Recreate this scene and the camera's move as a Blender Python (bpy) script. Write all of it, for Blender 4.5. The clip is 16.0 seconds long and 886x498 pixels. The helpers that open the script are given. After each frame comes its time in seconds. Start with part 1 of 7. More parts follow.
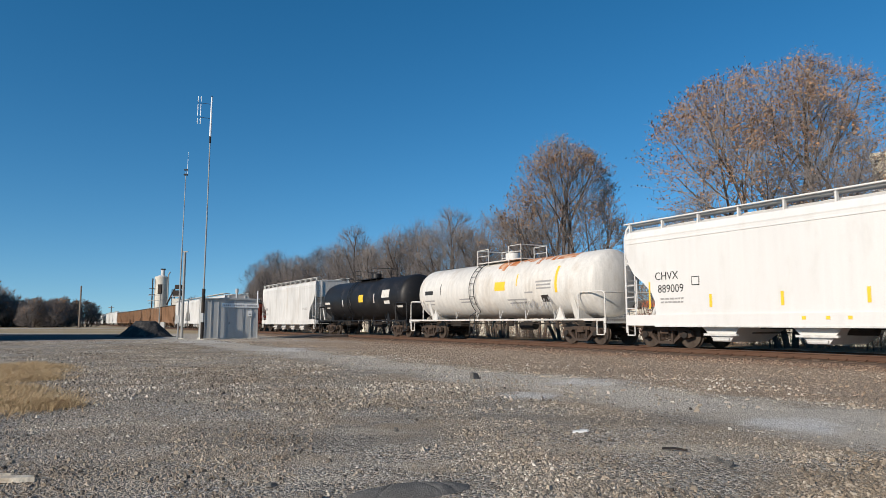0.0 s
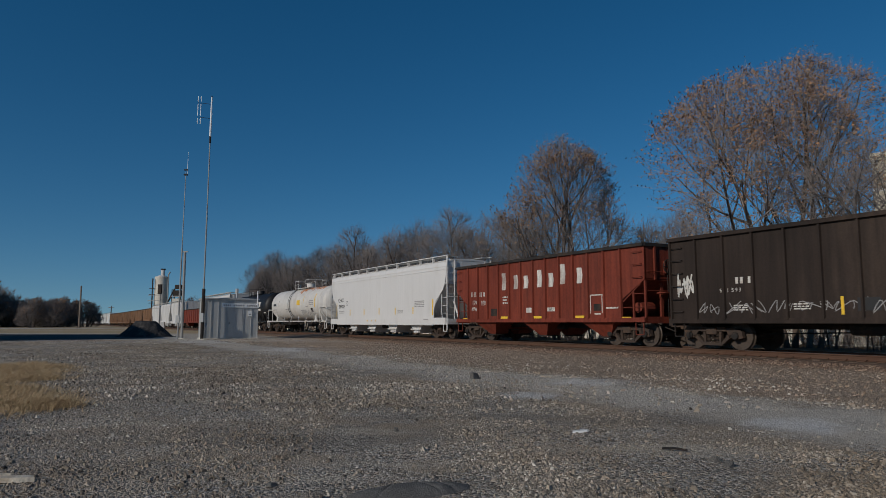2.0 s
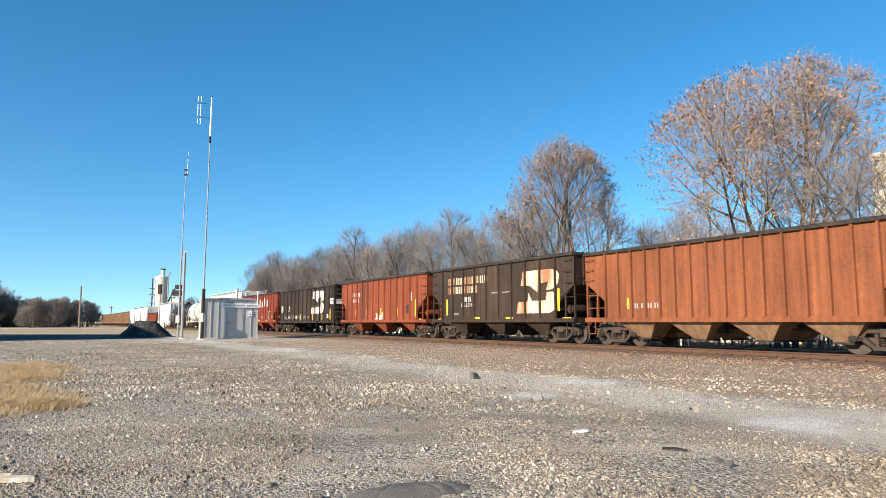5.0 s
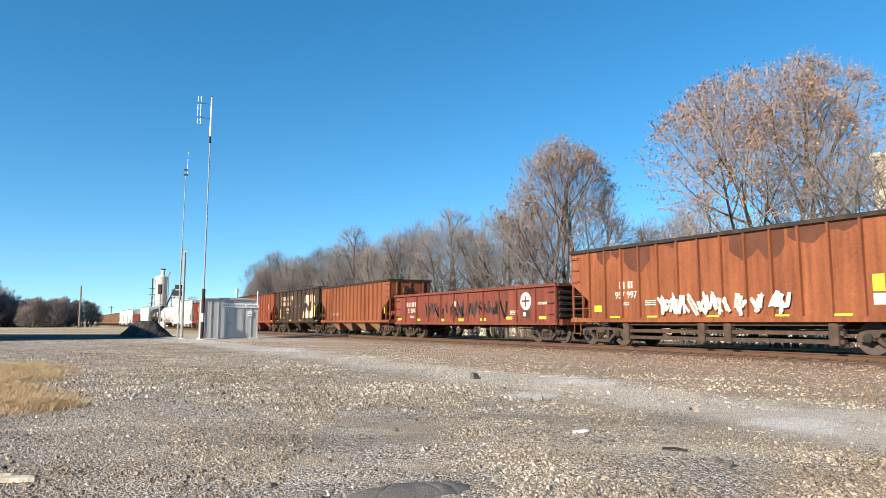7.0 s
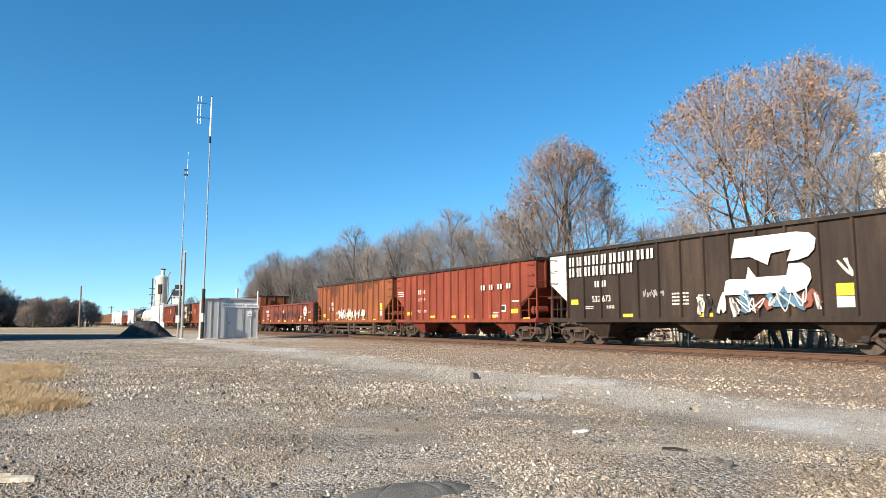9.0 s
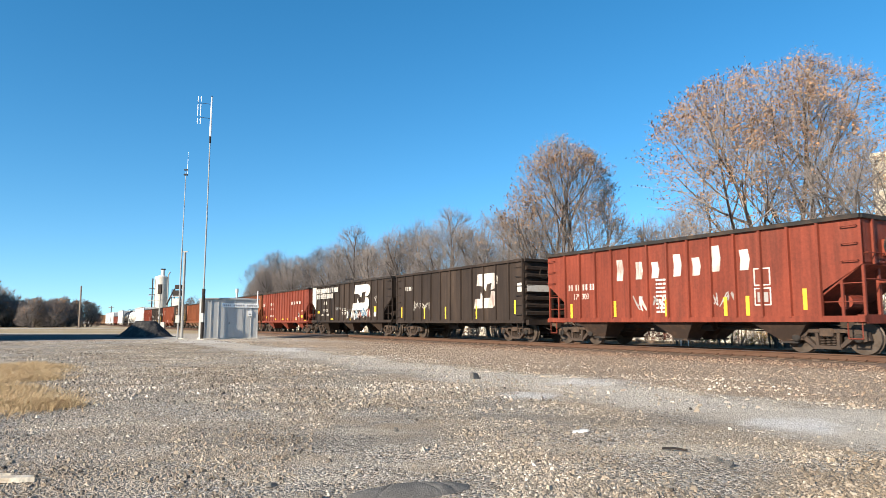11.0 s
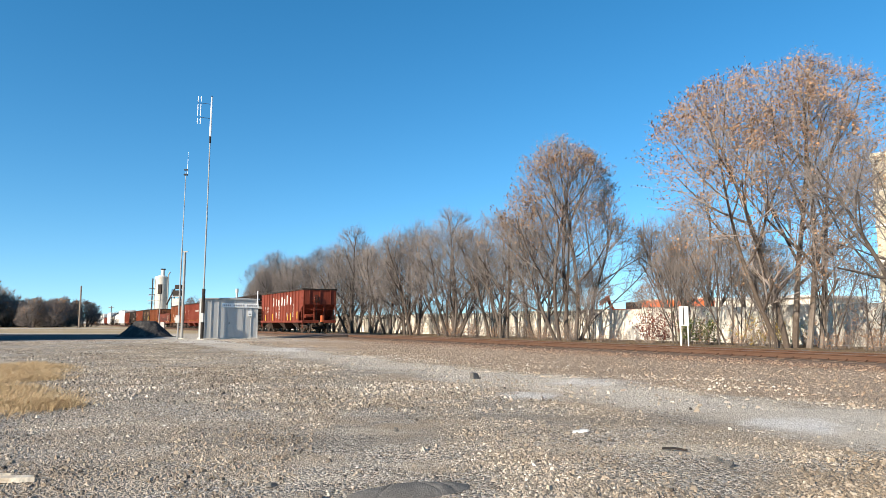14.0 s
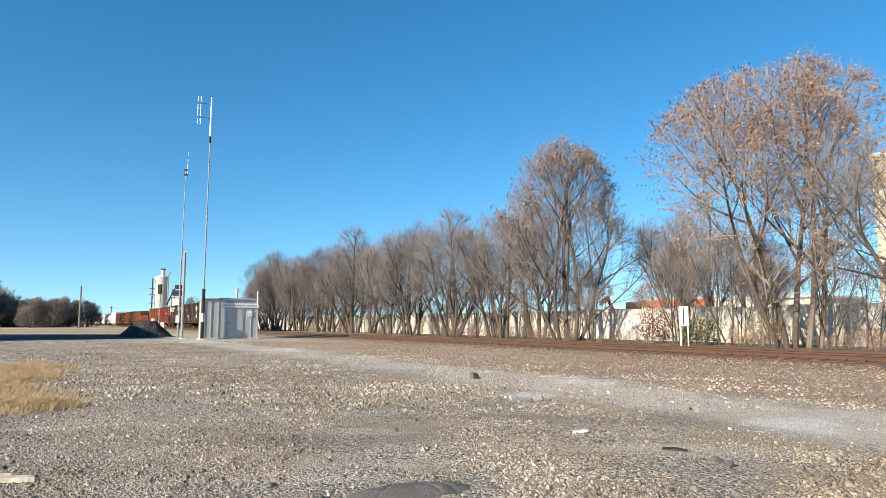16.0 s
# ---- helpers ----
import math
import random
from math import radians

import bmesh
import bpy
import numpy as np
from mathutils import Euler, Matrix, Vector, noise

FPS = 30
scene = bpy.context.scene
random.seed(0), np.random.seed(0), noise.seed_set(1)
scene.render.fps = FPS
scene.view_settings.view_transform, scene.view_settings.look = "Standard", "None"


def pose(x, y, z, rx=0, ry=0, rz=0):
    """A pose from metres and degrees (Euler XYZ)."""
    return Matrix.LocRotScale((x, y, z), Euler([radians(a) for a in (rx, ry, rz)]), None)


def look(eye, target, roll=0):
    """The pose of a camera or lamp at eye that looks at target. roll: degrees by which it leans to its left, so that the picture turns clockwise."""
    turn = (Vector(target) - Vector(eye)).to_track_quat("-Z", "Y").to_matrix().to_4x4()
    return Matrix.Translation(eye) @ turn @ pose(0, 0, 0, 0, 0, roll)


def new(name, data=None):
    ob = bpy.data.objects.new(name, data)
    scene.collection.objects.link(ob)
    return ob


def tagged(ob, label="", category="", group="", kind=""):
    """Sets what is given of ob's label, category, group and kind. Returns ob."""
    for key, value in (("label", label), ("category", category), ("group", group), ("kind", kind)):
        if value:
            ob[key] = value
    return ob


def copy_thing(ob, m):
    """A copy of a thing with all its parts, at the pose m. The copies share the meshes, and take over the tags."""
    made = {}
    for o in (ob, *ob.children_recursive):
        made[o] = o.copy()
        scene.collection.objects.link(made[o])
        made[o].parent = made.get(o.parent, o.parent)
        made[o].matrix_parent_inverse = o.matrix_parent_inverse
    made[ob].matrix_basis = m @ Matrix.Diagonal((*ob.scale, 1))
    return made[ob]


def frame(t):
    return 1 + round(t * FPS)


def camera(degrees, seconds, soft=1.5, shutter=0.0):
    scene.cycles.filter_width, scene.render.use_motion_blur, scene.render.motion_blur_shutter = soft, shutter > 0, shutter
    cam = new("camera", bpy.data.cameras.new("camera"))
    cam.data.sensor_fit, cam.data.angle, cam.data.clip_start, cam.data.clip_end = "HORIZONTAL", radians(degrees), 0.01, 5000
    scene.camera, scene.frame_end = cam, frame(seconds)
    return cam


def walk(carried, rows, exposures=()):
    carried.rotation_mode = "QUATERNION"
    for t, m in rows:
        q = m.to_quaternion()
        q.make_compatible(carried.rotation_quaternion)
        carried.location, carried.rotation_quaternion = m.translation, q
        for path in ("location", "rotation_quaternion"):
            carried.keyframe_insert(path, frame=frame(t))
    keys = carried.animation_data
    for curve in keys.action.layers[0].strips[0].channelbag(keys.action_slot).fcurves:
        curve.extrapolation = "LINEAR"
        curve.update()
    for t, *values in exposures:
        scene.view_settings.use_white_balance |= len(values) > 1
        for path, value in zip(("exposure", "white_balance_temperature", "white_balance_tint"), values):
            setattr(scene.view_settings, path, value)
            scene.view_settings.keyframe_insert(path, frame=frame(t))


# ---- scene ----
# camera on a low tripod at the lot's edge; it stands still
EYE = Vector((0.0, 0.0, 1.1))
TILT = math.atan(130.5 / 1200.0)
cam = camera(2 * math.degrees(math.atan(784 / 1200.0)), 16.0, soft=0.6, shutter=0.06)
CAM_POSE = pose(EYE.x, EYE.y, EYE.z, 90 + math.degrees(TILT), 0, 0)
walk(cam, [(0.0, CAM_POSE), (16.0, CAM_POSE)],
     exposures=[(0.0, 0.08, 6400, 10), (0.5, -0.38, 6350, 10), (1.0, -0.82, 6150, 10), (1.5, -1.15, 6050, 10), (2.0, -1.0, 6100, 10), (2.3, -0.58, 6300, 10),
                (2.6, 0.22, 6450, 10), (3.0, 0.78, 6600, 10), (3.5, 0.92, 6700, 10), (4.2, 0.92, 6800, 10), (6.3, 0.98, 6850, 10), (9.2, 0.95, 6850, 10), (11.3, 0.98, 6850, 10), (16.0, 0.87, 6850, 10)])

# the track: U along it (the way the train goes), N across it, away from the lot
U = Vector((-0.4995, 0.8663, 0.0))
N = Vector((0.8663, 0.4995, 0.0))
HEADING = math.degrees(math.atan2(U.y, U.x))
TRACK = 20.1          # from the camera to the track's middle, across
RAIL = 0.22           # top of rail
SPEED = 15.38


def spot(s, q, z=0.0):
    """A place s metres along the track and q metres across, from the camera."""
    return U * s + N * q + Vector((0, 0, z))


def along(s, q, z=0.0, turn=0.0):
    """A pose there, with x along the track and y towards the lot."""
    p = spot(s, q, z)
    return pose(p.x, p.y, p.z, 0, 0, HEADING + turn)


# ---- light ----
SUN_TO = Vector((-0.73, -0.68, 0.0)).normalized()
SUN_UP = radians(24)
world = bpy.data.worlds.new("sky")
scene.world = world
world.use_nodes = True
wn = world.node_tree
wbg = wn.nodes["Background"]
sky = wn.nodes.new("ShaderNodeTexSky")
sky.sky_type = "NISHITA"
sky.sun_disc = False
sky.sun_elevation = SUN_UP
sky.sun_rotation = math.atan2(SUN_TO.x, SUN_TO.y)
sky.air_density, sky.dust_density, sky.ozone_density, sky.altitude = 0.9, 0.0, 2.6, 300
deep = wn.nodes.new("ShaderNodeHueSaturation")
deep.inputs["Saturation"].default_value = 1.32
deep.inputs["Hue"].default_value = 0.493
# a dry winter sky keeps its blue down to the horizon: read the model a little higher up
way_to = wn.nodes.new("ShaderNodeTexCoord")
lift = wn.nodes.new("ShaderNodeVectorMath")
lift.operation = "ADD"
lift.inputs[1].default_value = (0, 0, 0.07)
wn.links.new(way_to.outputs["Generated"], lift.inputs[0])
level = wn.nodes.new("ShaderNodeVectorMath")
level.operation = "NORMALIZE"
wn.links.new(lift.outputs[0], level.inputs[0])
wn.links.new(level.outputs[0], sky.inputs["Vector"])
wn.links.new(sky.outputs[0], deep.inputs["Color"])
wn.links.new(deep.outputs[0], wbg.inputs[0])
wbg.inputs[1].default_value = 0.111
sun = new("sun", bpy.data.lights.new("sun", "SUN"))
sun.data.energy, sun.data.angle, sun.data.color = 4.9, radians(0.6), (1.0, 0.89, 0.75)
to_sun = Vector((SUN_TO.x * math.cos(SUN_UP), SUN_TO.y * math.cos(SUN_UP), math.sin(SUN_UP)))
sun.matrix_world = look(to_sun * 60, (0, 0, 0))


# ---- mesh and material helpers ----
class Shape:
    """Points and faces of one mesh."""

    def __init__(self):
        self.v, self.f = [], []

    def add(self, pts, faces):
        k = len(self.v)
        self.v += [tuple(p) for p in pts]
        self.f += [tuple(i + k for i in q) for q in faces]
        return self

    def box(self, x0, x1, y0, y1, z0, z1, bev=0.0):
        if bev <= 0:
            p = [(x, y, z) for x in (x0, x1) for y in (y0, y1) for z in (z0, z1)]
            return self.add(p, [(0, 1, 3, 2), (4, 6, 7, 5), (0, 4, 5, 1), (2, 3, 7, 6), (0, 2, 6, 4), (1, 5, 7, 3)])
        b = min(bev, (x1 - x0) / 2.01, (y1 - y0) / 2.01)
        ring = [(x0 + b, y0), (x1 - b, y0), (x1, y0 + b), (x1, y1 - b), (x1 - b, y1), (x0 + b, y1), (x0, y1 - b), (x0, y0 + b)]
        return self.prism(ring, z0, z1, "z")

    def prism(self, ring, a, b, axis="y"):
        """A closed outline (anticlockwise) swept from a to b along an axis."""
        n = len(ring)
        put = {"y": lambda p, t: (p[0], t, p[1]), "z": lambda p, t: (p[0], p[1], t), "x": lambda p, t: (t, p[0], p[1])}[axis]
        pts = [put(p, a) for p in ring] + [put(p, b) for p in ring]
        fs = [(i, (i + 1) % n, n + (i + 1) % n, n + i) for i in range(n)]
        return self.add(pts, fs + [tuple(reversed(range(n))), tuple(range(n, 2 * n))])

    def tube(self, p, q, r, r2=None, n=8, caps=True):
        p, q = Vector(p), Vector(q)
        r2 = r if r2 is None else r2
        d = (q - p).normalized()
        a = d.orthogonal().normalized()
        b = d.cross(a)
        pts = []
        for c, rad in ((p, r), (q, r2)):
            for i in range(n):
                w = 2 * math.pi * i / n
                pts.append(c + a * (rad * math.cos(w)) + b * (rad * math.sin(w)))
        fs = [(i, (i + 1) % n, n + (i + 1) % n, n + i) for i in range(n)]
        if caps:
            fs += [tuple(reversed(range(n))), tuple(range(n, 2 * n))]
        return self.add(pts, fs)

    def pipe(self, pts, r, n=6):
        for p, q in zip(pts, pts[1:]):
            self.tube(p, q, r, n=n)
        return self

    def lathe(self, prof, axis="y", n=20, at=(0, 0, 0)):
        """A profile of (radius, along) turned round an axis."""
        pts = []
        for r, t in prof:
            for i in range(n):
                w = 2 * math.pi * i / n
                c, s = r * math.cos(w), r * math.sin(w)
                p = {"y": (c, t, s), "x": (t, c, s), "z": (c, s, t)}[axis]
                pts.append((p[0] + at[0], p[1] + at[1], p[2] + at[2]))
        fs = [(k * n + i, k * n + (i + 1) % n, (k + 1) * n + (i + 1) % n, (k + 1) * n + i)
              for k in range(len(prof) - 1) for i in range(n)]
        fs += [tuple(range(n)), tuple(range((len(prof) - 1) * n, len(prof) * n))]
        return self.add(pts, fs)

    def mesh(self, name, material, smooth=False):
        me = bpy.data.meshes.new(name)
        me.from_pydata(self.v, [], self.f)
        bm = bmesh.new()
        bm.from_mesh(me)
        if len(bm.faces) < 60000:
            bmesh.ops.recalc_face_normals(bm, faces=bm.faces)
        bm.to_mesh(me)
        bm.free()
        if material:
            me.materials.append(material)
        if smooth:
            me.shade_smooth()
            me.set_sharp_from_angle(angle=radians(38))
        return me


def part(name, shape, material, parent=None, label="", at=None, smooth=False):
    """One mesh object, under a thing or under a part."""
    data = shape.mesh(name, material, smooth) if isinstance(shape, Shape) else shape
    ob = new(name, data)
    if parent is not None:
        ob.parent = parent
    if at is not None:
        ob.matrix_basis = at
    return tagged(ob, label)


def empty(name, m, label, category, group=""):
    ob = new(name)
    ob.empty_display_size = 0.3
    ob.matrix_basis = m
    return tagged(ob, label, category, group)


def words(text, size, m, material, parent, name="lettering", label="", thick=0.004, narrow=1.0):
    """Raised lettering in the built-in font, as a mesh; m places its centre, text along x, upright along y."""
    cu = bpy.data.curves.new(name, "FONT")
    cu.body, cu.size, cu.extrude, cu.align_x, cu.align_y = text, size, thick, "CENTER", "CENTER"
    cu.resolution_u = 3
    tmp = bpy.data.objects.new(name, cu)
    me = bpy.data.meshes.new_from_object(tmp)
    bpy.data.objects.remove(tmp)
    bpy.data.curves.remove(cu)
    if narrow != 1.0:
        me.transform(Matrix.Diagonal((narrow, 1, 1, 1)))
    me.name = name
    me.materials.clear()
    me.materials.append(material)
    return part(name, me, material, parent, label, at=m)


def paint(name, base, rough=0.6, metal=0.0, spots=None, amount=0.0, scale=3.0, grain=0.12, fine=40.0, bump=0.15, streak=1.0, dist=0.01, spec=0.3, worn=1.0):
    """A surface with a coarse stain (towards spots) and a fine grain, in the thing's own space."""
    m = bpy.data.materials.new(name)
    m.use_nodes = True
    t = m.node_tree
    b = t.nodes["Principled BSDF"]
    b.inputs["Roughness"].default_value, b.inputs["Metallic"].default_value = rough, metal
    b.inputs["Specular IOR Level"].default_value = spec
    co = t.nodes.new("ShaderNodeTexCoord")
    mp = t.nodes.new("ShaderNodeMapping")
    mp.inputs["Scale"].default_value = (1, 1, 1 / streak)
    t.links.new(co.outputs["Object"], mp.inputs[0])
    n1 = t.nodes.new("ShaderNodeTexNoise")
    n1.inputs["Scale"].default_value, n1.inputs["Detail"].default_value, n1.inputs["Roughness"].default_value = scale, 6, 0.65
    n2 = t.nodes.new("ShaderNodeTexNoise")
    n2.inputs["Scale"].default_value, n2.inputs["Detail"].default_value = fine, 3
    t.links.new(mp.outputs[0], n1.inputs["Vector"])
    t.links.new(co.outputs["Object"], n2.inputs["Vector"])
    ramp = t.nodes.new("ShaderNodeValToRGB")
    lo = 0.62 - 0.3 * amount
    ramp.color_ramp.elements[0].position, ramp.color_ramp.elements[1].position = lo, min(1.0, lo + 0.16)
    ramp.color_ramp.elements[0].color, ramp.color_ramp.elements[1].color = (0, 0, 0, 1), (1, 1, 1, 1)
    t.links.new(n1.outputs[0], ramp.inputs[0])
    mix = t.nodes.new("ShaderNodeMix")
    mix.data_type = "RGBA"
    mix.inputs[6].default_value = (*base, 1)
    mix.inputs[7].default_value = (*(spots or [c * 0.7 for c in base]), 1)
    sc = t.nodes.new("ShaderNodeMath")
    sc.operation = "MULTIPLY"
    sc.inputs[1].default_value = min(1.0, 0.25 + amount)
    t.links.new(ramp.outputs[0], sc.inputs[0])
    t.links.new(sc.outputs[0], mix.inputs[0])
    mr = t.nodes.new("ShaderNodeMapRange")
    mr.inputs[1].default_value, mr.inputs[2].default_value = 0.25, 0.75
    mr.inputs[3].default_value, mr.inputs[4].default_value = 1 - grain, 1 + grain
    t.links.new(n2.outputs[0], mr.inputs[0])
    mul = t.nodes.new("ShaderNodeVectorMath")
    mul.operation = "MULTIPLY"
    t.links.new(mix.outputs[2], mul.inputs[0])
    t.links.new(mr.outputs[0], mul.inputs[1])
    out = mul.outputs[0]
    if streak >= 3:
        # dust and rain streaks down the sides, and broad fading from panel to panel
        for stretch, size, lo_s, hi_s in (((1, 1, 0.06), 5.5, 0.72, 1.2), ((1, 1, 0.5), 0.45, 0.8, 1.2), ((1, 1, 0.8), 16.0, 0.86, 1.12)):
            ms = t.nodes.new("ShaderNodeMapping")
            ms.inputs["Scale"].default_value = stretch
            t.links.new(co.outputs["Object"], ms.inputs[0])
            ns = t.nodes.new("ShaderNodeTexNoise")
            ns.inputs["Scale"].default_value, ns.inputs["Detail"].default_value, ns.inputs["Roughness"].default_value = size, 5, 0.6
            t.links.new(ms.outputs[0], ns.inputs["Vector"])
            rs = t.nodes.new("ShaderNodeMapRange")
            rs.inputs[1].default_value, rs.inputs[2].default_value = 0.32, 0.68
            rs.inputs[3].default_value, rs.inputs[4].default_value = 1 + (lo_s - 1) * worn, 1 + (hi_s - 1) * worn
            t.links.new(ns.outputs[0], rs.inputs[0])
            vs = t.nodes.new("ShaderNodeVectorMath")
            vs.operation = "MULTIPLY"
            t.links.new(out, vs.inputs[0])
            t.links.new(rs.outputs[0], vs.inputs[1])
            out = vs.outputs[0]
    t.links.new(out, b.inputs["Base Color"])
    if bump:
        bp = t.nodes.new("ShaderNodeBump")
        bp.inputs["Strength"].default_value, bp.inputs["Distance"].default_value = bump, dist
        t.links.new(n2.outputs[0], bp.inputs["Height"])
        t.links.new(bp.outputs[0], b.inputs["Normal"])
    return m


STEEL_DARK = paint("dark_grimy_steel", (0.026, 0.023, 0.021), 0.8, 0.1, (0.07, 0.045, 0.03), 0.5, 2.5)
TRUCK = paint("rusty_cast_steel", (0.058, 0.042, 0.033), 0.85, 0.1, (0.11, 0.068, 0.044), 0.5, 3.0)
WHEEL = paint("brown_wheel_steel", (0.045, 0.030, 0.023), 0.8, 0.1, (0.09, 0.052, 0.034), 0.4, 4.0)
TREAD = paint("worn_bright_steel", (0.35, 0.34, 0.33), 0.35, 0.9, None, 0.2)
RUSTY_RAIL = paint("rusted_rail", (0.105, 0.058, 0.037), 0.85, 0.1, (0.09, 0.045, 0.028), 0.5, 1.2, bump=0.3)
TIE = paint("weathered_tie_wood", (0.10, 0.07, 0.05), 0.9, 0, (0.16, 0.11, 0.08), 0.5, 4.0, bump=0.5)
GALV = paint("galvanised_sheet", (0.42, 0.42, 0.41), 0.55, 0.1, (0.44, 0.45, 0.44), 0.5, 6.0, 0.08)
POLE_STEEL = paint("grey_pole_steel", (0.30, 0.30, 0.29), 0.55, 0.3, None, 0.3, 5.0)
WHITE = paint("white_paint", (0.64, 0.625, 0.60), 0.5, 0, (0.54, 0.52, 0.48), 0.25, 1.5, 0.05, streak=3, worn=0.1)
WHITE_DIRTY = paint("grimy_white_paint", (0.58, 0.57, 0.545), 0.6, 0, (0.40, 0.36, 0.31), 0.35, 1.2, 0.08, streak=4, worn=0.5)
WALL_WHITE = paint("white_fence_concrete", (0.74, 0.70, 0.62), 0.85, 0, (0.55, 0.5, 0.42), 0.35, 0.7, 0.08, streak=2)
BLACK = paint("black_car_paint", (0.028, 0.026, 0.026), 0.55, 0, (0.07, 0.06, 0.055), 0.4, 1.5, 0.1, streak=3)
BARK = paint("grey_brown_bark", (0.068, 0.054, 0.045), 0.9, 0, (0.125, 0.105, 0.09), 0.6, 1.6, 0.2, 14, 0.5, 2.5)
PALE_BARK = paint("pale_flaking_bark", (0.095, 0.073, 0.058), 0.9, 0, (0.27, 0.235, 0.20), 0.45, 1.1, 0.2, 14, 0.5, 2.5)
TWIG = paint("bare_twig_bark", (0.175, 0.152, 0.14), 0.9, 0, (0.25, 0.225, 0.21), 0.5, 0.8, 0.1, 6, 0.0)
PALE_TWIG = paint("pale_twig_bark", (0.32, 0.27, 0.235), 0.85, 0, (0.22, 0.18, 0.15), 0.5, 0.8, 0.1, 6, 0.0)
CEMENT = paint("pale_cement", (0.62, 0.58, 0.50), 0.85, 0, (0.45, 0.41, 0.35), 0.4, 0.5, 0.08, 12)
ORANGE = paint("orange_red_sheet", (0.55, 0.13, 0.045), 0.6, 0, (0.4, 0.1, 0.05), 0.3, 1.5)
COAL = paint("black_millings", (0.035, 0.034, 0.034), 0.95, 0, (0.12, 0.11, 0.10), 0.35, 2.0, 0.4, 18, 0.9)
TARMAC = paint("old_asphalt_lump", (0.115, 0.108, 0.098), 0.95, 0, (0.19, 0.178, 0.16), 0.4, 9, 0.35, 90, 0.8)


def island_tint(name, colours, rough=0.9, patchy=False):
    """Each loose piece of a joined mesh takes its own shade; patchy: stone of one kind lies together."""
    m = bpy.data.materials.new(name)
    m.use_nodes = True
    t = m.node_tree
    b = t.nodes["Principled BSDF"]
    b.inputs["Roughness"].default_value = rough
    b.inputs["Specular IOR Level"].default_value = 0.25
    ge = t.nodes.new("ShaderNodeNewGeometry")
    rp = t.nodes.new("ShaderNodeValToRGB")
    el = rp.color_ramp.elements
    while len(el) < len(colours):
        el.new(0.5)
    for i, c in enumerate(colours):
        el[i].position, el[i].color = i / (len(colours) - 1), (*c, 1)
    t.links.new(ge.outputs["Random Per Island"], rp.inputs[0])
    no = t.nodes.new("ShaderNodeTexNoise")
    no.inputs["Scale"].default_value = 60
    mr = t.nodes.new("ShaderNodeMapRange")
    mr.inputs[3].default_value, mr.inputs[4].default_value = 0.8, 1.2
    mu = t.nodes.new("ShaderNodeVectorMath")
    mu.operation = "MULTIPLY"
    t.links.new(no.outputs[0], mr.inputs[0])
    t.links.new(rp.outputs[0], mu.inputs[0])
    t.links.new(mr.outputs[0], mu.inputs[1])
    out = mu.outputs[0]
    if patchy:
        co = t.nodes.new("ShaderNodeTexCoord")
        for size, dark, light in ((0.32, (0.90, 0.85, 0.79), (1.22, 1.24, 1.27)), (1.1, (0.80, 0.79, 0.78), (1.30, 1.30, 1.28))):
            big = t.nodes.new("ShaderNodeTexNoise")
            big.inputs["Scale"].default_value, big.inputs["Detail"].default_value = size, 4
            t.links.new(co.outputs["Object"], big.inputs["Vector"])
            tone = t.nodes.new("ShaderNodeValToRGB")
            tone.color_ramp.elements[0].position, tone.color_ramp.elements[1].position = 0.38, 0.62
            tone.color_ramp.elements[0].color, tone.color_ramp.elements[1].color = (*dark, 1), (*light, 1)
            t.links.new(big.outputs[0], tone.inputs[0])
            mv = t.nodes.new("ShaderNodeVectorMath")
            mv.operation = "MULTIPLY"
            t.links.new(out, mv.inputs[0])
            t.links.new(tone.outputs[0], mv.inputs[1])
            out = mv.outputs[0]
    t.links.new(out, b.inputs["Base Color"])
    return m


LEAF_RUST = island_tint("dry_leaves", [(0.30, 0.15, 0.075), (0.42, 0.235, 0.12), (0.20, 0.115, 0.07), (0.47, 0.30, 0.175)], 0.7)
LEAF_RED = island_tint("red_brown_leaves", [(0.16, 0.035, 0.03), (0.22, 0.06, 0.04), (0.11, 0.05, 0.03)], 0.7)
LEAF_GREEN = island_tint("green_bush_leaves", [(0.05, 0.09, 0.02), (0.10, 0.12, 0.03), (0.16, 0.15, 0.04)], 0.7)
LEAF_YELLOW = island_tint("yellow_leaves", [(0.35, 0.26, 0.04), (0.28, 0.2, 0.05), (0.4, 0.3, 0.07)], 0.7)
STRAW = island_tint("dry_straw", [(0.50, 0.35, 0.19), (0.62, 0.47, 0.28), (0.33, 0.22, 0.11), (0.56, 0.43, 0.26)], 0.8)
STONES = island_tint("loose_stones", [(0.20, 0.17, 0.135), (0.33, 0.285, 0.23), (0.06, 0.05, 0.042), (0.28, 0.24, 0.19), (0.10, 0.085, 0.07), (0.48, 0.44, 0.38), (0.21, 0.17, 0.13), (0.33, 0.28, 0.22)], 0.9, True)


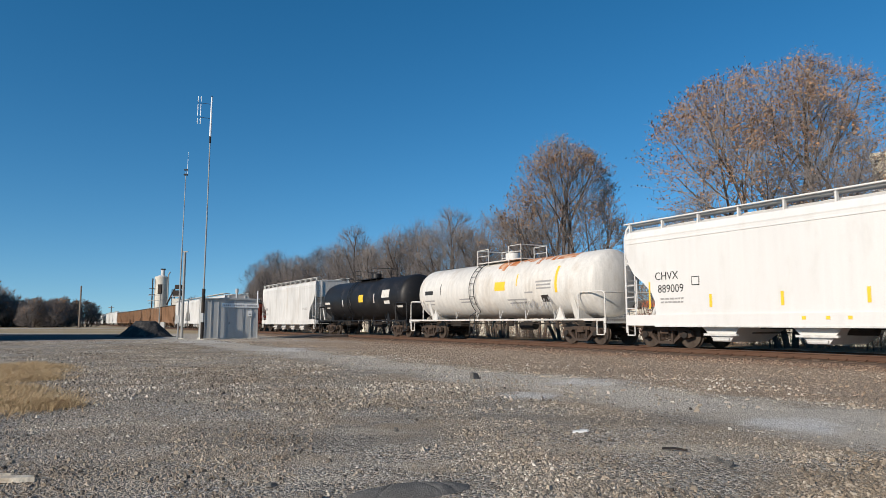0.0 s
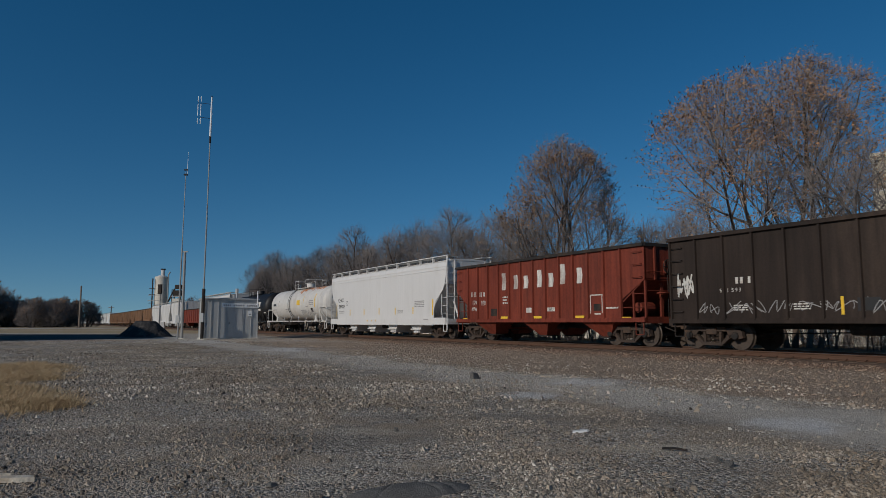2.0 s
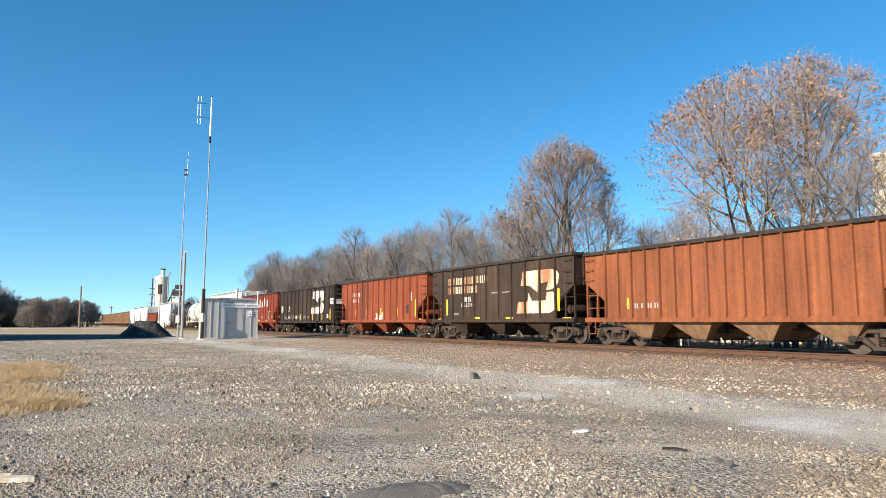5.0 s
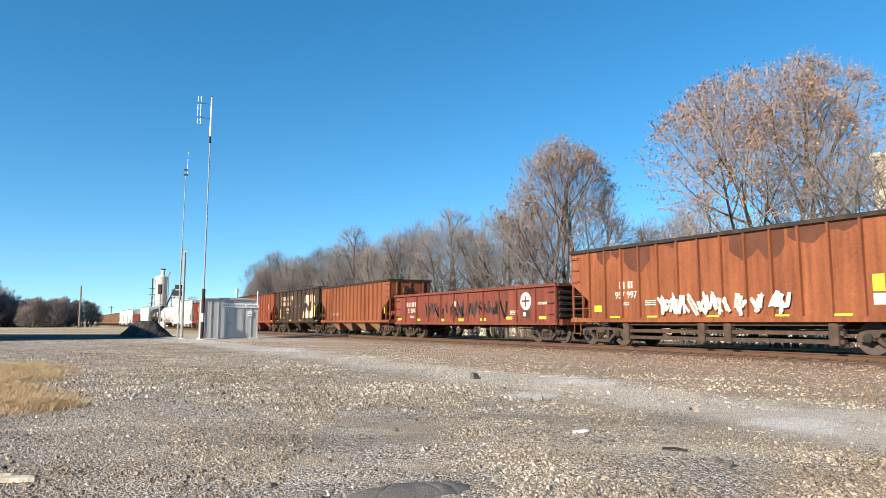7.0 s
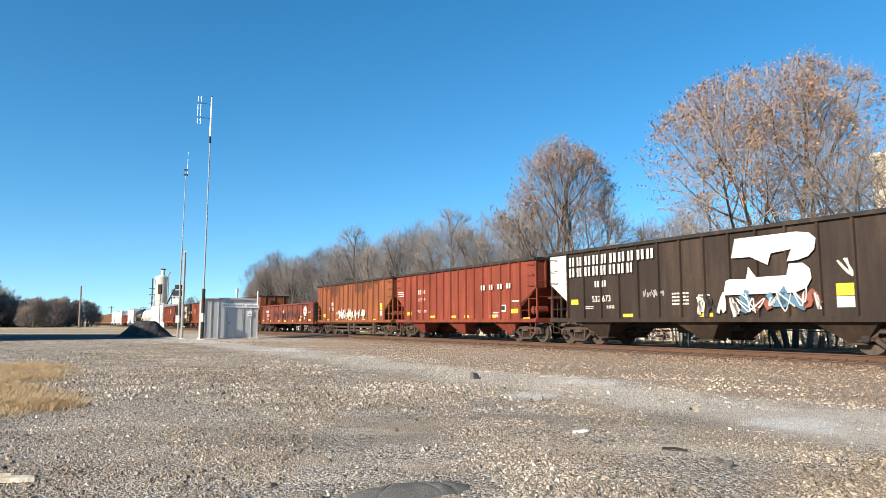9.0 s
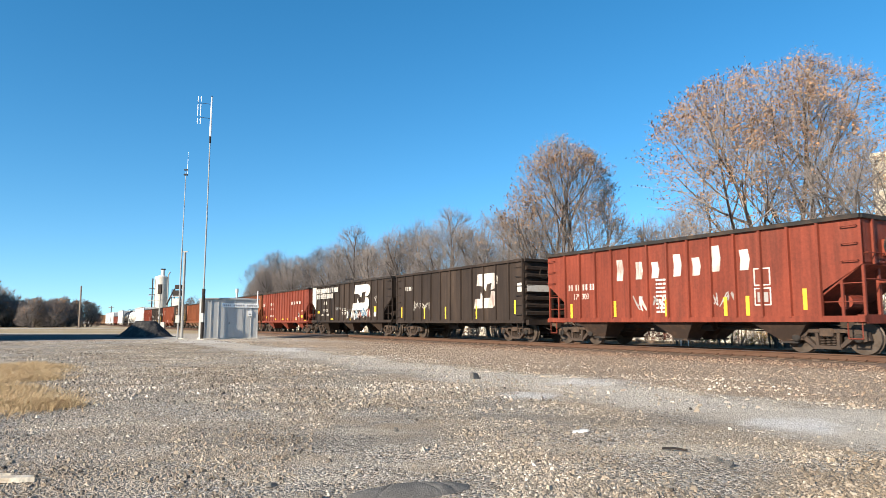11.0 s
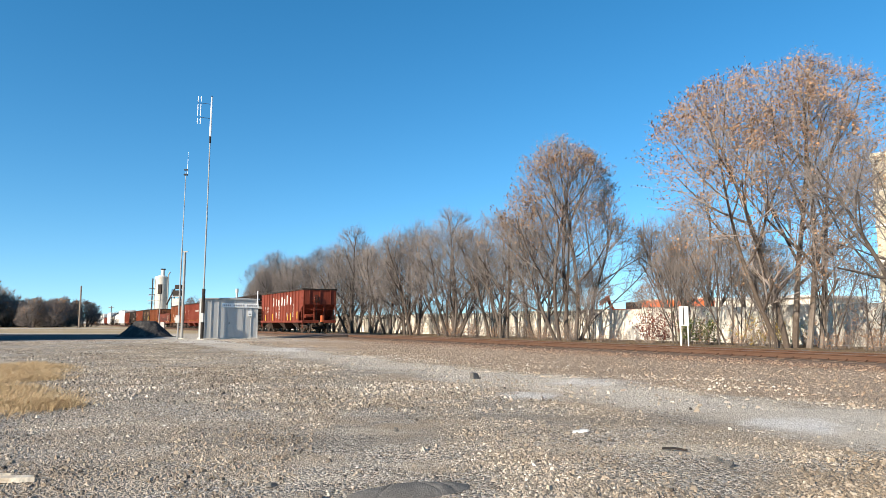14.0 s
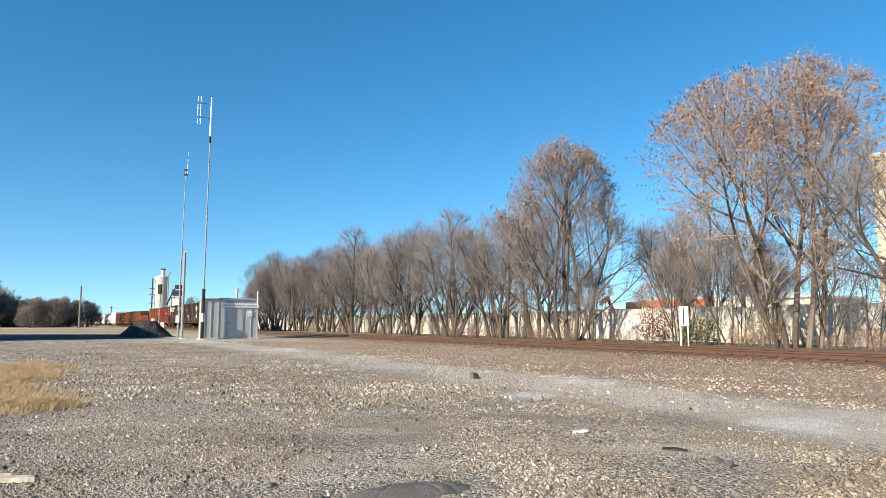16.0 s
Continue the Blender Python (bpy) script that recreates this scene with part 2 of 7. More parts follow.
# ---- ground ----
def ground_material():
    """Gravel and dirt: broken stone near the eye, a dusty wheel track, brown litter by the line, straw beyond."""
    m = bpy.data.materials.new("gravel_lot")
    m.use_nodes = True
    t = m.node_tree
    L = t.links.new
    b = t.nodes["Principled BSDF"]
    b.inputs["Roughness"].default_value = 0.95
    b.inputs["Specular IOR Level"].default_value = 0.2
    co = t.nodes.new("ShaderNodeTexCoord").outputs["Object"]

    def noise_at(scale, detail=5, rough=0.6, vec=co):
        k = t.nodes.new("ShaderNodeTexNoise")
        k.inputs["Scale"].default_value, k.inputs["Detail"].default_value, k.inputs["Roughness"].default_value = scale, detail, rough
        L(vec, k.inputs["Vector"])
        return k.outputs[0]

    def ramp(val, a, c):
        k = t.nodes.new("ShaderNodeMapRange")
        k.interpolation_type = "SMOOTHSTEP"
        k.inputs[1].default_value, k.inputs[2].default_value = a, c
        L(val, k.inputs[0])
        return k.outputs[0]

    def math_of(op, a, c):
        k = t.nodes.new("ShaderNodeMath")
        k.operation = op
        for i, w in enumerate((a, c)):
            if isinstance(w, (int, float)):
                k.inputs[i].default_value = w
            else:
                L(w, k.inputs[i])
        return k.outputs[0]

    def blend(fac, a, c, how="MIX"):
        k = t.nodes.new("ShaderNodeMix")
        k.data_type, k.blend_type = "RGBA", how
        for i, w in ((0, fac), (6, a), (7, c)):
            if isinstance(w, tuple):
                k.inputs[i].default_value = (*w, 1)
            elif isinstance(w, (int, float)):
                k.inputs[i].default_value = w
            else:
                L(w, k.inputs[i])
        return k.outputs[2]

    def across(vec, d):
        k = t.nodes.new("ShaderNodeVectorMath")
        k.operation = "DOT_PRODUCT"
        L(co, k.inputs[0])
        k.inputs[1].default_value = d
        return k.outputs["Value"]

    q = across(co, tuple(N))
    s = across(co, tuple(U))
    wob = math_of("MULTIPLY", math_of("SUBTRACT", noise_at(0.35, 4), 0.5), 3.0)
    qw = math_of("ADD", q, wob)
    stretch = t.nodes.new("ShaderNodeMapping")
    stretch.inputs["Rotation"].default_value = (0, 0, -radians(HEADING))
    stretch.inputs["Scale"].default_value = (0.22, 1, 1)
    L(co, stretch.inputs[0])
    patch = noise_at(0.55, 5, 0.55, stretch.outputs[0])
    # stones
    vo = t.nodes.new("ShaderNodeTexVoronoi")
    vo.inputs["Scale"].default_value = 38
    L(co, vo.inputs["Vector"])
    bw = t.nodes.new("ShaderNodeSeparateColor")
    L(vo.outputs["Color"], bw.inputs[0])
    vo2 = t.nodes.new("ShaderNodeTexVoronoi")
    vo2.inputs["Scale"].default_value = 95
    L(co, vo2.inputs["Vector"])
    bw2 = t.nodes.new("ShaderNodeSeparateColor")
    L(vo2.outputs["Color"], bw2.inputs[0])
    dirt = blend(noise_at(1.3, 6), (0.31, 0.23, 0.145), (0.44, 0.345, 0.235))
    grit = blend(bw2.outputs[0], (0.13, 0.105, 0.08), (0.60, 0.53, 0.43))
    rock = blend(bw.outputs[0], (0.07, 0.06, 0.05), (0.66, 0.60, 0.51))
    base = blend(0.55, dirt, grit)
    stony = ramp(noise_at(0.8, 5, 0.65), 0.34, 0.54)
    base = blend(math_of("MULTIPLY", stony, ramp(bw.outputs[1], 0.2, 0.3)), base, rock)
    dark = ramp(noise_at(0.42, 5, 0.6, stretch.outputs[0]), 0.50, 0.60)
    base = blend(math_of("MULTIPLY", dark, 0.55), base, blend(bw.outputs[2], (0.085, 0.07, 0.055), (0.36, 0.32, 0.26)))
    bare_earth = ramp(noise_at(0.5, 4, 0.5), 0.52, 0.6)
    base = blend(math_of("MULTIPLY", bare_earth, 0.6), base, blend(noise_at(30, 3), (0.33, 0.255, 0.175), (0.42, 0.335, 0.24)))
    # greyer to the near side, away from the line
    base = blend(math_of("MULTIPLY", ramp(qw, 3.5, -3.0), 0.45), base, blend(bw2.outputs[1], (0.19, 0.175, 0.155), (0.60, 0.565, 0.51)))
    # pale dusty wheel track and powdery places
    lane = math_of("MULTIPLY", ramp(qw, 6.0, 7.4), ramp(qw, 9.3, 8.5))
    lane = math_of("MULTIPLY", lane, ramp(patch, 0.25, 0.42))
    base = blend(math_of("MULTIPLY", lane, 0.7), base, blend(bw2.outputs[2], (0.46, 0.41, 0.34), (0.78, 0.72, 0.62)))
    powder = math_of("MULTIPLY", ramp(patch, 0.56, 0.66), ramp(q, 9.0, 7.0))
    base = blend(math_of("MULTIPLY", powder, 0.75), base, blend(bw2.outputs[0], (0.42, 0.36, 0.28), (0.66, 0.58, 0.47)))
    # scattered heaps of crushed white stone
    for cx, cy, rx, ry in ((3.75, 7.4, 0.55, 0.55), (1.35, 10.7, 0.5, 0.5), (2.9, 12.6, 1.0, 0.7), (-12.5, 40.0, 4.0, 3.2), (-5.5, 28.0, 2.2, 2.0)):
        sx = math_of("DIVIDE", math_of("SUBTRACT", across(co, (1, 0, 0)), cx), rx)
        sy = math_of("DIVIDE", math_of("SUBTRACT", across(co, (0, 1, 0)), cy), ry)
        rr = math_of("ADD", math_of("ADD", math_of("MULTIPLY", sx, sx), math_of("MULTIPLY", sy, sy)), math_of("MULTIPLY", math_of("SUBTRACT", noise_at(3.0, 5), 0.5), 3.0))
        base = blend(math_of("MULTIPLY", ramp(rr, 1.3, 0.1), 0.8), base, blend(bw2.outputs[1], (0.50, 0.47, 0.42), (0.86, 0.84, 0.80)))
    # brown litter towards the track
    litter = blend(bw.outputs[2], (0.17, 0.115, 0.075), (0.58, 0.45, 0.33))
    base = blend(math_of("MULTIPLY", ramp(qw, 8.6, 9.8), 0.8), base, litter)
    rust = blend(bw.outputs[0], (0.11, 0.06, 0.038), (0.33, 0.20, 0.13))
    base = blend(math_of("MULTIPLY", ramp(qw, 14.5, 18.5), 0.8), base, rust)
    base = blend(math_of("MULTIPLY", ramp(q, 22.0, 24.5), 0.85), base, blend(bw.outputs[0], (0.10, 0.075, 0.045), (0.30, 0.22, 0.13)))
    # pale gravel and straw far off on the lot's far side
    yy = across(co, (0, 1, 0))
    far = math_of("MULTIPLY", ramp(math_of("ADD", yy, math_of("MULTIPLY", wob, 2.0)), 34.0, 44.0), ramp(q, 17.0, 13.0))
    base = blend(math_of("MULTIPLY", far, 0.7), base, blend(noise_at(0.12, 4), (0.46, 0.41, 0.33), (0.60, 0.56, 0.50)))
    straw = ramp(noise_at(0.05, 4, 0.6, stretch.outputs[0]), 0.36, 0.5)
    base = blend(math_of("MULTIPLY", math_of("MULTIPLY", ramp(yy, 60.0, 75.0), straw), 0.9), base, (0.42, 0.32, 0.18))
    L(base, b.inputs["Base Color"])
    h = math_of("ADD", math_of("MULTIPLY", vo.outputs["Distance"], math_of("ADD", math_of("MULTIPLY", stony, 0.9), 0.25)), math_of("MULTIPLY", vo2.outputs["Distance"], 0.45))
    h = math_of("ADD", h, math_of("MULTIPLY", noise_at(7, 6), 1.4))
    bp = t.nodes.new("ShaderNodeBump")
    bp.inputs["Strength"].default_value, bp.inputs["Distance"].default_value = 1.0, 0.031
    bp.invert = True
    L(h, bp.inputs["Height"])
    L(bp.outputs[0], b.inputs["Normal"])
    return m


def lot_height(x, y):
    d = math.hypot(x, y)
    q = x * N.x + y * N.y
    fade = max(0.0, min(1.0, (60 - d) / 30)) * max(0.0, min(1.0, (17.0 - q) / 3.0))
    z = 0.035 * noise.noise((x * 0.35, y * 0.35, 3)) + 0.012 * noise.noise((x * 1.9, y * 1.9, 8))
    if q > 8.4:
        z += 0.02
    return z * fade


def lines(parts):
    out = []
    for a, b, n in parts:
        out += [a + (b - a) * i / n for i in range(n)]
    return out + [parts[-1][1]]


gx = lines([(-2600, -60, 8), (-60, -14, 14), (-14, 20, 130), (20, 70, 14), (70, 2600, 8)])
gy = lines([(-1500, -20, 5), (-20, 3.5, 10), (3.5, 30, 120), (30, 90, 24), (90, 3200, 12)])
gv = [(x, y, lot_height(x, y)) for y in gy for x in gx]
gn = len(gx)
gf = [(j * gn + i, j * gn + i + 1, (j + 1) * gn + i + 1, (j + 1) * gn + i) for j in range(len(gy) - 1) for i in range(gn - 1)]
g = Shape()
g.v, g.f = gv, gf
tagged(part("ground", g, ground_material(), smooth=True), "grey-brown gravel lot with dusty wheel tracks and dirt", "ground", kind="structure")


HEAPS = ((3.75, 7.4, 0.55, 0.55), (1.35, 10.7, 0.5, 0.5), (2.9, 12.6, 1.0, 0.7), (-5.5, 28.0, 2.2, 2.0))


def cleared(x, y, rnd):
    """True where wheels or a fine white heap leave few loose stones."""
    q = x * N.x + y * N.y + 0.5 * noise.noise((x * 0.5, y * 0.5, 11))
    if 6.3 < q < 8.6 and rnd.random() < 0.8:
        return True
    return any(((x - cx) / rx) ** 2 + ((y - cy) / ry) ** 2 < 1 and rnd.random() < 0.75 for cx, cy, rx, ry in HEAPS)


def pebbles(count, seed, place, sizes):
    """Loose broken stones, joined."""
    rnd = random.Random(seed)
    sh = Shape()
    for _ in range(count):
        x, y = place(rnd)
        if count > 1 and cleared(x, y, rnd):
            continue
        r = sizes(rnd)
        a = rnd.uniform(0, math.pi)
        sx, sy, sz = r * rnd.uniform(0.8, 1.5), r * rnd.uniform(0.6, 1.0), r * rnd.uniform(0.5, 0.95)
        z = lot_height(x, y) + sz * 0.35
        k = []
        for ux, uy, uz in ((1, 0.3, -0.5), (0.2, 1, -0.5), (-1, 0.1, -0.5), (-0.1, -1, -0.5), (0.55, 0.4, 0.9), (-0.5, 0.5, 1.0), (-0.1, -0.65, 0.8)):
            ux, uy, uz = (ux + rnd.uniform(-0.2, 0.2)) * sx, (uy + rnd.uniform(-0.2, 0.2)) * sy, (uz + rnd.uniform(-0.15, 0.15)) * sz
            k.append((x + ux * math.cos(a) - uy * math.sin(a), y + ux * math.sin(a) + uy * math.cos(a), z + uz))
        sh.add(k, [(0, 1, 4), (1, 5, 4), (1, 2, 5), (2, 6, 5), (2, 3, 6), (3, 0, 6), (0, 4, 6), (4, 5, 6)])
    return sh


def near_spot(rnd):
    while True:
        y = 4.0 + 13 * rnd.random() ** 1.5
        x = rnd.uniform(-0.72, 0.72) * y
        q = x * N.x + y * N.y
        v = noise.noise((x * 0.8, y * 0.8, 20)) + 0.5 * noise.noise((x * 2.5, y * 2.5, 4))
        if q < 8.9 + 3.2 * rnd.random() ** 2 and v - 0.05 * (x + 1) > rnd.uniform(-0.42, 0.38) and not (-1.0 < x < 0.35 and y < 5.1 and rnd.random() < 0.8):
            return x, y


tagged(part("loose_gravel", pebbles(52000, 5, near_spot, lambda r: 0.0045 + 0.009 * r.random() ** 2.2 + (0.012 if r.random() < 0.025 else 0)), STONES),
       "scattered grey, tan and whitish broken stones", "gravel", kind="stuff")


def mid_spot(rnd):
    while True:
        y = 8.5 + 36 * rnd.random() ** 1.15
        x = rnd.uniform(-0.7, 0.7) * y
        q = x * N.x + y * N.y
        v = noise.noise((x * 0.3, y * 0.3, 33)) + 0.4 * noise.noise((x * 1.1, y * 1.1, 7))
        if q < 8.8 + 3.2 * rnd.random() ** 2 and v > rnd.uniform(-0.5, 0.45) and rnd.random() < (y - 7.5) / 7:
            return x, y


tagged(part("coarse_gravel", pebbles(30000, 15, mid_spot, lambda r: 0.012 + 0.02 * r.random() ** 2), STONES),
       "coarser broken stones farther over the lot", "gravel", kind="stuff")


def strip_spot(rnd):
    s, q = -9 + 60 * rnd.random() ** 1.4, rnd.uniform(9.0, 17.5)
    p = spot(s, q)
    return p.x, p.y


STRIP = island_tint("strip_stones", [(0.16, 0.11, 0.075), (0.36, 0.27, 0.19), (0.10, 0.065, 0.045), (0.40, 0.33, 0.26), (0.26, 0.19, 0.135)], 0.9, True)
tagged(part("strip_gravel", pebbles(16000, 25, strip_spot, lambda r: 0.010 + 0.015 * r.random() ** 2), STRIP),
       "brown and pale stones strewn between lot and track", "gravel", kind="stuff")


def ballast_spot(rnd):
    s, q = rnd.uniform(-12, 60), rnd.choice((rnd.uniform(17.4, 19.3), rnd.uniform(16, 19), rnd.uniform(19.5, 20.7), rnd.uniform(20.9, 23)))
    p = spot(s, q)
    return p.x, p.y


BALLAST = island_tint("rusty_ballast", [(0.10, 0.06, 0.04), (0.17, 0.105, 0.07), (0.24, 0.17, 0.12), (0.13, 0.08, 0.055), (0.30, 0.23, 0.17)])
tagged(part("ballast", pebbles(14000, 6, ballast_spot, lambda r: 0.018 + 0.022 * r.random()), BALLAST),
       "rust-brown ballast stones along the track", "ballast", kind="stuff")


# near-black asphalt sheet laid where the shade falls; the colour deepens that shade
SHADE_ASPHALT = paint("shade_dark_asphalt", (0.036, 0.035, 0.034), 0.9, 0, (0.06, 0.057, 0.054), 0.4, 0.8, 0.3, 20, 0.6)
dr = Shape().prism([(-90, 30), (-29, 41.5), (-22.5, 45.5), (-20.5, 49.5), (-26, 58), (-31, 65.5), (-90, 66.5)], -0.03, 0.006, "z")
tagged(part("shade_sheet", dr, SHADE_ASPHALT), "near-black sheet across the lot, shade put into its asphalt colour", "drive", kind="structure")


# ---- track ----
def rail_profile(z1):
    h = z1 - 0.045
    b = 0.045
    return [(-0.07, b), (0.07, b), (0.07, b + 0.012), (0.012, b + 0.03), (0.012, b + h - 0.045), (0.037, b + h - 0.035), (0.037, b + h - 0.004),
            (0.03, b + h), (-0.03, b + h), (-0.037, b + h - 0.004), (-0.037, b + h - 0.035), (-0.012, b + h - 0.045), (-0.012, b + 0.03), (-0.07, b + 0.012)]


track = empty("track", along(0, TRACK), "rusty railway track on dark wooden ties in brown ballast", "railway track")
for side in (-0.755, 0.755):
    r = Shape().prism([(side + y, z) for y, z in rail_profile(RAIL)], -90, 900, "x")
    part("rail", r, RUSTY_RAIL, track, "rusted steel rail", smooth=True)
    part("rail_head", Shape().box(-90, 900, side - 0.028, side + 0.028, RAIL - 0.002, RAIL + 0.002), TREAD, track, "bright worn running surface")
tie = Shape().box(-0.115, 0.115, -1.3, 1.3, -0.1, 0.055, 0.02).mesh("tie", TIE)
plate = Shape().prism([(-0.17, 0.04), (0.17, 0.04), (0.17, 0.058), (0.09, 0.07), (0.075, 0.095), (-0.075, 0.095), (-0.09, 0.07), (-0.17, 0.058)], -0.1, 0.1, "x").mesh("tie_plate", RUSTY_RAIL)
rnd = random.Random(2)
for i in range(150):
    o = part("tie", tie, TIE, track)
    o.matrix_basis = pose(-16 + i * 0.53, rnd.uniform(-0.06, 0.06), rnd.uniform(-0.015, 0.01), 0, 0, rnd.uniform(-1.5, 1.5))
    if i < 120:
        part("tie_plate", plate, RUSTY_RAIL, track, at=pose(-16 + i * 0.53, 0.755, 0))
        part("tie_plate", plate, RUSTY_RAIL, track, at=pose(-16 + i * 0.53, -0.755, 0))
bed = Shape().prism([(-2.6, -0.02), (2.6, -0.02), (1.7, 0.035), (-1.7, 0.035)], -90, 900, "x")
BED = paint("ballast_bed", (0.15, 0.10, 0.07), 0.95, 0, (0.24, 0.17, 0.12), 0.5, 3, 0.45, 30, 1.0, dist=0.03)
part("ballast_bed", bed, BED, track, "packed rust-brown ballast")
# the dirt-filled crossing beyond the shed
cross = empty("grade_crossing", along(0, TRACK), "dark timber and dirt grade crossing over the track", "crossing")
CROSS = paint("crossing_timber", (0.07, 0.055, 0.045), 0.95, 0, (0.14, 0.11, 0.09), 0.5, 3, 0.2, 20, 0.6)
for j, (y0, y1) in enumerate(((0.83, 1.15), (1.16, 1.48), (-0.28, 0.28), (0.29, 0.65), (-0.65, -0.29), (-1.15, -0.83))):
    part("crossing_plank", Shape().box(47.6, 53.4, y0, y1, -0.02, RAIL - 0.01 - 0.004 * (j % 2), 0.02), CROSS, cross)
part("approach", Shape().prism([(1.5, -0.02), (5.0, -0.02), (1.5, RAIL - 0.02)], 47.6, 53.4, "x"), CROSS, cross, "dirt approach ramp")

# ---- wall behind the trees ----
wall = empty("wall_back", along(0, 32.6), "weathered white concrete panel wall behind the trees", "wall")
wall["kind"] = "structure"
rnd = random.Random(4)
panel = Shape().box(0.07, 2.93, -0.06, 0.06, 0, 2.0, 0.01).mesh("panel", WALL_WHITE)
post = Shape().box(-0.09, 0.09, -0.09, 0.09, 0, 2.08, 0.02).mesh("post", WALL_WHITE)
for i in range(90):
    part("panel", panel, WALL_WHITE, wall, at=pose(-14 + 3 * i, rnd.uniform(-0.015, 0.015), rnd.uniform(-0.05, 0.03)))
    part("post", post, WALL_WHITE, wall, at=pose(-14 + 3 * i, 0, 0))


# ---- trees ----
def grow(seed, lobes, stems, base=0.16, height=6.0, kids=(6, 6, 6), twig=0.012, spray=3, reach=0.9, rise=0.10, leaf=0.0, leaf_r=0.06, leaf_from=0.4, open_from=0.25, split=38):
    """Limbs, twigs and leaves of one bare tree: straight stems that fork into ascending limbs, kept inside the crown's
    rounded masses. lobes: (x, y, z, rx, ry, rz); stems: (x, y, lean x, lean y, share of the height)."""
    rnd = random.Random(seed)
    top = max(l[2] + l[5] for l in lobes)
    limbs, twigs, leaves = Shape(), Shape(), Shape()
    up = Vector((0, 0, 1))

    def room(p):
        best = 9.0
        for x, y, z, rx, ry, rz in lobes:
            best = min(best, math.sqrt(((p.x - x) / rx) ** 2 + ((p.y - y) / ry) ** 2 + ((p.z - z) / rz) ** 2))
        return best * (1 + 0.13 * noise.noise((p.x * 0.55 + seed, p.y * 0.55, p.z * 0.55)))

    def aside(d, degrees, turn):
        a = d.orthogonal().normalized()
        b = d.cross(a)
        k = radians(degrees)
        return (d * math.cos(k) + (a * math.cos(turn) + b * math.sin(turn)) * math.sin(k)).normalized()

    def spike(p, d, length, r):
        a = d.orthogonal().normalized() * r
        b = d.cross(a).normalized() * r
        tip = p + d * length + up * (0.10 * length)
        twigs.add([p + a, p - 0.5 * a + 0.87 * b, p - 0.5 * a - 0.87 * b, tip], [(0, 1, 3), (1, 2, 3), (2, 0, 3)])
        return tip

    def leafy(p, tip):
        share = (max(0.0, p.z / top - leaf_from) / (1 - leaf_from)) ** 0.8
        clump = 0.5 + 1.1 * noise.noise((p.x * 0.7, p.y * 0.7 + seed, p.z * 0.7))
        if rnd.random() < leaf * share * clump:
            for _ in range(rnd.randint(2, 5)):
                c = p.lerp(tip, rnd.random()) + Vector((rnd.gauss(0, 0.06), rnd.gauss(0, 0.06), rnd.gauss(-0.03, 0.06)))
                a = Vector((rnd.gauss(0, 1), rnd.gauss(0, 1), rnd.gauss(-0.6, 1))).normalized()
                b = a.orthogonal().normalized()
                w = leaf_r * rnd.uniform(0.6, 1.3)
                leaves.add([c - a * w, c + b * w * 0.7, c + a * w, c - b * w * 0.7], [(0, 1, 2, 3)])

    def bough(p, d, length, r, level):
        n = (9, 6, 4, 3)[level]
        ring = [(p.copy(), r, d.copy())]
        sway = Vector((rnd.gauss(0, 1), rnd.gauss(0, 1), 0)) * (0.02, 0.05, 0.06, 0.06)[level]
        for i in range(1, n + 1):
            d = (d + up * rise * (0.5 if level == 0 else 1.0) + sway + Vector((rnd.gauss(0, 1), rnd.gauss(0, 1), rnd.gauss(0, 1))) * (0.035, 0.06, 0.08, 0.1)[level]).normalized()
            q = p + d * length / n
            if level > 0 and room(q) > 1.0 and room(q) > room(p):
                break
            rr = max(twig * 0.8, r * (1 - (0.72 if level else 0.62) * i / n))
            s = limbs if level < 2 else twigs
            s.tube(p, q, ring[-1][1], rr, n=(8, 6, 4, 3)[level], caps=False)
            ring.append((q.copy(), rr, d.copy()))
            p = q
        if len(ring) < 2:
            return
        if level == 3:
            for k in range(spray):
                a, rr, dd = ring[rnd.randint(1, len(ring) - 1)]
                tip = spike(a, aside(dd, rnd.uniform(12, 40), rnd.uniform(0, 6.3)), reach * rnd.uniform(0.45, 1.1), twig * 0.8)
                leafy(a, tip)
            leafy(ring[-1][0], spike(ring[-1][0], ring[-1][2], reach * rnd.uniform(0.4, 0.9), twig * 0.8))
            return
        turn = rnd.uniform(0, 6.3)
        first = open_from if level == 0 else 0.16
        count = kids[level]
        for k in range(count):
            f = first + (1 - first) * (k + rnd.uniform(0.2, 0.9)) / count
            i = min(len(ring) - 2, int(f * (len(ring) - 1)))
            g = f * (len(ring) - 1) - i
            a = ring[i][0].lerp(ring[i + 1][0], min(1.0, g))
            rr = ring[i][1]
            turn += 2.4 + rnd.uniform(-0.5, 0.5)
            kid = aside(ring[i][2], rnd.uniform(0.65, 1.2) * split, turn)
            span = length * (0.78 - 0.38 * f, 0.72 - 0.32 * f, 0.68 - 0.25 * f)[level] * rnd.uniform(0.75, 1.15)
            bough(a, kid, span, max(twig, min(rr * 0.62, r * 0.5)), level + 1)
        if len(ring) > n:
            bough(ring[-1][0], ring[-1][2], length * 0.4, ring[-1][1], min(3, level + 1))

    for x, y, lx, ly, share in stems:
        bough(Vector((x, y, -0.15)), Vector((lx, ly, 1)).normalized(), height * share, base * (0.6 + 0.4 * share), 0)
    return limbs, twigs, leaves


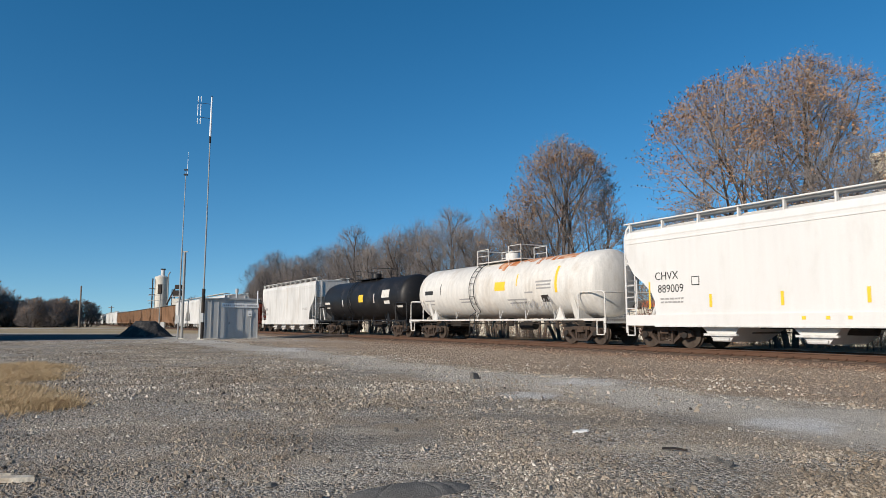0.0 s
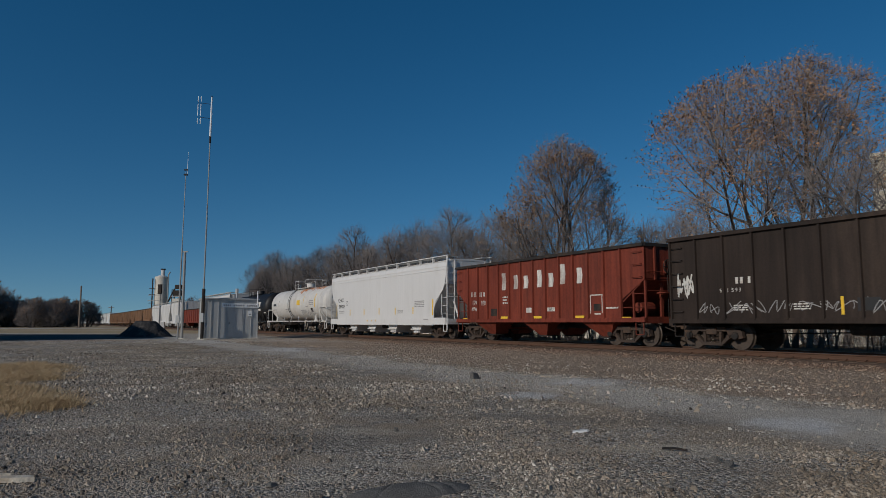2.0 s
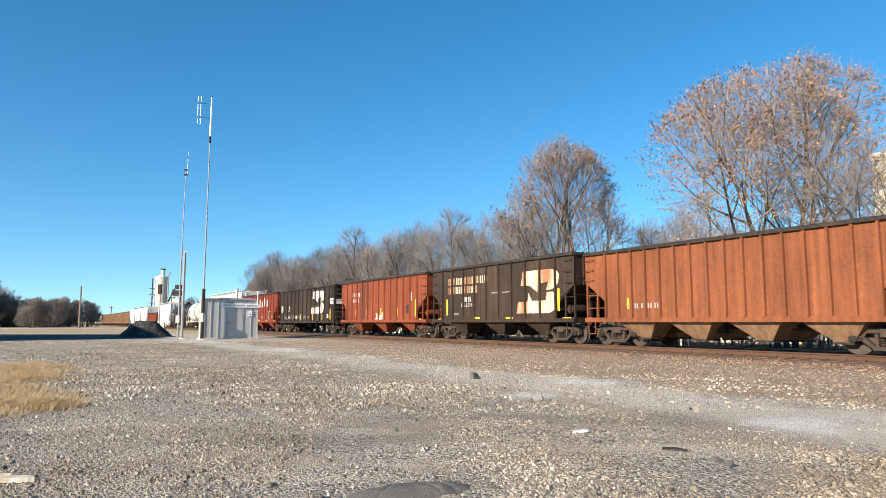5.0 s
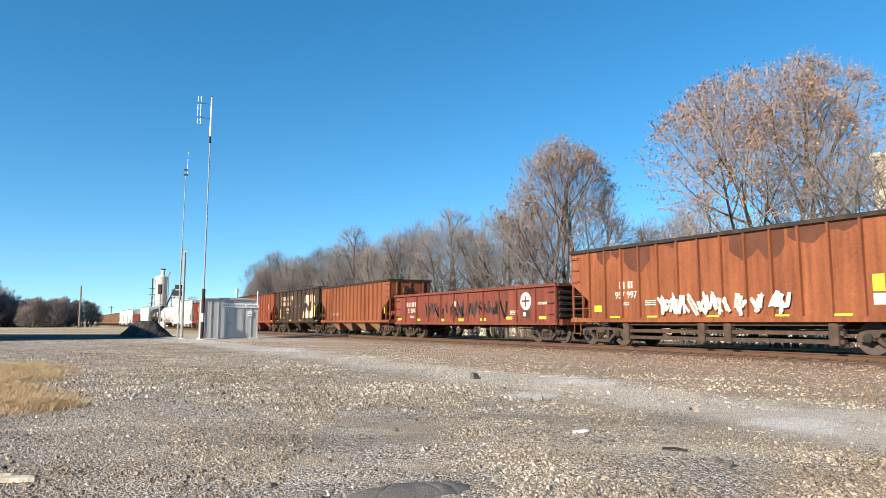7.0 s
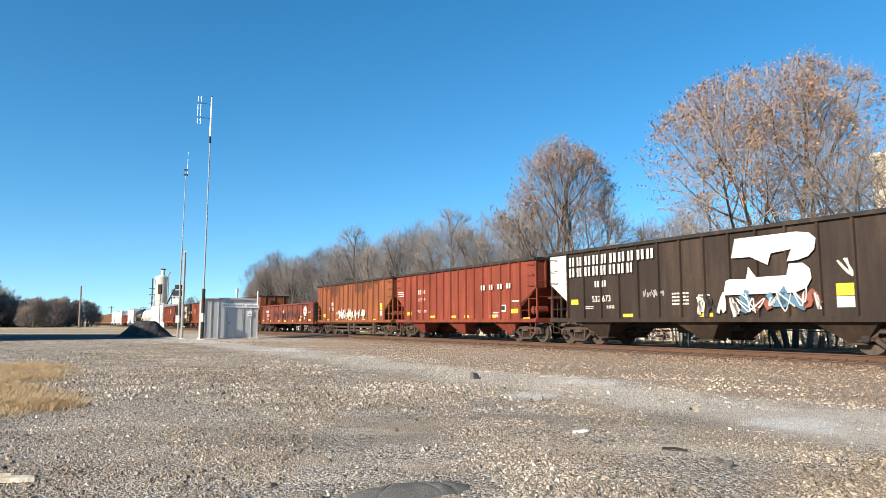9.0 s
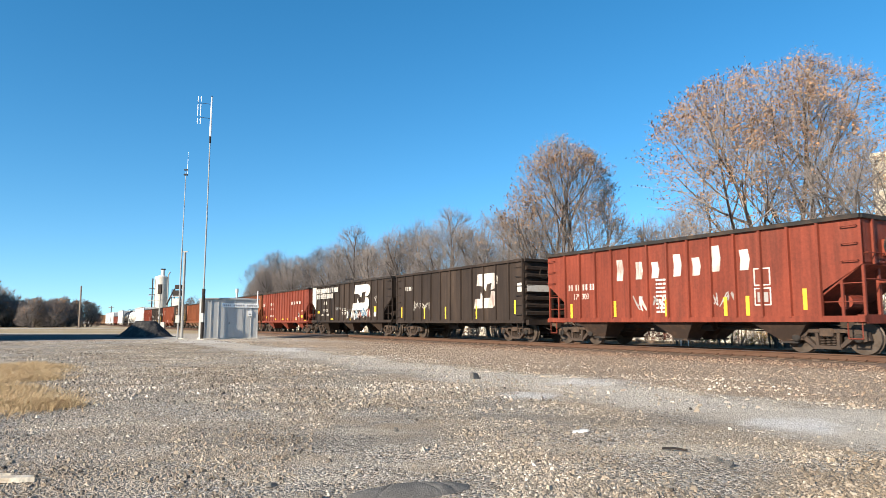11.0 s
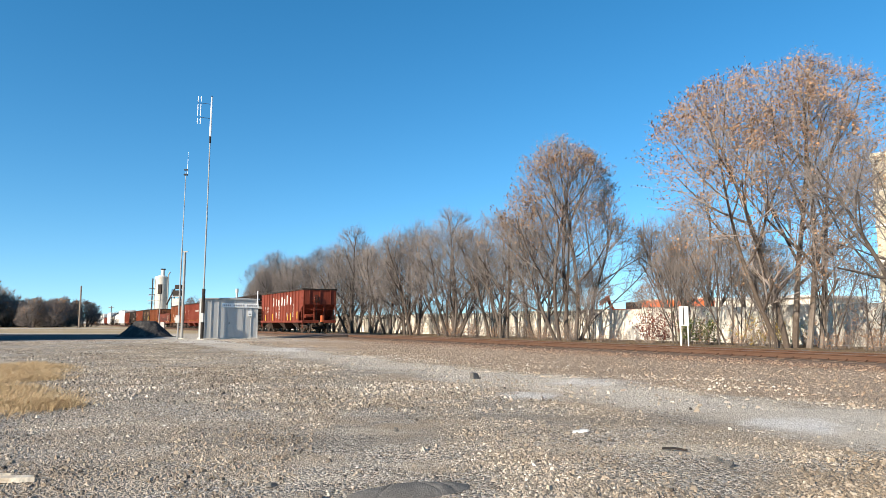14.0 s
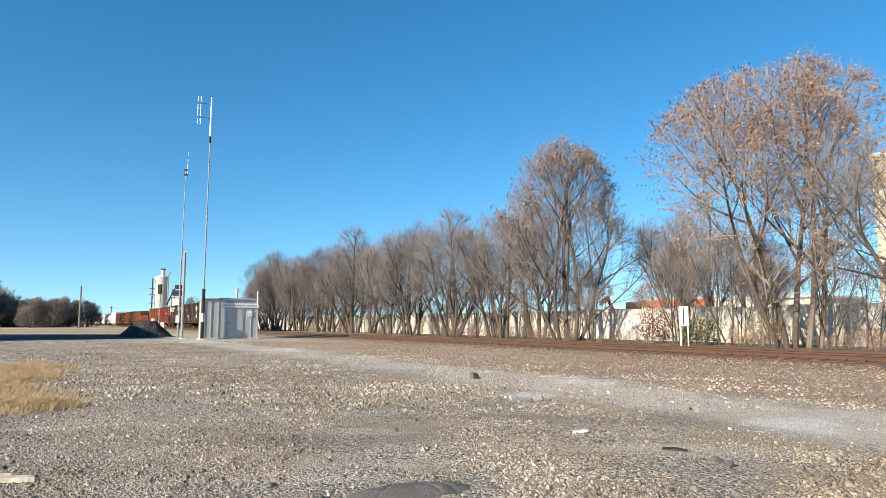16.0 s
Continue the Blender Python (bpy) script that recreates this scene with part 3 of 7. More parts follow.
def tree(name, shapes, m, label, category="tree", group="", twig_mat=None, leaf_mat=None, bark=None):
    t = empty(name, m, label, category, group)
    limbs, twigs, leaves = shapes
    trunk = part("trunk", limbs, bark or BARK, t, smooth=True)
    if name == "sapling":
        tagged(trunk, kind="stuff")
    tagged(part("twig_crown", twigs, twig_mat or TWIG, t, "fine bare twigs"), kind="stuff")
    if leaves.f:
        tagged(part("foliage", leaves, leaf_mat or LEAF_RUST, t, "sparse dry leaves"), kind="stuff")
    return t


def tree_pose(x, z_depth, turn, scale):
    return pose(x, z_depth, 0, 0, 0, turn) @ Matrix.Scale(scale, 4)


# the tall half-leafed tree and the rounder one beside it
p = spot(18.3, 28.2)
tree("tall_tree", grow(11, [(-1.0, 0, 8.3, 4.8, 3.8, 4.2), (-4.0, 0, 7.0, 2.9, 2.6, 2.9), (2.4, 0, 8.2, 3.4, 3.0, 3.8), (0.9, 0, 10.7, 2.9, 2.2, 2.2), (4.2, 0, 6.0, 2.4, 2.0, 3.0), (0.4, 0, 4.6, 2.6, 2.0, 2.4)],
                       ((-0.2, 0, -0.20, 0.0, 1.0), (0.2, 0.2, 0.02, 0.03, 1.12), (0.6, -0.2, 0.13, -0.05, 1.0), (1.3, 0.2, 0.2, 0.0, 0.8), (-0.4, 0.2, -0.42, 0.05, 0.85)),
                       0.14, 9.4, (9, 7, 6), 0.0075, 3, 0.75, 0.05, 3.2, 0.058, 0.2, 0.2, 46), pose(p.x, p.y, 0),
     "tall spreading tree with sparse rusty orange leaves", twig_mat=PALE_TWIG, bark=PALE_BARK)
p = spot(33.6, 28.5)
tree("round_tree", grow(23, [(-0.1, 0, 8.4, 3.8, 3.1, 3.9), (0.2, 0, 5.4, 5.0, 3.6, 3.4), (4.0, 0, 5.0, 3.4, 2.4, 3.4), (-0.3, 0, 11.0, 1.8, 1.6, 2.1), (-2.9, 0, 6.6, 2.6, 2.2, 2.8)],
                        ((-0.5, 0, -0.2, 0, 0.95), (0.0, 0.2, 0.0, 0.05, 1.15), (0.5, -0.1, 0.14, 0, 1.05), (0.8, 0.2, 0.5, 0, 0.8), (-0.7, 0.1, -0.5, 0, 0.7)),
                        0.14, 9.4, (8, 7, 6), 0.0085, 3, 0.9, 0.07, 1.7, 0.065, 0.4, 0.12, 42), pose(p.x, p.y, 0),
     "bushy multi-stemmed tree with dry brown leaves near its top")
kinds = ([(0, 0, 5.6, 3.4, 3.2, 3.7), (-1.2, 0.5, 4.0, 2.8, 2.6, 2.8)], [(0.4, 0, 6.0, 3.0, 2.8, 3.8), (-0.8, 0, 4.2, 3.2, 2.8, 3.0), (1.6, 0, 4.0, 2.6, 2.2, 2.6)], [(0, 0, 5.6, 3.7, 3.3, 3.9), (1.0, 0, 7.2, 2.0, 2.0, 2.4)])
stands = (((-0.5, 0, -0.22, 0.05, 1.0), (0.4, 0.1, 0.18, 0, 0.95), (0.0, 0.4, 0.0, 0.3, 0.8)),
          ((0, 0, 0.04, 0, 1.1), (0.5, 0.2, 0.35, 0.1, 0.8), (-0.4, 0.1, -0.35, 0.1, 0.8), (0.1, -0.4, 0.1, -0.3, 0.8)),
          ((-0.5, 0, -0.3, 0.1, 0.9), (0.1, 0.3, 0.0, 0.1, 1.05), (0.6, 0, 0.3, 0, 0.9), (0.9, -0.3, 0.5, -0.2, 0.7)))
row = [tree("bare_tree", grow(40 + i, kinds[i], stands[i], 0.14, 7.6, (7, 6, 5), 0.0105, 3, 1.0, 0.07, 0.02, 0.06, 0.3, 0.16, 44), pose(*spot(s, q), 0, 0, 0),
            "leafless grey-brown tree in the row along the wall", group="trees along the wall") for i, (s, q) in enumerate(((43.0, 29.5), (47.0, 28.0), (51.0, 29.6)))]
rnd = random.Random(9)
for i in range(18):
    s = 54.5 + i * 3.3 + rnd.uniform(-1, 1)
    p = spot(s, 28.6 + rnd.uniform(-1.2, 1.8))
    copy_thing(row[i % 3], pose(p.x, p.y, 0, 0, 0, rnd.uniform(0, 360)) @ Matrix.Scale(rnd.uniform(0.92, 1.1), 4))
for s, q, k, sc in ((28.4, 35.2, 1, 0.9), (25.0, 35.5, 2, 0.66), (31.2, 36.0, 0, 0.9), (38.8, 30.3, 1, 0.9), (40.6, 28.6, 2, 0.95), (165, 29, 0, 0.75), (178, 30, 1, 0.7), (150, 30, 2, 0.62)):
    p = spot(s, q)
    copy_thing(row[k], pose(p.x, p.y, 0, 0, 0, 47 * s) @ Matrix.Scale(sc, 4))
# thin saplings that fill the edge of the wood before the wall
thin = [tree("sapling", grow(52 + i, [(0, 0, 3.2, 1.9, 1.7, 2.3), (0.4, 0, 1.6, 1.5, 1.4, 1.4)], st, 0.05, 5.0, (6, 5, 4), 0.0075, 2, 0.5, 0.06, 0.12, 0.05, 0.1, 0.18, 34), pose(*spot(s, 29.0)),
             "thin leafless sapling growing before the wall", group="saplings before the wall")
        for i, (s, st) in enumerate(((24.8, ((0, 0, 0.12, 0, 1.0), (0.3, 0.2, -0.2, 0.1, 0.9), (-0.4, 0, -0.1, 0, 0.8))),
                                     (22.2, ((0, 0, -0.3, 0.1, 1.0), (0.2, 0.1, 0.1, 0, 1.0), (0.5, -0.2, 0.4, 0, 0.7), (-0.3, 0.2, -0.05, 0.1, 0.9)))))]
rnd = random.Random(19)
for i in range(38):
    s = 11.5 + i * 1.9 + rnd.uniform(-0.5, 0.5) if i < 12 else 35 + (i - 12) * 2.6
    p = spot(s, rnd.uniform(27.4, 31.6) if i < 12 else rnd.uniform(30.2, 32.0))
    copy_thing(thin[i % 2], pose(p.x, p.y, 0, 0, 0, rnd.uniform(0, 360)) @ Matrix.Scale(rnd.uniform(0.55, 1.0), 4))
p = spot(12.9, 27.2)
tree("leaning_tree", grow(81, [(-1.4, 0, 5.2, 2.6, 2.0, 3.0), (-0.4, 0, 2.6, 1.8, 1.6, 2.2), (0.8, 0, 6.0, 2.4, 2.0, 2.6)], ((0.4, 0, -0.38, 0.0, 1.0), (0.7, 0.2, -0.1, 0, 0.8)), 0.12, 6.6, (7, 6, 5), 0.008, 3, 0.8, 0.0, 0.1, 0.06, 0.3, 0.3, 48), pose(p.x, p.y, 0),
     "slim bare tree leaning over the edge of the line")
far_tree = tree("far_tree", grow(61, [(0, 0, 3.6, 3.6, 3.4, 3.5), (1.5, 0, 5.0, 2.6, 2.5, 3.0), (-1.5, 0, 2.0, 3.4, 3.0, 2.4), (2.0, 0, 1.8, 3.0, 3.0, 2.2)], ((-0.8, 0, -0.5, 0, 1.0), (0.6, 0, 0.35, 0, 1.0), (0, 0.3, 0, 0.3, 0.9), (1.2, 0, 0.8, 0.1, 0.8), (-1.4, 0.2, -0.8, 0, 0.8)), 0.2, 6.0, (8, 6, 5), 0.035, 3, 0.9, 0.03, 0.1, 0.15, 0.1, 0.02, 52),
                pose(-103, 168, 0), "dark leafless far-off tree across the yard", group="far trees")
rnd = random.Random(12)
for i in range(30):
    x, y = -122 + 31.0 * (i + rnd.random()) / 30, rnd.uniform(158, 176)
    k = 0.86 + 0.16 * rnd.random() + (0.6 if x < -109 and i % 2 else 0)
    copy_thing(far_tree, tree_pose(x, y, rnd.uniform(0, 360), k))
for x, y, k in ((-170, 330, 0.9), (-160, 345, 0.8), (-150, 350, 0.8), (-139, 360, 0.9)):
    copy_thing(far_tree, tree_pose(x, y, 31 * x, k))


# ---- brush at the foot of the wall ----
def brush(seed, size, stems, leaf_mat, leaf, m, label, group="brush along the wall"):
    rnd = random.Random(seed)
    st, lv = Shape(), Shape()
    for _ in range(stems):
        p = Vector((rnd.gauss(0, size * 0.4), rnd.gauss(0, size * 0.25), -0.05))
        d = Vector((rnd.gauss(0, 0.35), rnd.gauss(0, 0.35), 1)).normalized()
        r = rnd.uniform(0.006, 0.016)
        for i in range(4):
            q = p + d * size * rnd.uniform(0.18, 0.34)
            st.tube(p, q, r, r * 0.75, n=3, caps=False)
            for _ in range(2):
                e = q + Vector((rnd.gauss(0, 0.2), rnd.gauss(0, 0.2), rnd.uniform(0, 0.3))) * size * 0.6
                st.tube(q, e, r * 0.6, r * 0.35, n=3, caps=False)
                for _ in range(leaf):
                    c = q.lerp(e, rnd.random()) + Vector((rnd.gauss(0, 0.07), rnd.gauss(0, 0.07), rnd.gauss(0, 0.07)))
                    a = Vector((rnd.gauss(0, 1), rnd.gauss(0, 1), rnd.gauss(0, 1))).normalized()
                    b = a.orthogonal().normalized()
                    w = rnd.uniform(0.03, 0.06)
                    lv.add([c - a * w, c + b * w * 0.7, c + a * w, c - b * w * 0.7], [(0, 1, 2, 3)])
            p, r = q, r * 0.75
            d = (d + Vector((rnd.gauss(0, 0.3), rnd.gauss(0, 0.3), 0.1))).normalized()
    t = empty("shrub", m, label, "shrub", group)
    tagged(part("stem_tangle", st, TWIG, t), kind="stuff")
    if lv.f:
        tagged(part("foliage", lv, leaf_mat, t), kind="stuff")
    return t


bare = brush(71, 1.7, 46, LEAF_RUST, 1, pose(*spot(16.5, 30.6)), "tangle of bare brown brush and dead leaves")
bare2 = brush(72, 1.2, 40, LEAF_RUST, 1, pose(*spot(21, 29.6)), "low tangle of brown weeds and dry stalks")
rnd = random.Random(14)
for i in range(64):
    s = 14 + i * 0.95 + rnd.uniform(-0.5, 0.5) if i < 40 else 52 + (i - 40) * 3.2
    p = spot(s, rnd.uniform(27.0, 31.8))
    copy_thing((bare, bare2)[i % 2], pose(p.x, p.y, 0, 0, 0, rnd.uniform(0, 360)) @ Matrix.Scale(rnd.uniform(0.35, 0.75) * (0.6 if 24 < s < 32 else 1.0), 4))
brush(73, 1.5, 40, LEAF_RED, 6, pose(*spot(27.0, 29.4)), "dark red-leaved bush beside the wall")
brush(74, 1.2, 34, LEAF_GREEN, 7, pose(*spot(24.2, 29.2)), "dark green bush beside the wall")
brush(75, 1.3, 22, LEAF_YELLOW, 5, pose(*spot(20.4, 30.0)), "small bush with yellow leaves near the wall")
brush(76, 3.2, 40, LEAF_RED, 3, pose(*spot(100, 27.5)), "rusty red leafless bush under the trees")
# ---- yard: shed, masts, pile, signs ----
SIGN_WHITE = paint("sign_white", (0.80, 0.80, 0.78), 0.5, 0, None, 0.2, 4, 0.04)
SIGN_INK = paint("sign_ink", (0.30, 0.30, 0.31), 0.6)
RADOME = paint("white_fibreglass", (0.80, 0.80, 0.80), 0.35)


def shed():
    """A ribbed galvanised signal hut, its end wall towards the lot."""
    t = empty("signal_shed", pose(-16.0, 45.7, 0, 0, 0, math.degrees(math.atan2(N.y, N.x))), "grey galvanised metal signal shed with standing seams", "shed")
    w, d, h = 3.55, 1.7, 2.68
    body = Shape().box(0, w, 0, d, 0.08, h)
    part("wall", body, GALV, t)
    for x in (0.0, 0.42, 0.9, 1.48, 1.98, 2.55, 3.1, w):
        part("standing_seam", Shape().box(x - 0.025, x + 0.025, -0.035, 0.0, 0.08, h), GALV, t)
    for y in (0.0, 0.55, 1.1, d):
        part("standing_seam", Shape().box(-0.035, 0.0, y - 0.025, y + 0.025, 0.08, h), GALV, t)
    part("roof", Shape().prism([(-0.1, h), (w + 0.1, h), (w + 0.1, h + 0.07), (w / 2, h + 0.13), (-0.1, h + 0.07)], -0.1, d + 0.1, "y"), GALV, t)
    door = part("door", Shape().box(1.52, 2.5, -0.03, -0.004, 0.12, 2.05, 0.0), GALV, t, "flush metal door")
    part("handle", Shape().box(1.6, 1.64, -0.08, -0.03, 1.0, 1.16), STEEL_DARK, door)
    sign = part("sign_board", Shape().box(1.1, w + 0.06, -0.07, -0.037, 2.14, 2.42), SIGN_WHITE, t, "long white name board")
    rnd = random.Random(3)
    x = 1.22
    while x < 3.4:
        e = x + rnd.uniform(0.06, 0.12)
        part("bar", Shape().box(x, e, -0.078, -0.07, 2.22, 2.34), SIGN_INK, sign)
        x = e + (0.05 if rnd.random() < 0.8 else 0.2)
    plate = part("notice", Shape().box(2.86, 3.16, -0.06, -0.036, 1.55, 1.92), SIGN_WHITE, t, "small white notice")
    part("bar", Shape().box(2.93, 3.09, -0.067, -0.06, 1.63, 1.72), SIGN_INK, plate)
    vent = Shape().tube((2.3, 0.9, h), (2.3, 0.9, h + 0.5), 0.07, n=12).box(2.2, 2.4, 0.8, 1.0, h + 0.5, h + 0.8, 0.05)
    part("vent", vent, GALV, t, "roof vent hood")
    part("corner_pipe", Shape().tube((w - 0.05, -0.1, 2.3), (w - 0.05, -0.1, h + 0.62), 0.035), RADOME, t)
    part("footing", Shape().box(-0.08, w + 0.08, -0.08, d + 0.08, -0.05, 0.08), CEMENT, t, "pale concrete footing")
    return t


shed()


def antenna_mast():
    t = empty("antenna_mast", pose(-15.95, 45.2, 0, 0, 0.25, 0), "tall slim steel antenna mast with white radome and dipoles", "antenna mast")
    part("base_sleeve", Shape().tube((0, 0, 0), (0, 0, 3.35), 0.11, n=12), STEEL_DARK, t, "thick dark lower tube")
    part("pole", Shape().tube((0, 0, 3.3), (0, 0, 8.2), 0.05, n=10).tube((0, 0, 8.2), (0, 0, 13.6), 0.04, n=10), POLE_STEEL, t)
    part("coupling", Shape().tube((0, 0, 13.3), (0, 0, 13.75), 0.065, n=10), STEEL_DARK, t)
    part("radome", Shape().tube((0, 0, 13.75), (0, 0, 16.5), 0.075, 0.05, n=12), RADOME, t, "white fibreglass antenna")
    part("tip", Shape().tube((0, 0, 16.5), (0, 0, 16.62), 0.05, 0.02, n=8), STEEL_DARK, t)
    for z in (15.05, 16.05):
        a = part("arm", Shape().tube((0, 0, z - 0.05), (-0.85, -0.2, z), 0.016, n=6), STEEL_DARK, t)
        for dx in (-0.85, -0.65):
            for dz in (-0.28, 0.28):
                part("dipole", Shape().tube((dx, -0.2, z + dz - 0.2), (dx, -0.2, z + dz + 0.2), 0.026, n=6), RADOME, a)
    part("junction_box", Shape().box(-0.13, 0.13, -0.24, -0.1, 1.15, 1.75, 0.02), GALV, t)
    part("base_plate", Shape().box(-0.25, 0.25, -0.25, 0.25, -0.02, 0.05), CEMENT, t)


def whip_mast():
    t = empty("whip_mast", pose(-18.1, 46.6, 0, 0, 0.55, 0), "thin grey whip antenna pole", "antenna mast")
    part("pole", Shape().tube((0, 0, 0), (0, 0, 6.2), 0.06, 0.05, n=10).tube((0, 0, 6.2), (0, 0, 11.6), 0.036, 0.026, n=8), POLE_STEEL, t)
    part("clamp", Shape().box(-0.13, 0.13, -0.06, 0.06, 11.35, 11.45).box(-0.13, 0.13, -0.06, 0.06, 11.7, 11.78), STEEL_DARK, t)
    part("whip", Shape().tube((0.1, 0, 11.4), (0.1, 0, 13.0), 0.018, 0.012, n=6), RADOME, t, "white whip")
    part("meter_box", Shape().box(-0.12, 0.12, -0.2, -0.07, 1.1, 1.6), GALV, t)


def service_pole():
    t = empty("service_pole", pose(-18.05, 47.2, 0), "grey steel service pole with a short crossbar", "pole")
    part("pole", Shape().tube((0, 0, 0), (0, 0, 6.0), 0.095, 0.085, n=12), POLE_STEEL, t)
    part("crossbar", Shape().box(-0.2, 0.2, -0.06, 0.06, 6.0, 6.09), POLE_STEEL, t)
    part("base_plate", Shape().box(-0.2, 0.2, -0.2, 0.2, -0.02, 0.04), CEMENT, t)


antenna_mast()
whip_mast()
service_pole()


def heap():
    """A pile of black millings with greyer patches."""
    sh = Shape()
    nx, ny = 46, 30
    for j in range(ny + 1):
        for i in range(nx + 1):
            x, y = -2.9 + 5.8 * i / nx, -2.4 + 4.8 * j / ny
            r = math.hypot(x / 1.85, y / 1.45)
            z = min(1.22, max(0.0, 1.95 * (1.12 - r) / 1.12)) + 0.09 * noise.noise((x * 2.3, y * 2.3, 1)) + 0.05 * noise.noise((x * 7, y * 7, 2))
            z = max(-0.06, z) if r < 1.25 else -0.06
            sh.v.append((x, y, z))
    sh.f = [(j * (nx + 1) + i, j * (nx + 1) + i + 1, (j + 1) * (nx + 1) + i + 1, (j + 1) * (nx + 1) + i) for j in range(ny) for i in range(nx)]
    o = part("millings_mound", sh, COAL)
    o.matrix_basis = pose(-23.35, 53.6, 0)
    return tagged(o, "mound of black asphalt millings with greyer patches", "mound")


heap()

# long unseen building beside the lot, added to throw shade over its far side
caster = empty("shade_building", pose(0, 0, 0), "plain unseen building added to cast shade on the lot", "building")
tip = Vector((-19.4, 48.0, 0))
hh = 8.6
run = hh / math.tan(SUN_UP)
c0 = tip - Vector((-SUN_TO.x, -SUN_TO.y, 0)) * run
caster.matrix_basis = pose(c0.x, c0.y, 0, 0, 0, HEADING)
part("wall", Shape().box(0, 19, 0, 26, 0, hh), CEMENT, caster)
part("roof", Shape().box(-0.2, 19.2, -0.2, 26.2, hh, hh + 0.12), GALV, caster)


def trackside_signal():
    t = empty("railway_signal", pose(-45.8, 110, 0), "slim trackside signal mast with ladder rungs", "signal")
    part("mast", Shape().tube((0, 0, 0), (0, 0, 7.0), 0.10, 0.08, n=10), POLE_STEEL, t)
    part("head", Shape().box(-0.42, 0.3, -0.2, 0.1, 5.7, 7.3, 0.12), STEEL_DARK, t, "black signal head")
    for z in (3.4, 4.6, 5.5):
        part("bracket", Shape().box(-2.0, 0.0, -0.05, 0.05, z, z + 0.1), POLE_STEEL, t)
    part("foundation", Shape().box(-0.35, 0.35, -0.35, 0.35, 0, 0.5), CEMENT, t)
    part("case", Shape().box(0.3, 0.9, -0.2, 0.3, 0, 1.2), GALV, t)


trackside_signal()
POLE_WOOD = paint("pole_wood", (0.20, 0.16, 0.125), 0.9, 0, None, 0.3, 2)
t = empty("utility_pole", pose(-80, 150, 0), "plain weathered wooden pole standing by the yard", "pole")
part("pole", Shape().tube((0, 0, 0), (0, 0, 9.2), 0.22, 0.16, n=8), POLE_WOOD, t)
for x, y, z in ((-195, 400, 11), (-222, 430, 9), (-246, 450, 8)):
    t = empty("utility_pole", pose(x, y, 0), "far-off wooden line pole", "pole", "line poles")
    part("pole", Shape().tube((0, 0, 0), (0, 0, z), 0.3, 0.25, n=6), POLE_WOOD, t)
    part("crossarm", Shape().box(-1.6, 1.6, -0.1, 0.1, z - 1.2, z - 0.9), POLE_WOOD, t)


def silo():
    """A grain silo and its leg tower behind the line."""
    t = empty("grain_silo", pose(-124.5, 300, 0), "tall white concrete silo with a rusty cap", "silo")
    part("shell", Shape().tube((0, 0, 0), (0, 0, 21.3), 2.9, n=28), CEMENT, t, smooth=True)
    part("stain_band", Shape().tube((0, 0, 21.3), (0, 0, 21.9), 2.3, 1.4, n=20), WHITE_DIRTY, t)
    part("cap", Shape().tube((0.4, 0, 21.8), (0.4, 0, 24.6), 0.85, n=14), WHITE_DIRTY, t)
    part("cap_rim", Shape().tube((0.4, 0, 24.4), (0.4, 0, 24.9), 1.05, n=14), STEEL_DARK, t)
    part("ladder", Shape().box(-2.95, -2.5, -3.1, -2.8, 0, 20.5), STEEL_DARK, t)
    for z in (5.5, 9.5, 13.2, 16.0):
        part("platform", Shape().box(-4.4, -1.8, -2.6, -2.4, z, z + 0.25), STEEL_DARK, t)
    part("pipe", Shape().pipe([(3.3, -1, 0), (3.3, -1, 22.5), (4.0, -1, 23.4)], 0.3, 8), POLE_STEEL, t)
    k = empty("leg_tower", pose(-116.5, 298, 0), "dark steel elevator tower beside the silo", "tower")
    for x in (-1.9, 1.9):
        for y in (-1.5, 1.5):
            part("leg", Shape().tube((x, y, 0), (x, y, 15.6), 0.2, n=6), STEEL_DARK, k)
    for z in (4, 7, 10, 12.5):
        part("brace", Shape().tube((-1.9, -1.5, z - 3), (1.9, -1.5, z), 0.12, n=5).tube((1.9, -1.5, z - 3), (-1.9, -1.5, z), 0.12, n=5), STEEL_DARK, k)
        part("deck", Shape().box(-2.3, 2.3, -1.8, 1.8, z, z + 0.25), WHITE_DIRTY, k)
    part("cabin", Shape().box(-1.5, 1.9, -1.6, 1.6, 12.8, 15.2), STEEL_DARK, k)
    part("housing", Shape().box(-1.0, 2.2, -1.4, 1.4, 15.8, 17.6, 0.6), STEEL_DARK, k)
    part("spout", Shape().tube((-1.0, -1, 15.8), (-4.6, 0, 9), 0.35, n=8), STEEL_DARK, k)
    part("bin", Shape().box(-1.7, 1.7, -1.7, 1.2, 5.2, 11.6), CEMENT, k)


silo()


def back_sign():
    p = spot(22.6, 26.4)
    t = empty("back_of_sign", pose(p.x, p.y, 0, 0, 0, -12), "white sign panel on two legs seen from behind", "sign")
    part("panel", Shape().box(-0.22, 0.22, -0.02, 0.02, 0.95, 1.88, 0.03), SIGN_WHITE, t)
    for x in (-0.17, 0.17):
        part("leg", Shape().box(x - 0.025, x + 0.025, 0.02, 0.06, -0.1, 1.8), SIGN_WHITE, t)
    part("stiffener", Shape().box(-0.05, 0.0, -0.05, -0.02, 1.0, 1.84), STEEL_DARK, t)


back_sign()

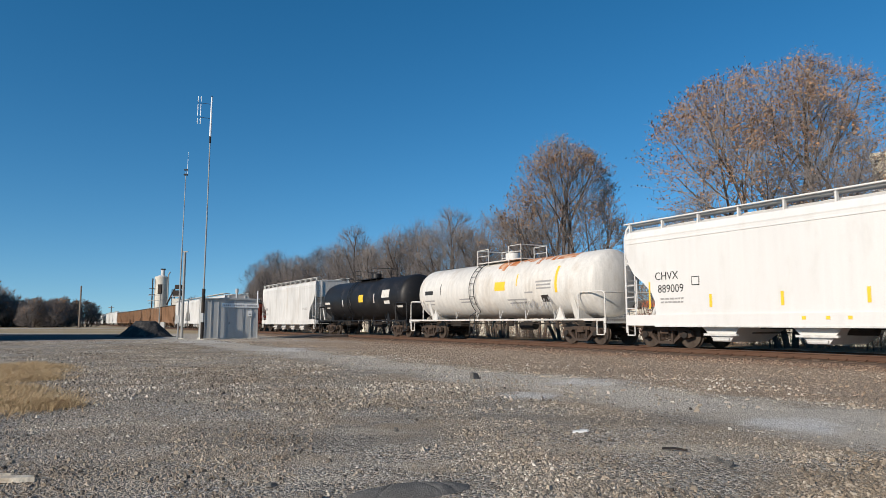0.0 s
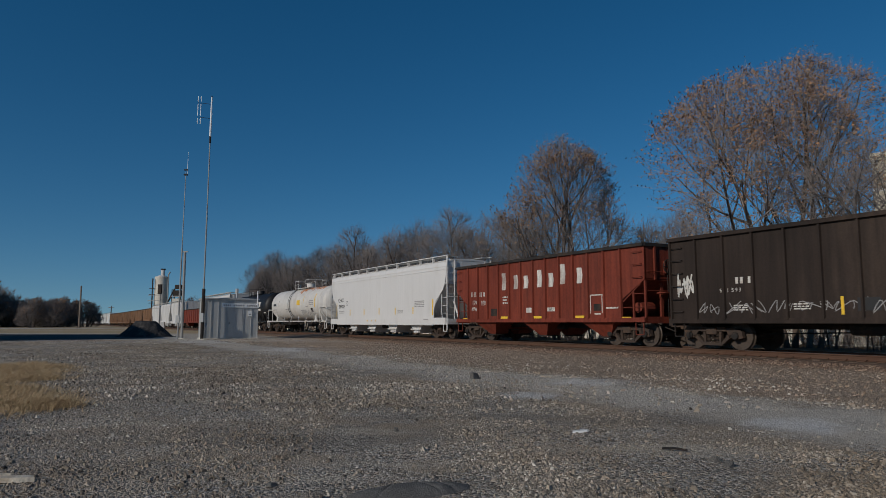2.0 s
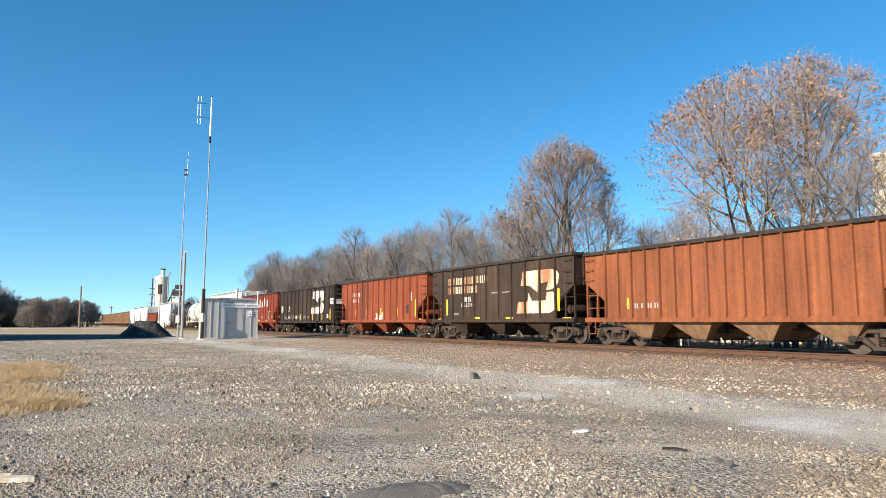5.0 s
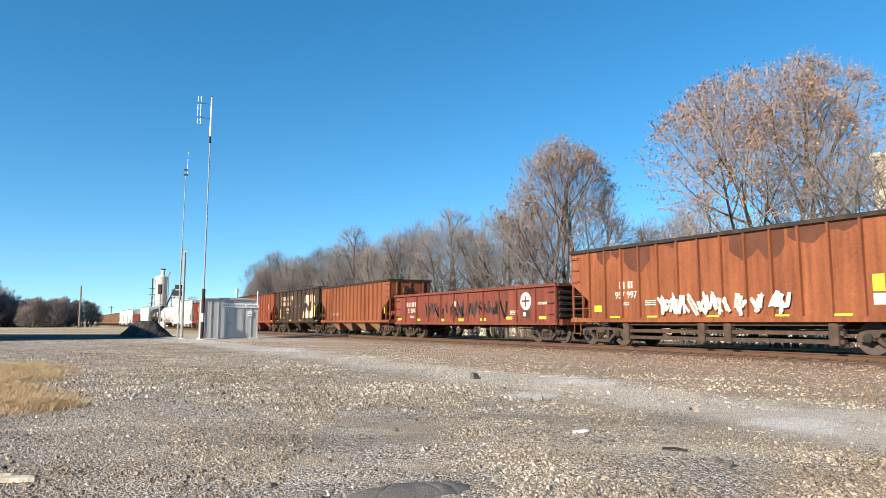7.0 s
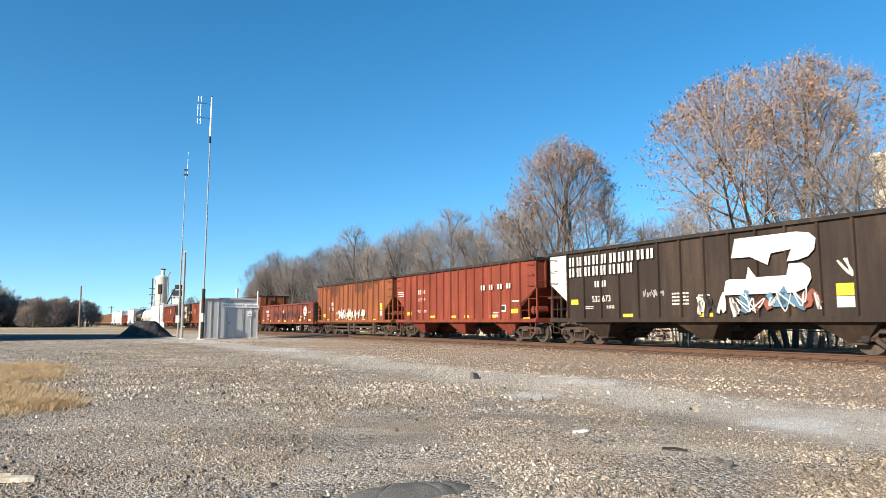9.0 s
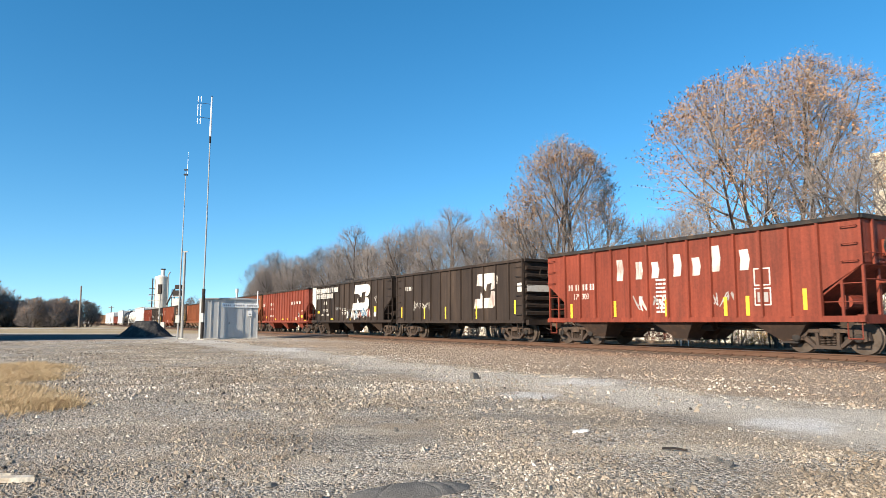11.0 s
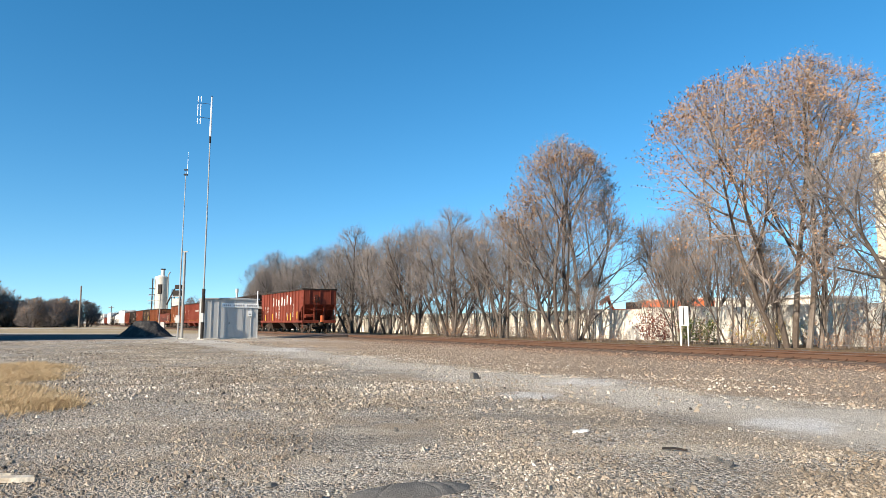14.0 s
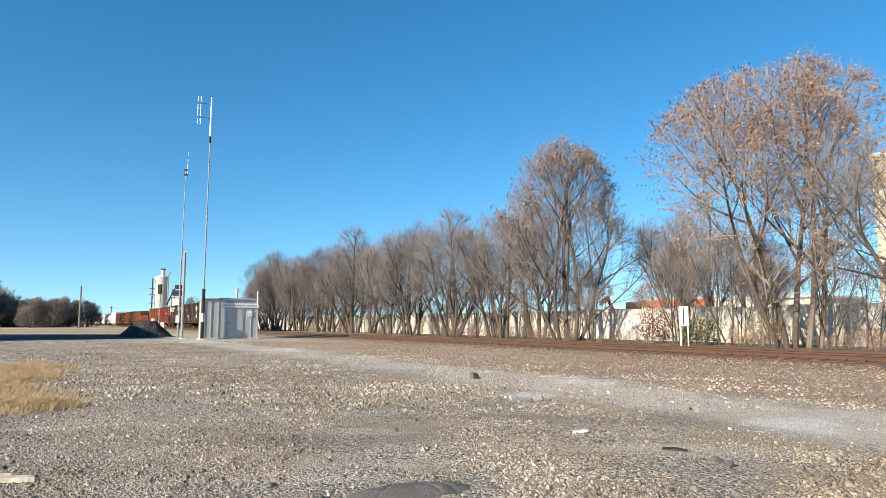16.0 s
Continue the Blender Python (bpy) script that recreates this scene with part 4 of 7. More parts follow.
# buildings past the wall
b = empty("store_building", along(49, 55.5), "low building with an orange-red fascia past the wall", "building")
part("wall", Shape().box(-4.2, 4.2, -9, 0, 0, 3.0), CEMENT, b)
part("fascia", Shape().box(-4.4, 4.4, -9, 0.25, 2.75, 3.45), ORANGE, b, "orange-red fascia band")
part("roof", Shape().box(-4.4, 4.4, -9, 0, 3.45, 3.6), CEMENT, b)
b = empty("white_building", along(37, 52), "long low cream building past the wall", "building")
part("wall", Shape().box(-5, 4, -8, 0, 0, 3.1), CEMENT, b)
part("roof", Shape().box(-5.2, 4.2, -8, 0.2, 3.1, 3.3), WHITE_DIRTY, b)
b = empty("tall_building", pose(38.7, 60.0, 0, 0, 0, -36), "tall plain cream concrete elevator building", "building")
CREAM = paint("cream_concrete", (0.50, 0.44, 0.33), 0.9, 0, (0.36, 0.31, 0.23), 0.5, 0.35, 0.12, 8, streak=3)
part("wall", Shape().box(0, 22, 0, 14, 0, 15.6), CREAM, b)
part("parapet", Shape().box(-0.15, 22.1, -0.15, 14.1, 15.6, 16.3), CREAM, b)
for z in (3.2, 6.4, 9.6, 12.8):
    part("floor_band", Shape().box(-0.06, 22, -0.06, 0.0, z, z + 0.25), WHITE_DIRTY, b)


def excavator():
    """An orange machine that shows over the wall."""
    t = empty("excavator", pose(15.9, 60.5, 0, 0, 0, 20), "orange excavator standing past the wall", "excavator")
    part("tracks", Shape().box(-1.6, 1.6, -1.2, 1.2, 0, 0.9, 0.3), STEEL_DARK, t)
    part("house", Shape().box(-1.5, 1.3, -1.2, 1.2, 0.95, 2.3, 0.2), ORANGE, t)
    part("cab", Shape().box(0.2, 1.3, -1.2, -0.2, 2.3, 2.9, 0.1), STEEL_DARK, t)
    part("boom", Shape().prism([(-1.0, 2.0), (-0.6, 1.9), (-1.4, 3.1), (-2.2, 2.6), (-2.1, 3.0), (-1.4, 3.5)], -0.2, 0.2, "y"), ORANGE, t)


excavator()


# ---- near things on the lot ----
def dry_grass():
    rnd = random.Random(31)
    sh = Shape()
    spots = []
    for _ in range(90):
        f = rnd.random()
        y = 7.6 + 10.5 * f
        edge = -0.565 * y - 0.1 + rnd.uniform(-0.2, 0.15)
        if y < 8.7:
            edge -= 0.55
        if 11.2 < y < 13.2:
            edge -= 0.7
        spots.append((edge - abs(rnd.gauss(0, 0.10 * y)), y, rnd.uniform(0.25, 0.55)))
    spots += [(-5.0, 9.05, 0.2), (-5.15, 9.2, 0.25), (-5.3, 9.0, 0.3)]
    for cx, cy, cr in spots:
        for _ in range(520):
            x, y = cx + rnd.gauss(0, cr * 0.62), cy + rnd.gauss(0, cr * 0.5)
            h = rnd.uniform(0.04, 0.15)
            dx, dy = rnd.gauss(0.03, 0.08), rnd.gauss(0.01, 0.08)
            a = rnd.uniform(0, math.pi)
            w = rnd.uniform(0.0025, 0.005)
            ux, uy = w * math.cos(a), w * math.sin(a)
            z = lot_height(x, y) - 0.01
            sh.add([(x - ux, y - uy, z), (x + ux, y + uy, z), (x + dx * 0.5 + ux * 0.8, y + dy * 0.5 + uy * 0.8, z + h * 0.65), (x + dx * 0.5 - ux * 0.8, y + dy * 0.5 - uy * 0.8, z + h * 0.65),
                    (x + dx * 1.5, y + dy * 1.5, z + h)], [(0, 1, 2, 3), (3, 2, 4)])
    return tagged(part("dry_grass", sh, STRAW), "clumps of dry straw-coloured grass", "grass", kind="stuff")


dry_grass()


def weathered_board():
    """A splintered pale board lying at the lot's edge."""
    t = Shape()
    rnd = random.Random(8)
    ring = [(-0.55, -0.05), (0.28, -0.045), (0.37, -0.02), (0.30, 0.0), (0.34, 0.03), (0.22, 0.05), (-0.55, 0.055)]
    t.prism([(x, y + rnd.uniform(-0.004, 0.004)) for x, y in ring], 0.0, 0.035, "z")
    t.prism([(-0.5, 0.01), (0.1, 0.02), (0.18, 0.04), (-0.5, 0.05)], 0.035, 0.05, "z")
    o = part("weathered_board", t, paint("bleached_wood", (0.62, 0.56, 0.46), 0.85, 0, (0.4, 0.33, 0.25), 0.5, 8, 0.2, 60, 0.6))
    o.matrix_basis = pose(-3.22, 4.86, lot_height(-3.22, 4.86) + 0.005, 0, 0, 6)
    return tagged(o, "bleached splintered wooden board lying on gravel", "board")


weathered_board()


def tarmac_lump():
    """The cracked end of an old asphalt kerb."""
    sh = Shape()
    nx, ny = 60, 24
    for j in range(ny + 1):
        for i in range(nx + 1):
            a, b = i / nx * 2 - 1, j / ny * 2 - 1
            r = math.sqrt(a * a + b * b)
            k = max(0.0, 1 - r ** 2.4)
            x, y = a * 0.46, b * 0.2 + 0.05 * a
            crack = 0.02 * max(0, 1 - abs((x - 0.24 + 0.3 * b * 0.22) * 45)) + 0.018 * max(0, 1 - abs((x - 0.10 + 0.5 * b * 0.22) * 60)) + 0.016 * max(0, 1 - abs((x + 0.18 - 0.6 * b * 0.22) * 60))
            z = 0.06 * k ** 0.75 + 0.012 * noise.noise((x * 6, y * 6, 5)) * k - crack * k - 0.012
            sh.v.append((x, y, z))
    sh.f = [(j * (nx + 1) + i, j * (nx + 1) + i + 1, (j + 1) * (nx + 1) + i + 1, (j + 1) * (nx + 1) + i) for j in range(ny) for i in range(nx)]
    o = part("asphalt_lump", sh, TARMAC, smooth=True)
    o.matrix_basis = pose(-0.20, 4.58, lot_height(-0.20, 4.58), 0, 0, 14)
    return tagged(o, "cracked grey lump of old asphalt in the gravel", "asphalt")


tarmac_lump()


def litter():
    """Small loose things: a pale flattened carton, a dark stick, a few larger rocks."""
    o = part("crushed_carton", Shape().prism([(-0.09, -0.02), (0.06, -0.03), (0.09, 0.012), (0.02, 0.03), (-0.07, 0.02)], 0.0, 0.02, "z"), SIGN_WHITE)
    o.matrix_basis = pose(1.37, 6.92, lot_height(1.37, 6.92) + 0.003, 3, -4, 10)
    tagged(o, "flattened white scrap lying on the gravel", "litter")
    o = part("dark_stick", Shape().pipe([(-0.1, 0.02, 0.02), (0.0, 0.0, 0.025), (0.1, -0.03, 0.012)], 0.011, 6), STEEL_DARK)
    o.matrix_basis = pose(1.97, 5.92, lot_height(1.97, 5.92) + 0.0, 0, 0, 0)
    tagged(o, "short dark stick lying on the gravel", "stick")
    rnd = random.Random(77)
    for x, y, r in ((2.2, 5.35, 0.06), (0.62, 13.6, 0.1), (2.16, 5.55, 0.045), (-1.16, 4.75, 0.03), (-0.48, 7.05, 0.035)):
        sh = pebbles(1, rnd.randint(1, 999), lambda q: (0, 0), lambda q: r)
        o = part("rock", sh, TARMAC)
        o.matrix_basis = pose(x, y, lot_height(x, y) - lot_height(0, 0) + 0.004)
        tagged(o, "dark fist-sized rock on the gravel", "rock", "loose rocks")


litter()
# ---- freight cars: x towards the train's head, y towards the lot, z up from the rail ----
YELLOW = paint("reflector_yellow", (0.78, 0.50, 0.04), 0.5, 0, (0.6, 0.4, 0.08), 0.3, 6)
CHALK = paint("faded_white_lettering", (0.60, 0.575, 0.52), 0.7, 0, (0.40, 0.30, 0.24), 0.35, 5, 0.1)
WORN_WHITE = paint("flaking_white_paint", (0.60, 0.57, 0.52), 0.7, 0, (0.24, 0.13, 0.10), 0.5, 3, 0.12, streak=5)
RUST_LOGO = paint("rust_bleeding_white_paint", (0.66, 0.50, 0.36), 0.75, 0, (0.33, 0.13, 0.05), 0.62, 1.6, 0.12, streak=6)
INK = paint("black_lettering", (0.03, 0.03, 0.03), 0.6)
GREY_MARK = paint("grey_small_lettering", (0.30, 0.29, 0.28), 0.7)
RED = paint("faded_red_car_paint", (0.18, 0.036, 0.019), 0.7, 0, (0.115, 0.03, 0.018), 0.4, 0.9, 0.08, streak=4)
RED2 = paint("oxide_red_car_paint", (0.19, 0.040, 0.022), 0.74, 0, (0.145, 0.036, 0.021), 0.4, 0.8, 0.06, streak=4)
ORANGE_RED = paint("sun_bleached_red_paint", (0.205, 0.050, 0.022), 0.72, 0, (0.145, 0.038, 0.019), 0.35, 0.8, 0.07, streak=4)
RUST_ORANGE = paint("rusted_orange_car_side", (0.205, 0.066, 0.027), 0.8, 0, (0.14, 0.047, 0.023), 0.35, 0.7, 0.08, streak=4)
BROWN = paint("dark_brown_car_paint", (0.038, 0.0245, 0.0165), 0.75, 0, (0.068, 0.043, 0.028), 0.4, 0.9, 0.08, streak=4)
BLACK_BROWN = paint("sooty_black_car_paint", (0.029, 0.0195, 0.0145), 0.75, 0, (0.055, 0.037, 0.026), 0.4, 0.9, 0.1, streak=4)
RED_BROWN = paint("red_brown_car_paint", (0.165, 0.043, 0.026), 0.72, 0, (0.11, 0.034, 0.023), 0.45, 0.9, 0.1, streak=3)
STAIN = paint("dark_water_stain", (0.085, 0.031, 0.017), 0.8, 0, (0.12, 0.045, 0.028), 0.4, 1.2)
TANK_WHITE = paint("cream_white_tank_paint", (0.62, 0.595, 0.55), 0.5, 0, (0.47, 0.41, 0.34), 0.36, 0.9, 0.05, streak=3, worn=0.4)
TANK_BLACK = paint("black_tank_paint", (0.011, 0.0105, 0.011), 0.5, 0, (0.045, 0.04, 0.04), 0.3, 1.2, 0.08)
RUST_RUN = paint("orange_rust_run", (0.42, 0.15, 0.055), 0.85, 0, (0.62, 0.45, 0.32), 0.55, 2.2, 0.15)
GREY_CAR = paint("pale_grey_car_paint", (0.52, 0.51, 0.48), 0.6, 0, (0.38, 0.35, 0.31), 0.4, 0.8, 0.08, streak=4)
TAN_CAR = paint("tan_rusted_car_side", (0.24, 0.14, 0.08), 0.75, 0, (0.2, 0.11, 0.06), 0.4, 0.8, 0.08, streak=4)
BLUE_SPRAY = paint("blue_spray", (0.08, 0.17, 0.25), 0.6)
RUST_SPRAY = paint("red_spray", (0.22, 0.07, 0.05), 0.6)
BLACK_SPRAY = paint("black_spray", (0.035, 0.03, 0.03), 0.6)
rolling = []       # (thing, its middle at the start)
turning = []       # wheelsets of the cars that pass near

WHEEL_R = 0.457


def wheel_shapes():
    """One wheel: tread with flange, dished plate and hub."""
    tyre = Shape().lathe([(0.40, -0.07), (0.485, -0.07), (0.485, -0.045), (WHEEL_R, -0.03), (WHEEL_R - 0.004, 0.07), (0.40, 0.07)], "y", 28)
    disc = Shape().lathe([(0.40, -0.03), (0.30, -0.02), (0.18, 0.03), (0.13, 0.09), (0.08, 0.10), (0.08, -0.10), (0.13, -0.09), (0.18, -0.01), (0.30, -0.05), (0.40, -0.05)], "y", 24)
    return tyre.mesh("tyre", TREAD_BROWN, True), disc.mesh("disc", WHEEL, True)


TREAD_BROWN = paint("wheel_rim_steel", (0.10, 0.078, 0.062), 0.6, 0.4, (0.06, 0.042, 0.03), 0.5, 5)
TYRE, DISC = wheel_shapes()
FAR_WHEEL = Shape().lathe([(0.05, -0.06), (0.47, -0.06), (WHEEL_R, 0.06), (0.05, 0.08)], "y", 14).mesh("disc", WHEEL, True)
AXLE = Shape().tube((0, -1.0, 0), (0, 1.0, 0), 0.08, n=12).mesh("axle", STEEL_DARK, True)
CHALK_MARK = Shape().box(0.2, 0.33, 0.024, 0.034, -0.05, 0.05).mesh("chalk_mark", GREY_MARK)


def side_frame_mesh():
    """A cast truck frame: arched top, dropped spring seat, two bearing ends and two windows."""
    top = [(-1.16, 0.44), (-1.1, 0.60), (-0.86, 0.66), (-0.55, 0.70), (0.55, 0.70), (0.86, 0.66), (1.1, 0.60), (1.16, 0.44)]
    sh = Shape()
    sh.prism([(-1.16, 0.40), (-1.02, 0.36), (-0.66, 0.40), (-0.56, 0.60), (-0.52, 0.72), (-0.86, 0.70), (-1.12, 0.62)], -0.07, 0.07)
    sh.prism([(1.16, 0.40), (1.12, 0.62), (0.86, 0.70), (0.52, 0.72), (0.56, 0.60), (0.66, 0.40), (1.02, 0.36)], -0.07, 0.07)
    sh.prism([(-0.56, 0.60), (0.56, 0.60), (0.52, 0.74), (-0.52, 0.74)], -0.09, 0.09)
    sh.prism([(-0.78, 0.46), (-0.40, 0.17), (-0.27, 0.17), (-0.62, 0.50)], -0.07, 0.07)
    sh.prism([(0.78, 0.46), (0.62, 0.50), (0.27, 0.17), (0.40, 0.17)], -0.07, 0.07)
    sh.prism([(-0.40, 0.14), (0.40, 0.14), (0.36, 0.24), (-0.36, 0.24)], -0.1, 0.1)
    sh.prism([(-0.33, 0.22), (-0.25, 0.22), (-0.27, 0.62), (-0.36, 0.62)], -0.06, 0.06)
    sh.prism([(0.25, 0.22), (0.33, 0.22), (0.36, 0.62), (0.27, 0.62)], -0.06, 0.06)
    return sh.mesh("side_frame", TRUCK)


FRAME = side_frame_mesh()
SPRING = Shape()
for dz in range(6):
    SPRING.lathe([(0.045, 0.25 + dz * 0.045), (0.07, 0.262 + dz * 0.045), (0.07, 0.274 + dz * 0.045), (0.045, 0.286 + dz * 0.045)], "z", 10)
SPRING = SPRING.mesh("spring", TRUCK)
CAP = Shape().lathe([(0.02, 0.16), (0.10, 0.155), (0.125, 0.13), (0.125, -0.06), (0.10, -0.08)], "y", 14).mesh("bearing_cap", STEEL_DARK, True)
BOLSTER = Shape().box(-0.2, 0.2, -1.15, 1.15, 0.50, 0.72, 0.04).mesh("bolster", TRUCK)
SHOE = Shape().box(-0.06, 0.06, -0.09, 0.09, 0.28, 0.58, 0.02).mesh("brake_shoe", STEEL_DARK)


def truck(car, x, near):
    """A two-axle truck under a car."""
    b = part("truck", BOLSTER, TRUCK, car, "rusty cast steel two-axle truck", at=pose(x, 0, 0))
    for y in (1.0, -1.0):
        part("side_frame", FRAME, TRUCK, b, at=pose(0, y, 0))
        if not near:
            continue
        for dx in (-0.16, 0.0, 0.16):
            part("spring", SPRING, TRUCK, b, at=pose(dx, y, 0))
        for dx in (-0.89, 0.89):
            part("bearing_cap", CAP, STEEL_DARK, b, at=pose(dx, y if y > 0 else y, WHEEL_R, 0, 0, 0 if y > 0 else 180))
            part("brake_shoe", SHOE, STEEL_DARK, b, at=pose(dx * 0.45, y * 0.755, 0))
    for dx in (-0.89, 0.89):
        a = part("wheelset", AXLE, STEEL_DARK, car, "pair of steel wheels on an axle", at=pose(x + dx, 0, WHEEL_R))
        for y in (0.755, -0.755):
            flip = pose(0, y, 0, 0, 0, 0 if y > 0 else 180)
            if near:
                part("tyre", TYRE, TREAD_BROWN, a, "wheel rim", at=flip)
            part("disc", DISC if near else FAR_WHEEL, WHEEL, a, at=flip)
        if near:
            part("chalk_mark", CHALK_MARK, GREY_MARK, a, at=pose(0, 0.755, 0))
            turning.append((a, x + dx))


def face(x, z, y):
    """A pose on the side towards the lot: text along it reads from the car's head."""
    return Matrix(((-1, 0, 0, x), (0, 0, 1, y), (0, 1, 0, z), (0, 0, 0, 1)))


class Car:
    """A freight car: its thing and a few ways to dress it; x is counted back from its head end."""

    def __init__(self, name, head, tail, label, group="freight train", near=True):
        self.len, self.half, self.near = head - tail, (head - tail) / 2, near
        self.mid = (head + tail) / 2
        self.ob = empty(name, along(self.mid, TRACK, RAIL), label, "freight car", group)
        rolling.append((self.ob, self.mid))

    def x(self, back):
        return self.half - back

    def add(self, name, sh, mat, label="", smooth=False, parent=None):
        return part(name, sh, mat, parent or self.ob, label, smooth=smooth)

    def box(self, name, a, b, y0, y1, z0, z1, mat, label="", bev=0.0, parent=None):
        return self.add(name, Shape().box(self.x(b), self.x(a), y0, y1, z0, z1, bev), mat, label, parent=parent)

    def trucks(self, inset):
        for x in (self.half - inset, inset - self.half):
            truck(self.ob, x, self.near)

    def couplers(self, reach=0.55):
        for s in (1, -1):
            sh = Shape().box(self.half - 0.35, self.half + reach, -0.09, 0.09, 0.72, 0.95).box(self.half + reach - 0.12, self.half + reach + 0.02, -0.15, 0.15, 0.66, 1.0, 0.04)
            o = self.add("coupler", sh, TRUCK, "rusty knuckle coupler")
            o.matrix_basis = pose(0, 0, 0, 0, 0, 0 if s > 0 else 180)

    def text(self, body, back, z, size, y, mat=None, narrow=1.0):
        return words(body, size, face(self.x(back), z, y), mat or CHALK, self.ob, narrow=narrow)

    def blocks(self, back, z, w, h, n, y, mat=None, gap=0.35, name="lettering"):
        """Plain upright marks where a name is painted."""
        step = w / n
        for i in range(n):
            a = back + step * i
            b = a + step * (1 - gap)
            k = (b - a) * (0.08, 0.18, 0.0)[i % 3]
            x0, x1 = self.x(b - k), self.x(a)
            w1 = 0.36 * (x1 - x0)
            sh = Shape().box(x0, x0 + w1, y, y + 0.006, z - h / 2, z + h / 2).box(x1 - w1, x1, y, y + 0.006, z - h / 2, z + h / 2)
            self.add(name, sh, mat or CHALK)

    def small_print(self, back, z, w, rows, y, mat=None, h=0.035):
        """Lines of print too small to read."""
        rnd = random.Random(int(back * 100 + z * 10))
        sh = Shape()
        for r in range(rows):
            a = back
            while a < back + w - 0.03:
                b = min(back + w, a + rnd.uniform(0.05, 0.2))
                sh.box(self.x(b), self.x(a), y, y + 0.005, z - r * h * 2, z - r * h * 2 + h)
                a = b + 0.035
        self.add("small_print", sh, mat or CHALK)

    def ladder(self, back, y, z0, z1, mat, rungs=5, wide=0.4, axis="x"):
        """Rungs bent out from the side (axis x) or across an end (axis y)."""
        rungs = rungs if self.near else 2
        for k in range(rungs):
            z = z0 + (z1 - z0) * k / (rungs - 1)
            x = self.x(back)
            if axis == "x":
                o = 0.09 if y > 0 else -0.09
                pts = [(x - wide / 2, y, z), (x - wide / 2, y + o, z), (x + wide / 2, y + o, z), (x + wide / 2, y, z)]
            else:
                o = 0.09 if x > 0 else -0.09
                pts = [(x, y - wide / 2, z), (x + o, y - wide / 2, z), (x + o, y + wide / 2, z), (x, y + wide / 2, z)]
            self.add("rung", Shape().pipe(pts, 0.016, 5), mat)

    def scrawl(self, back, z, w, h, n, y, mats, seed, thick=0.05):
        """Sprayed strokes: looping ribbons a hair proud of the side."""
        rnd = random.Random(seed)
        for i in range(n):
            cx, cz = back + w * (i + 0.5) / n, z + rnd.uniform(-0.05, 0.05) * h
            ww, hh = w / n * rnd.uniform(0.55, 0.8), h * rnd.uniform(0.38, 0.52)
            ctrl = [(cx + ww * rnd.uniform(-1, 1), cz + hh * (1 if (k + i) % 2 else -1) * rnd.uniform(0.25, 1)) for k in range(7)]
            pts = []
            for k in range(15):
                t = k / 14 * 4
                j, f = min(3, int(t)), t - min(3, int(t))
                p0, p1, p2, p3 = ctrl[j:j + 4]
                pts.append(tuple(0.5 * (2 * p1[m] + (p2[m] - p0[m]) * f + (2 * p0[m] - 5 * p1[m] + 4 * p2[m] - p3[m]) * f * f + (3 * p1[m] - p0[m] - 3 * p2[m] + p3[m]) * f ** 3) for m in (0, 1)))
            yy = y + 0.0015 * (i % 3)
            left, right = [], []
            for k, (px, pz) in enumerate(pts):
                p0, p1 = pts[max(0, k - 1)], pts[min(14, k + 1)]
                d = Vector((p1[0] - p0[0], p1[1] - p0[1])).normalized() * thick * rnd.uniform(0.8, 1.2)
                left.append((self.x(px - d.y), pz + d.x))
                right.append((self.x(px + d.y), pz - d.x))
            m = len(pts)
            v = [(a, yy, b) for a, b in left + right] + [(a, yy + 0.002, b) for a, b in left + right]
            f = []
            for k in range(m - 1):
                f += [(k, k + 1, m + k + 1, m + k), (2 * m + k, 3 * m + k, 3 * m + k + 1, 2 * m + k + 1), (k, 2 * m + k, 2 * m + k + 1, k + 1), (m + k, m + k + 1, 3 * m + k + 1, 3 * m + k)]
            sh = Shape().add(v, f)
            self.add("graffiti", sh, mats[i % len(mats)], "sprayed graffiti stroke")

    def patch(self, name, ring, y, mat, label="", deep=0.004):
        return self.add(name, Shape().prism([(self.x(a), z) for a, z in ring], y, y + deep), mat, label)

    def emblem(self, b0, b1, z0, z1, y, mat):
        """The two-part white block emblem with a slanting gap."""
        w, h = b1 - b0, z1 - z0

        def at(u, v):
            return (b0 + u * w, z0 + v * h)
        up = [at(*p) for p in ((0.16, 1.0), (0.82, 1.0), (0.94, 0.96), (1.0, 0.86), (0.98, 0.68), (0.92, 0.58), (0.82, 0.53), (0.71, 0.52), (0.76, 0.72), (0.55, 0.68), (0.51, 0.49), (0.33, 0.65), (0.11, 0.66))]
        low = [at(*p) for p in ((0.03, 0.25), (0.0, 0.0), (0.78, 0.0), (0.89, 0.07), (0.94, 0.22), (0.93, 0.38), (0.86, 0.48), (0.73, 0.48), (0.70, 0.29), (0.38, 0.29), (0.30, 0.48), (0.27, 0.27), (0.07, 0.28))]
        self.patch("emblem", up, y, mat)
        self.patch("emblem", low, y, mat)


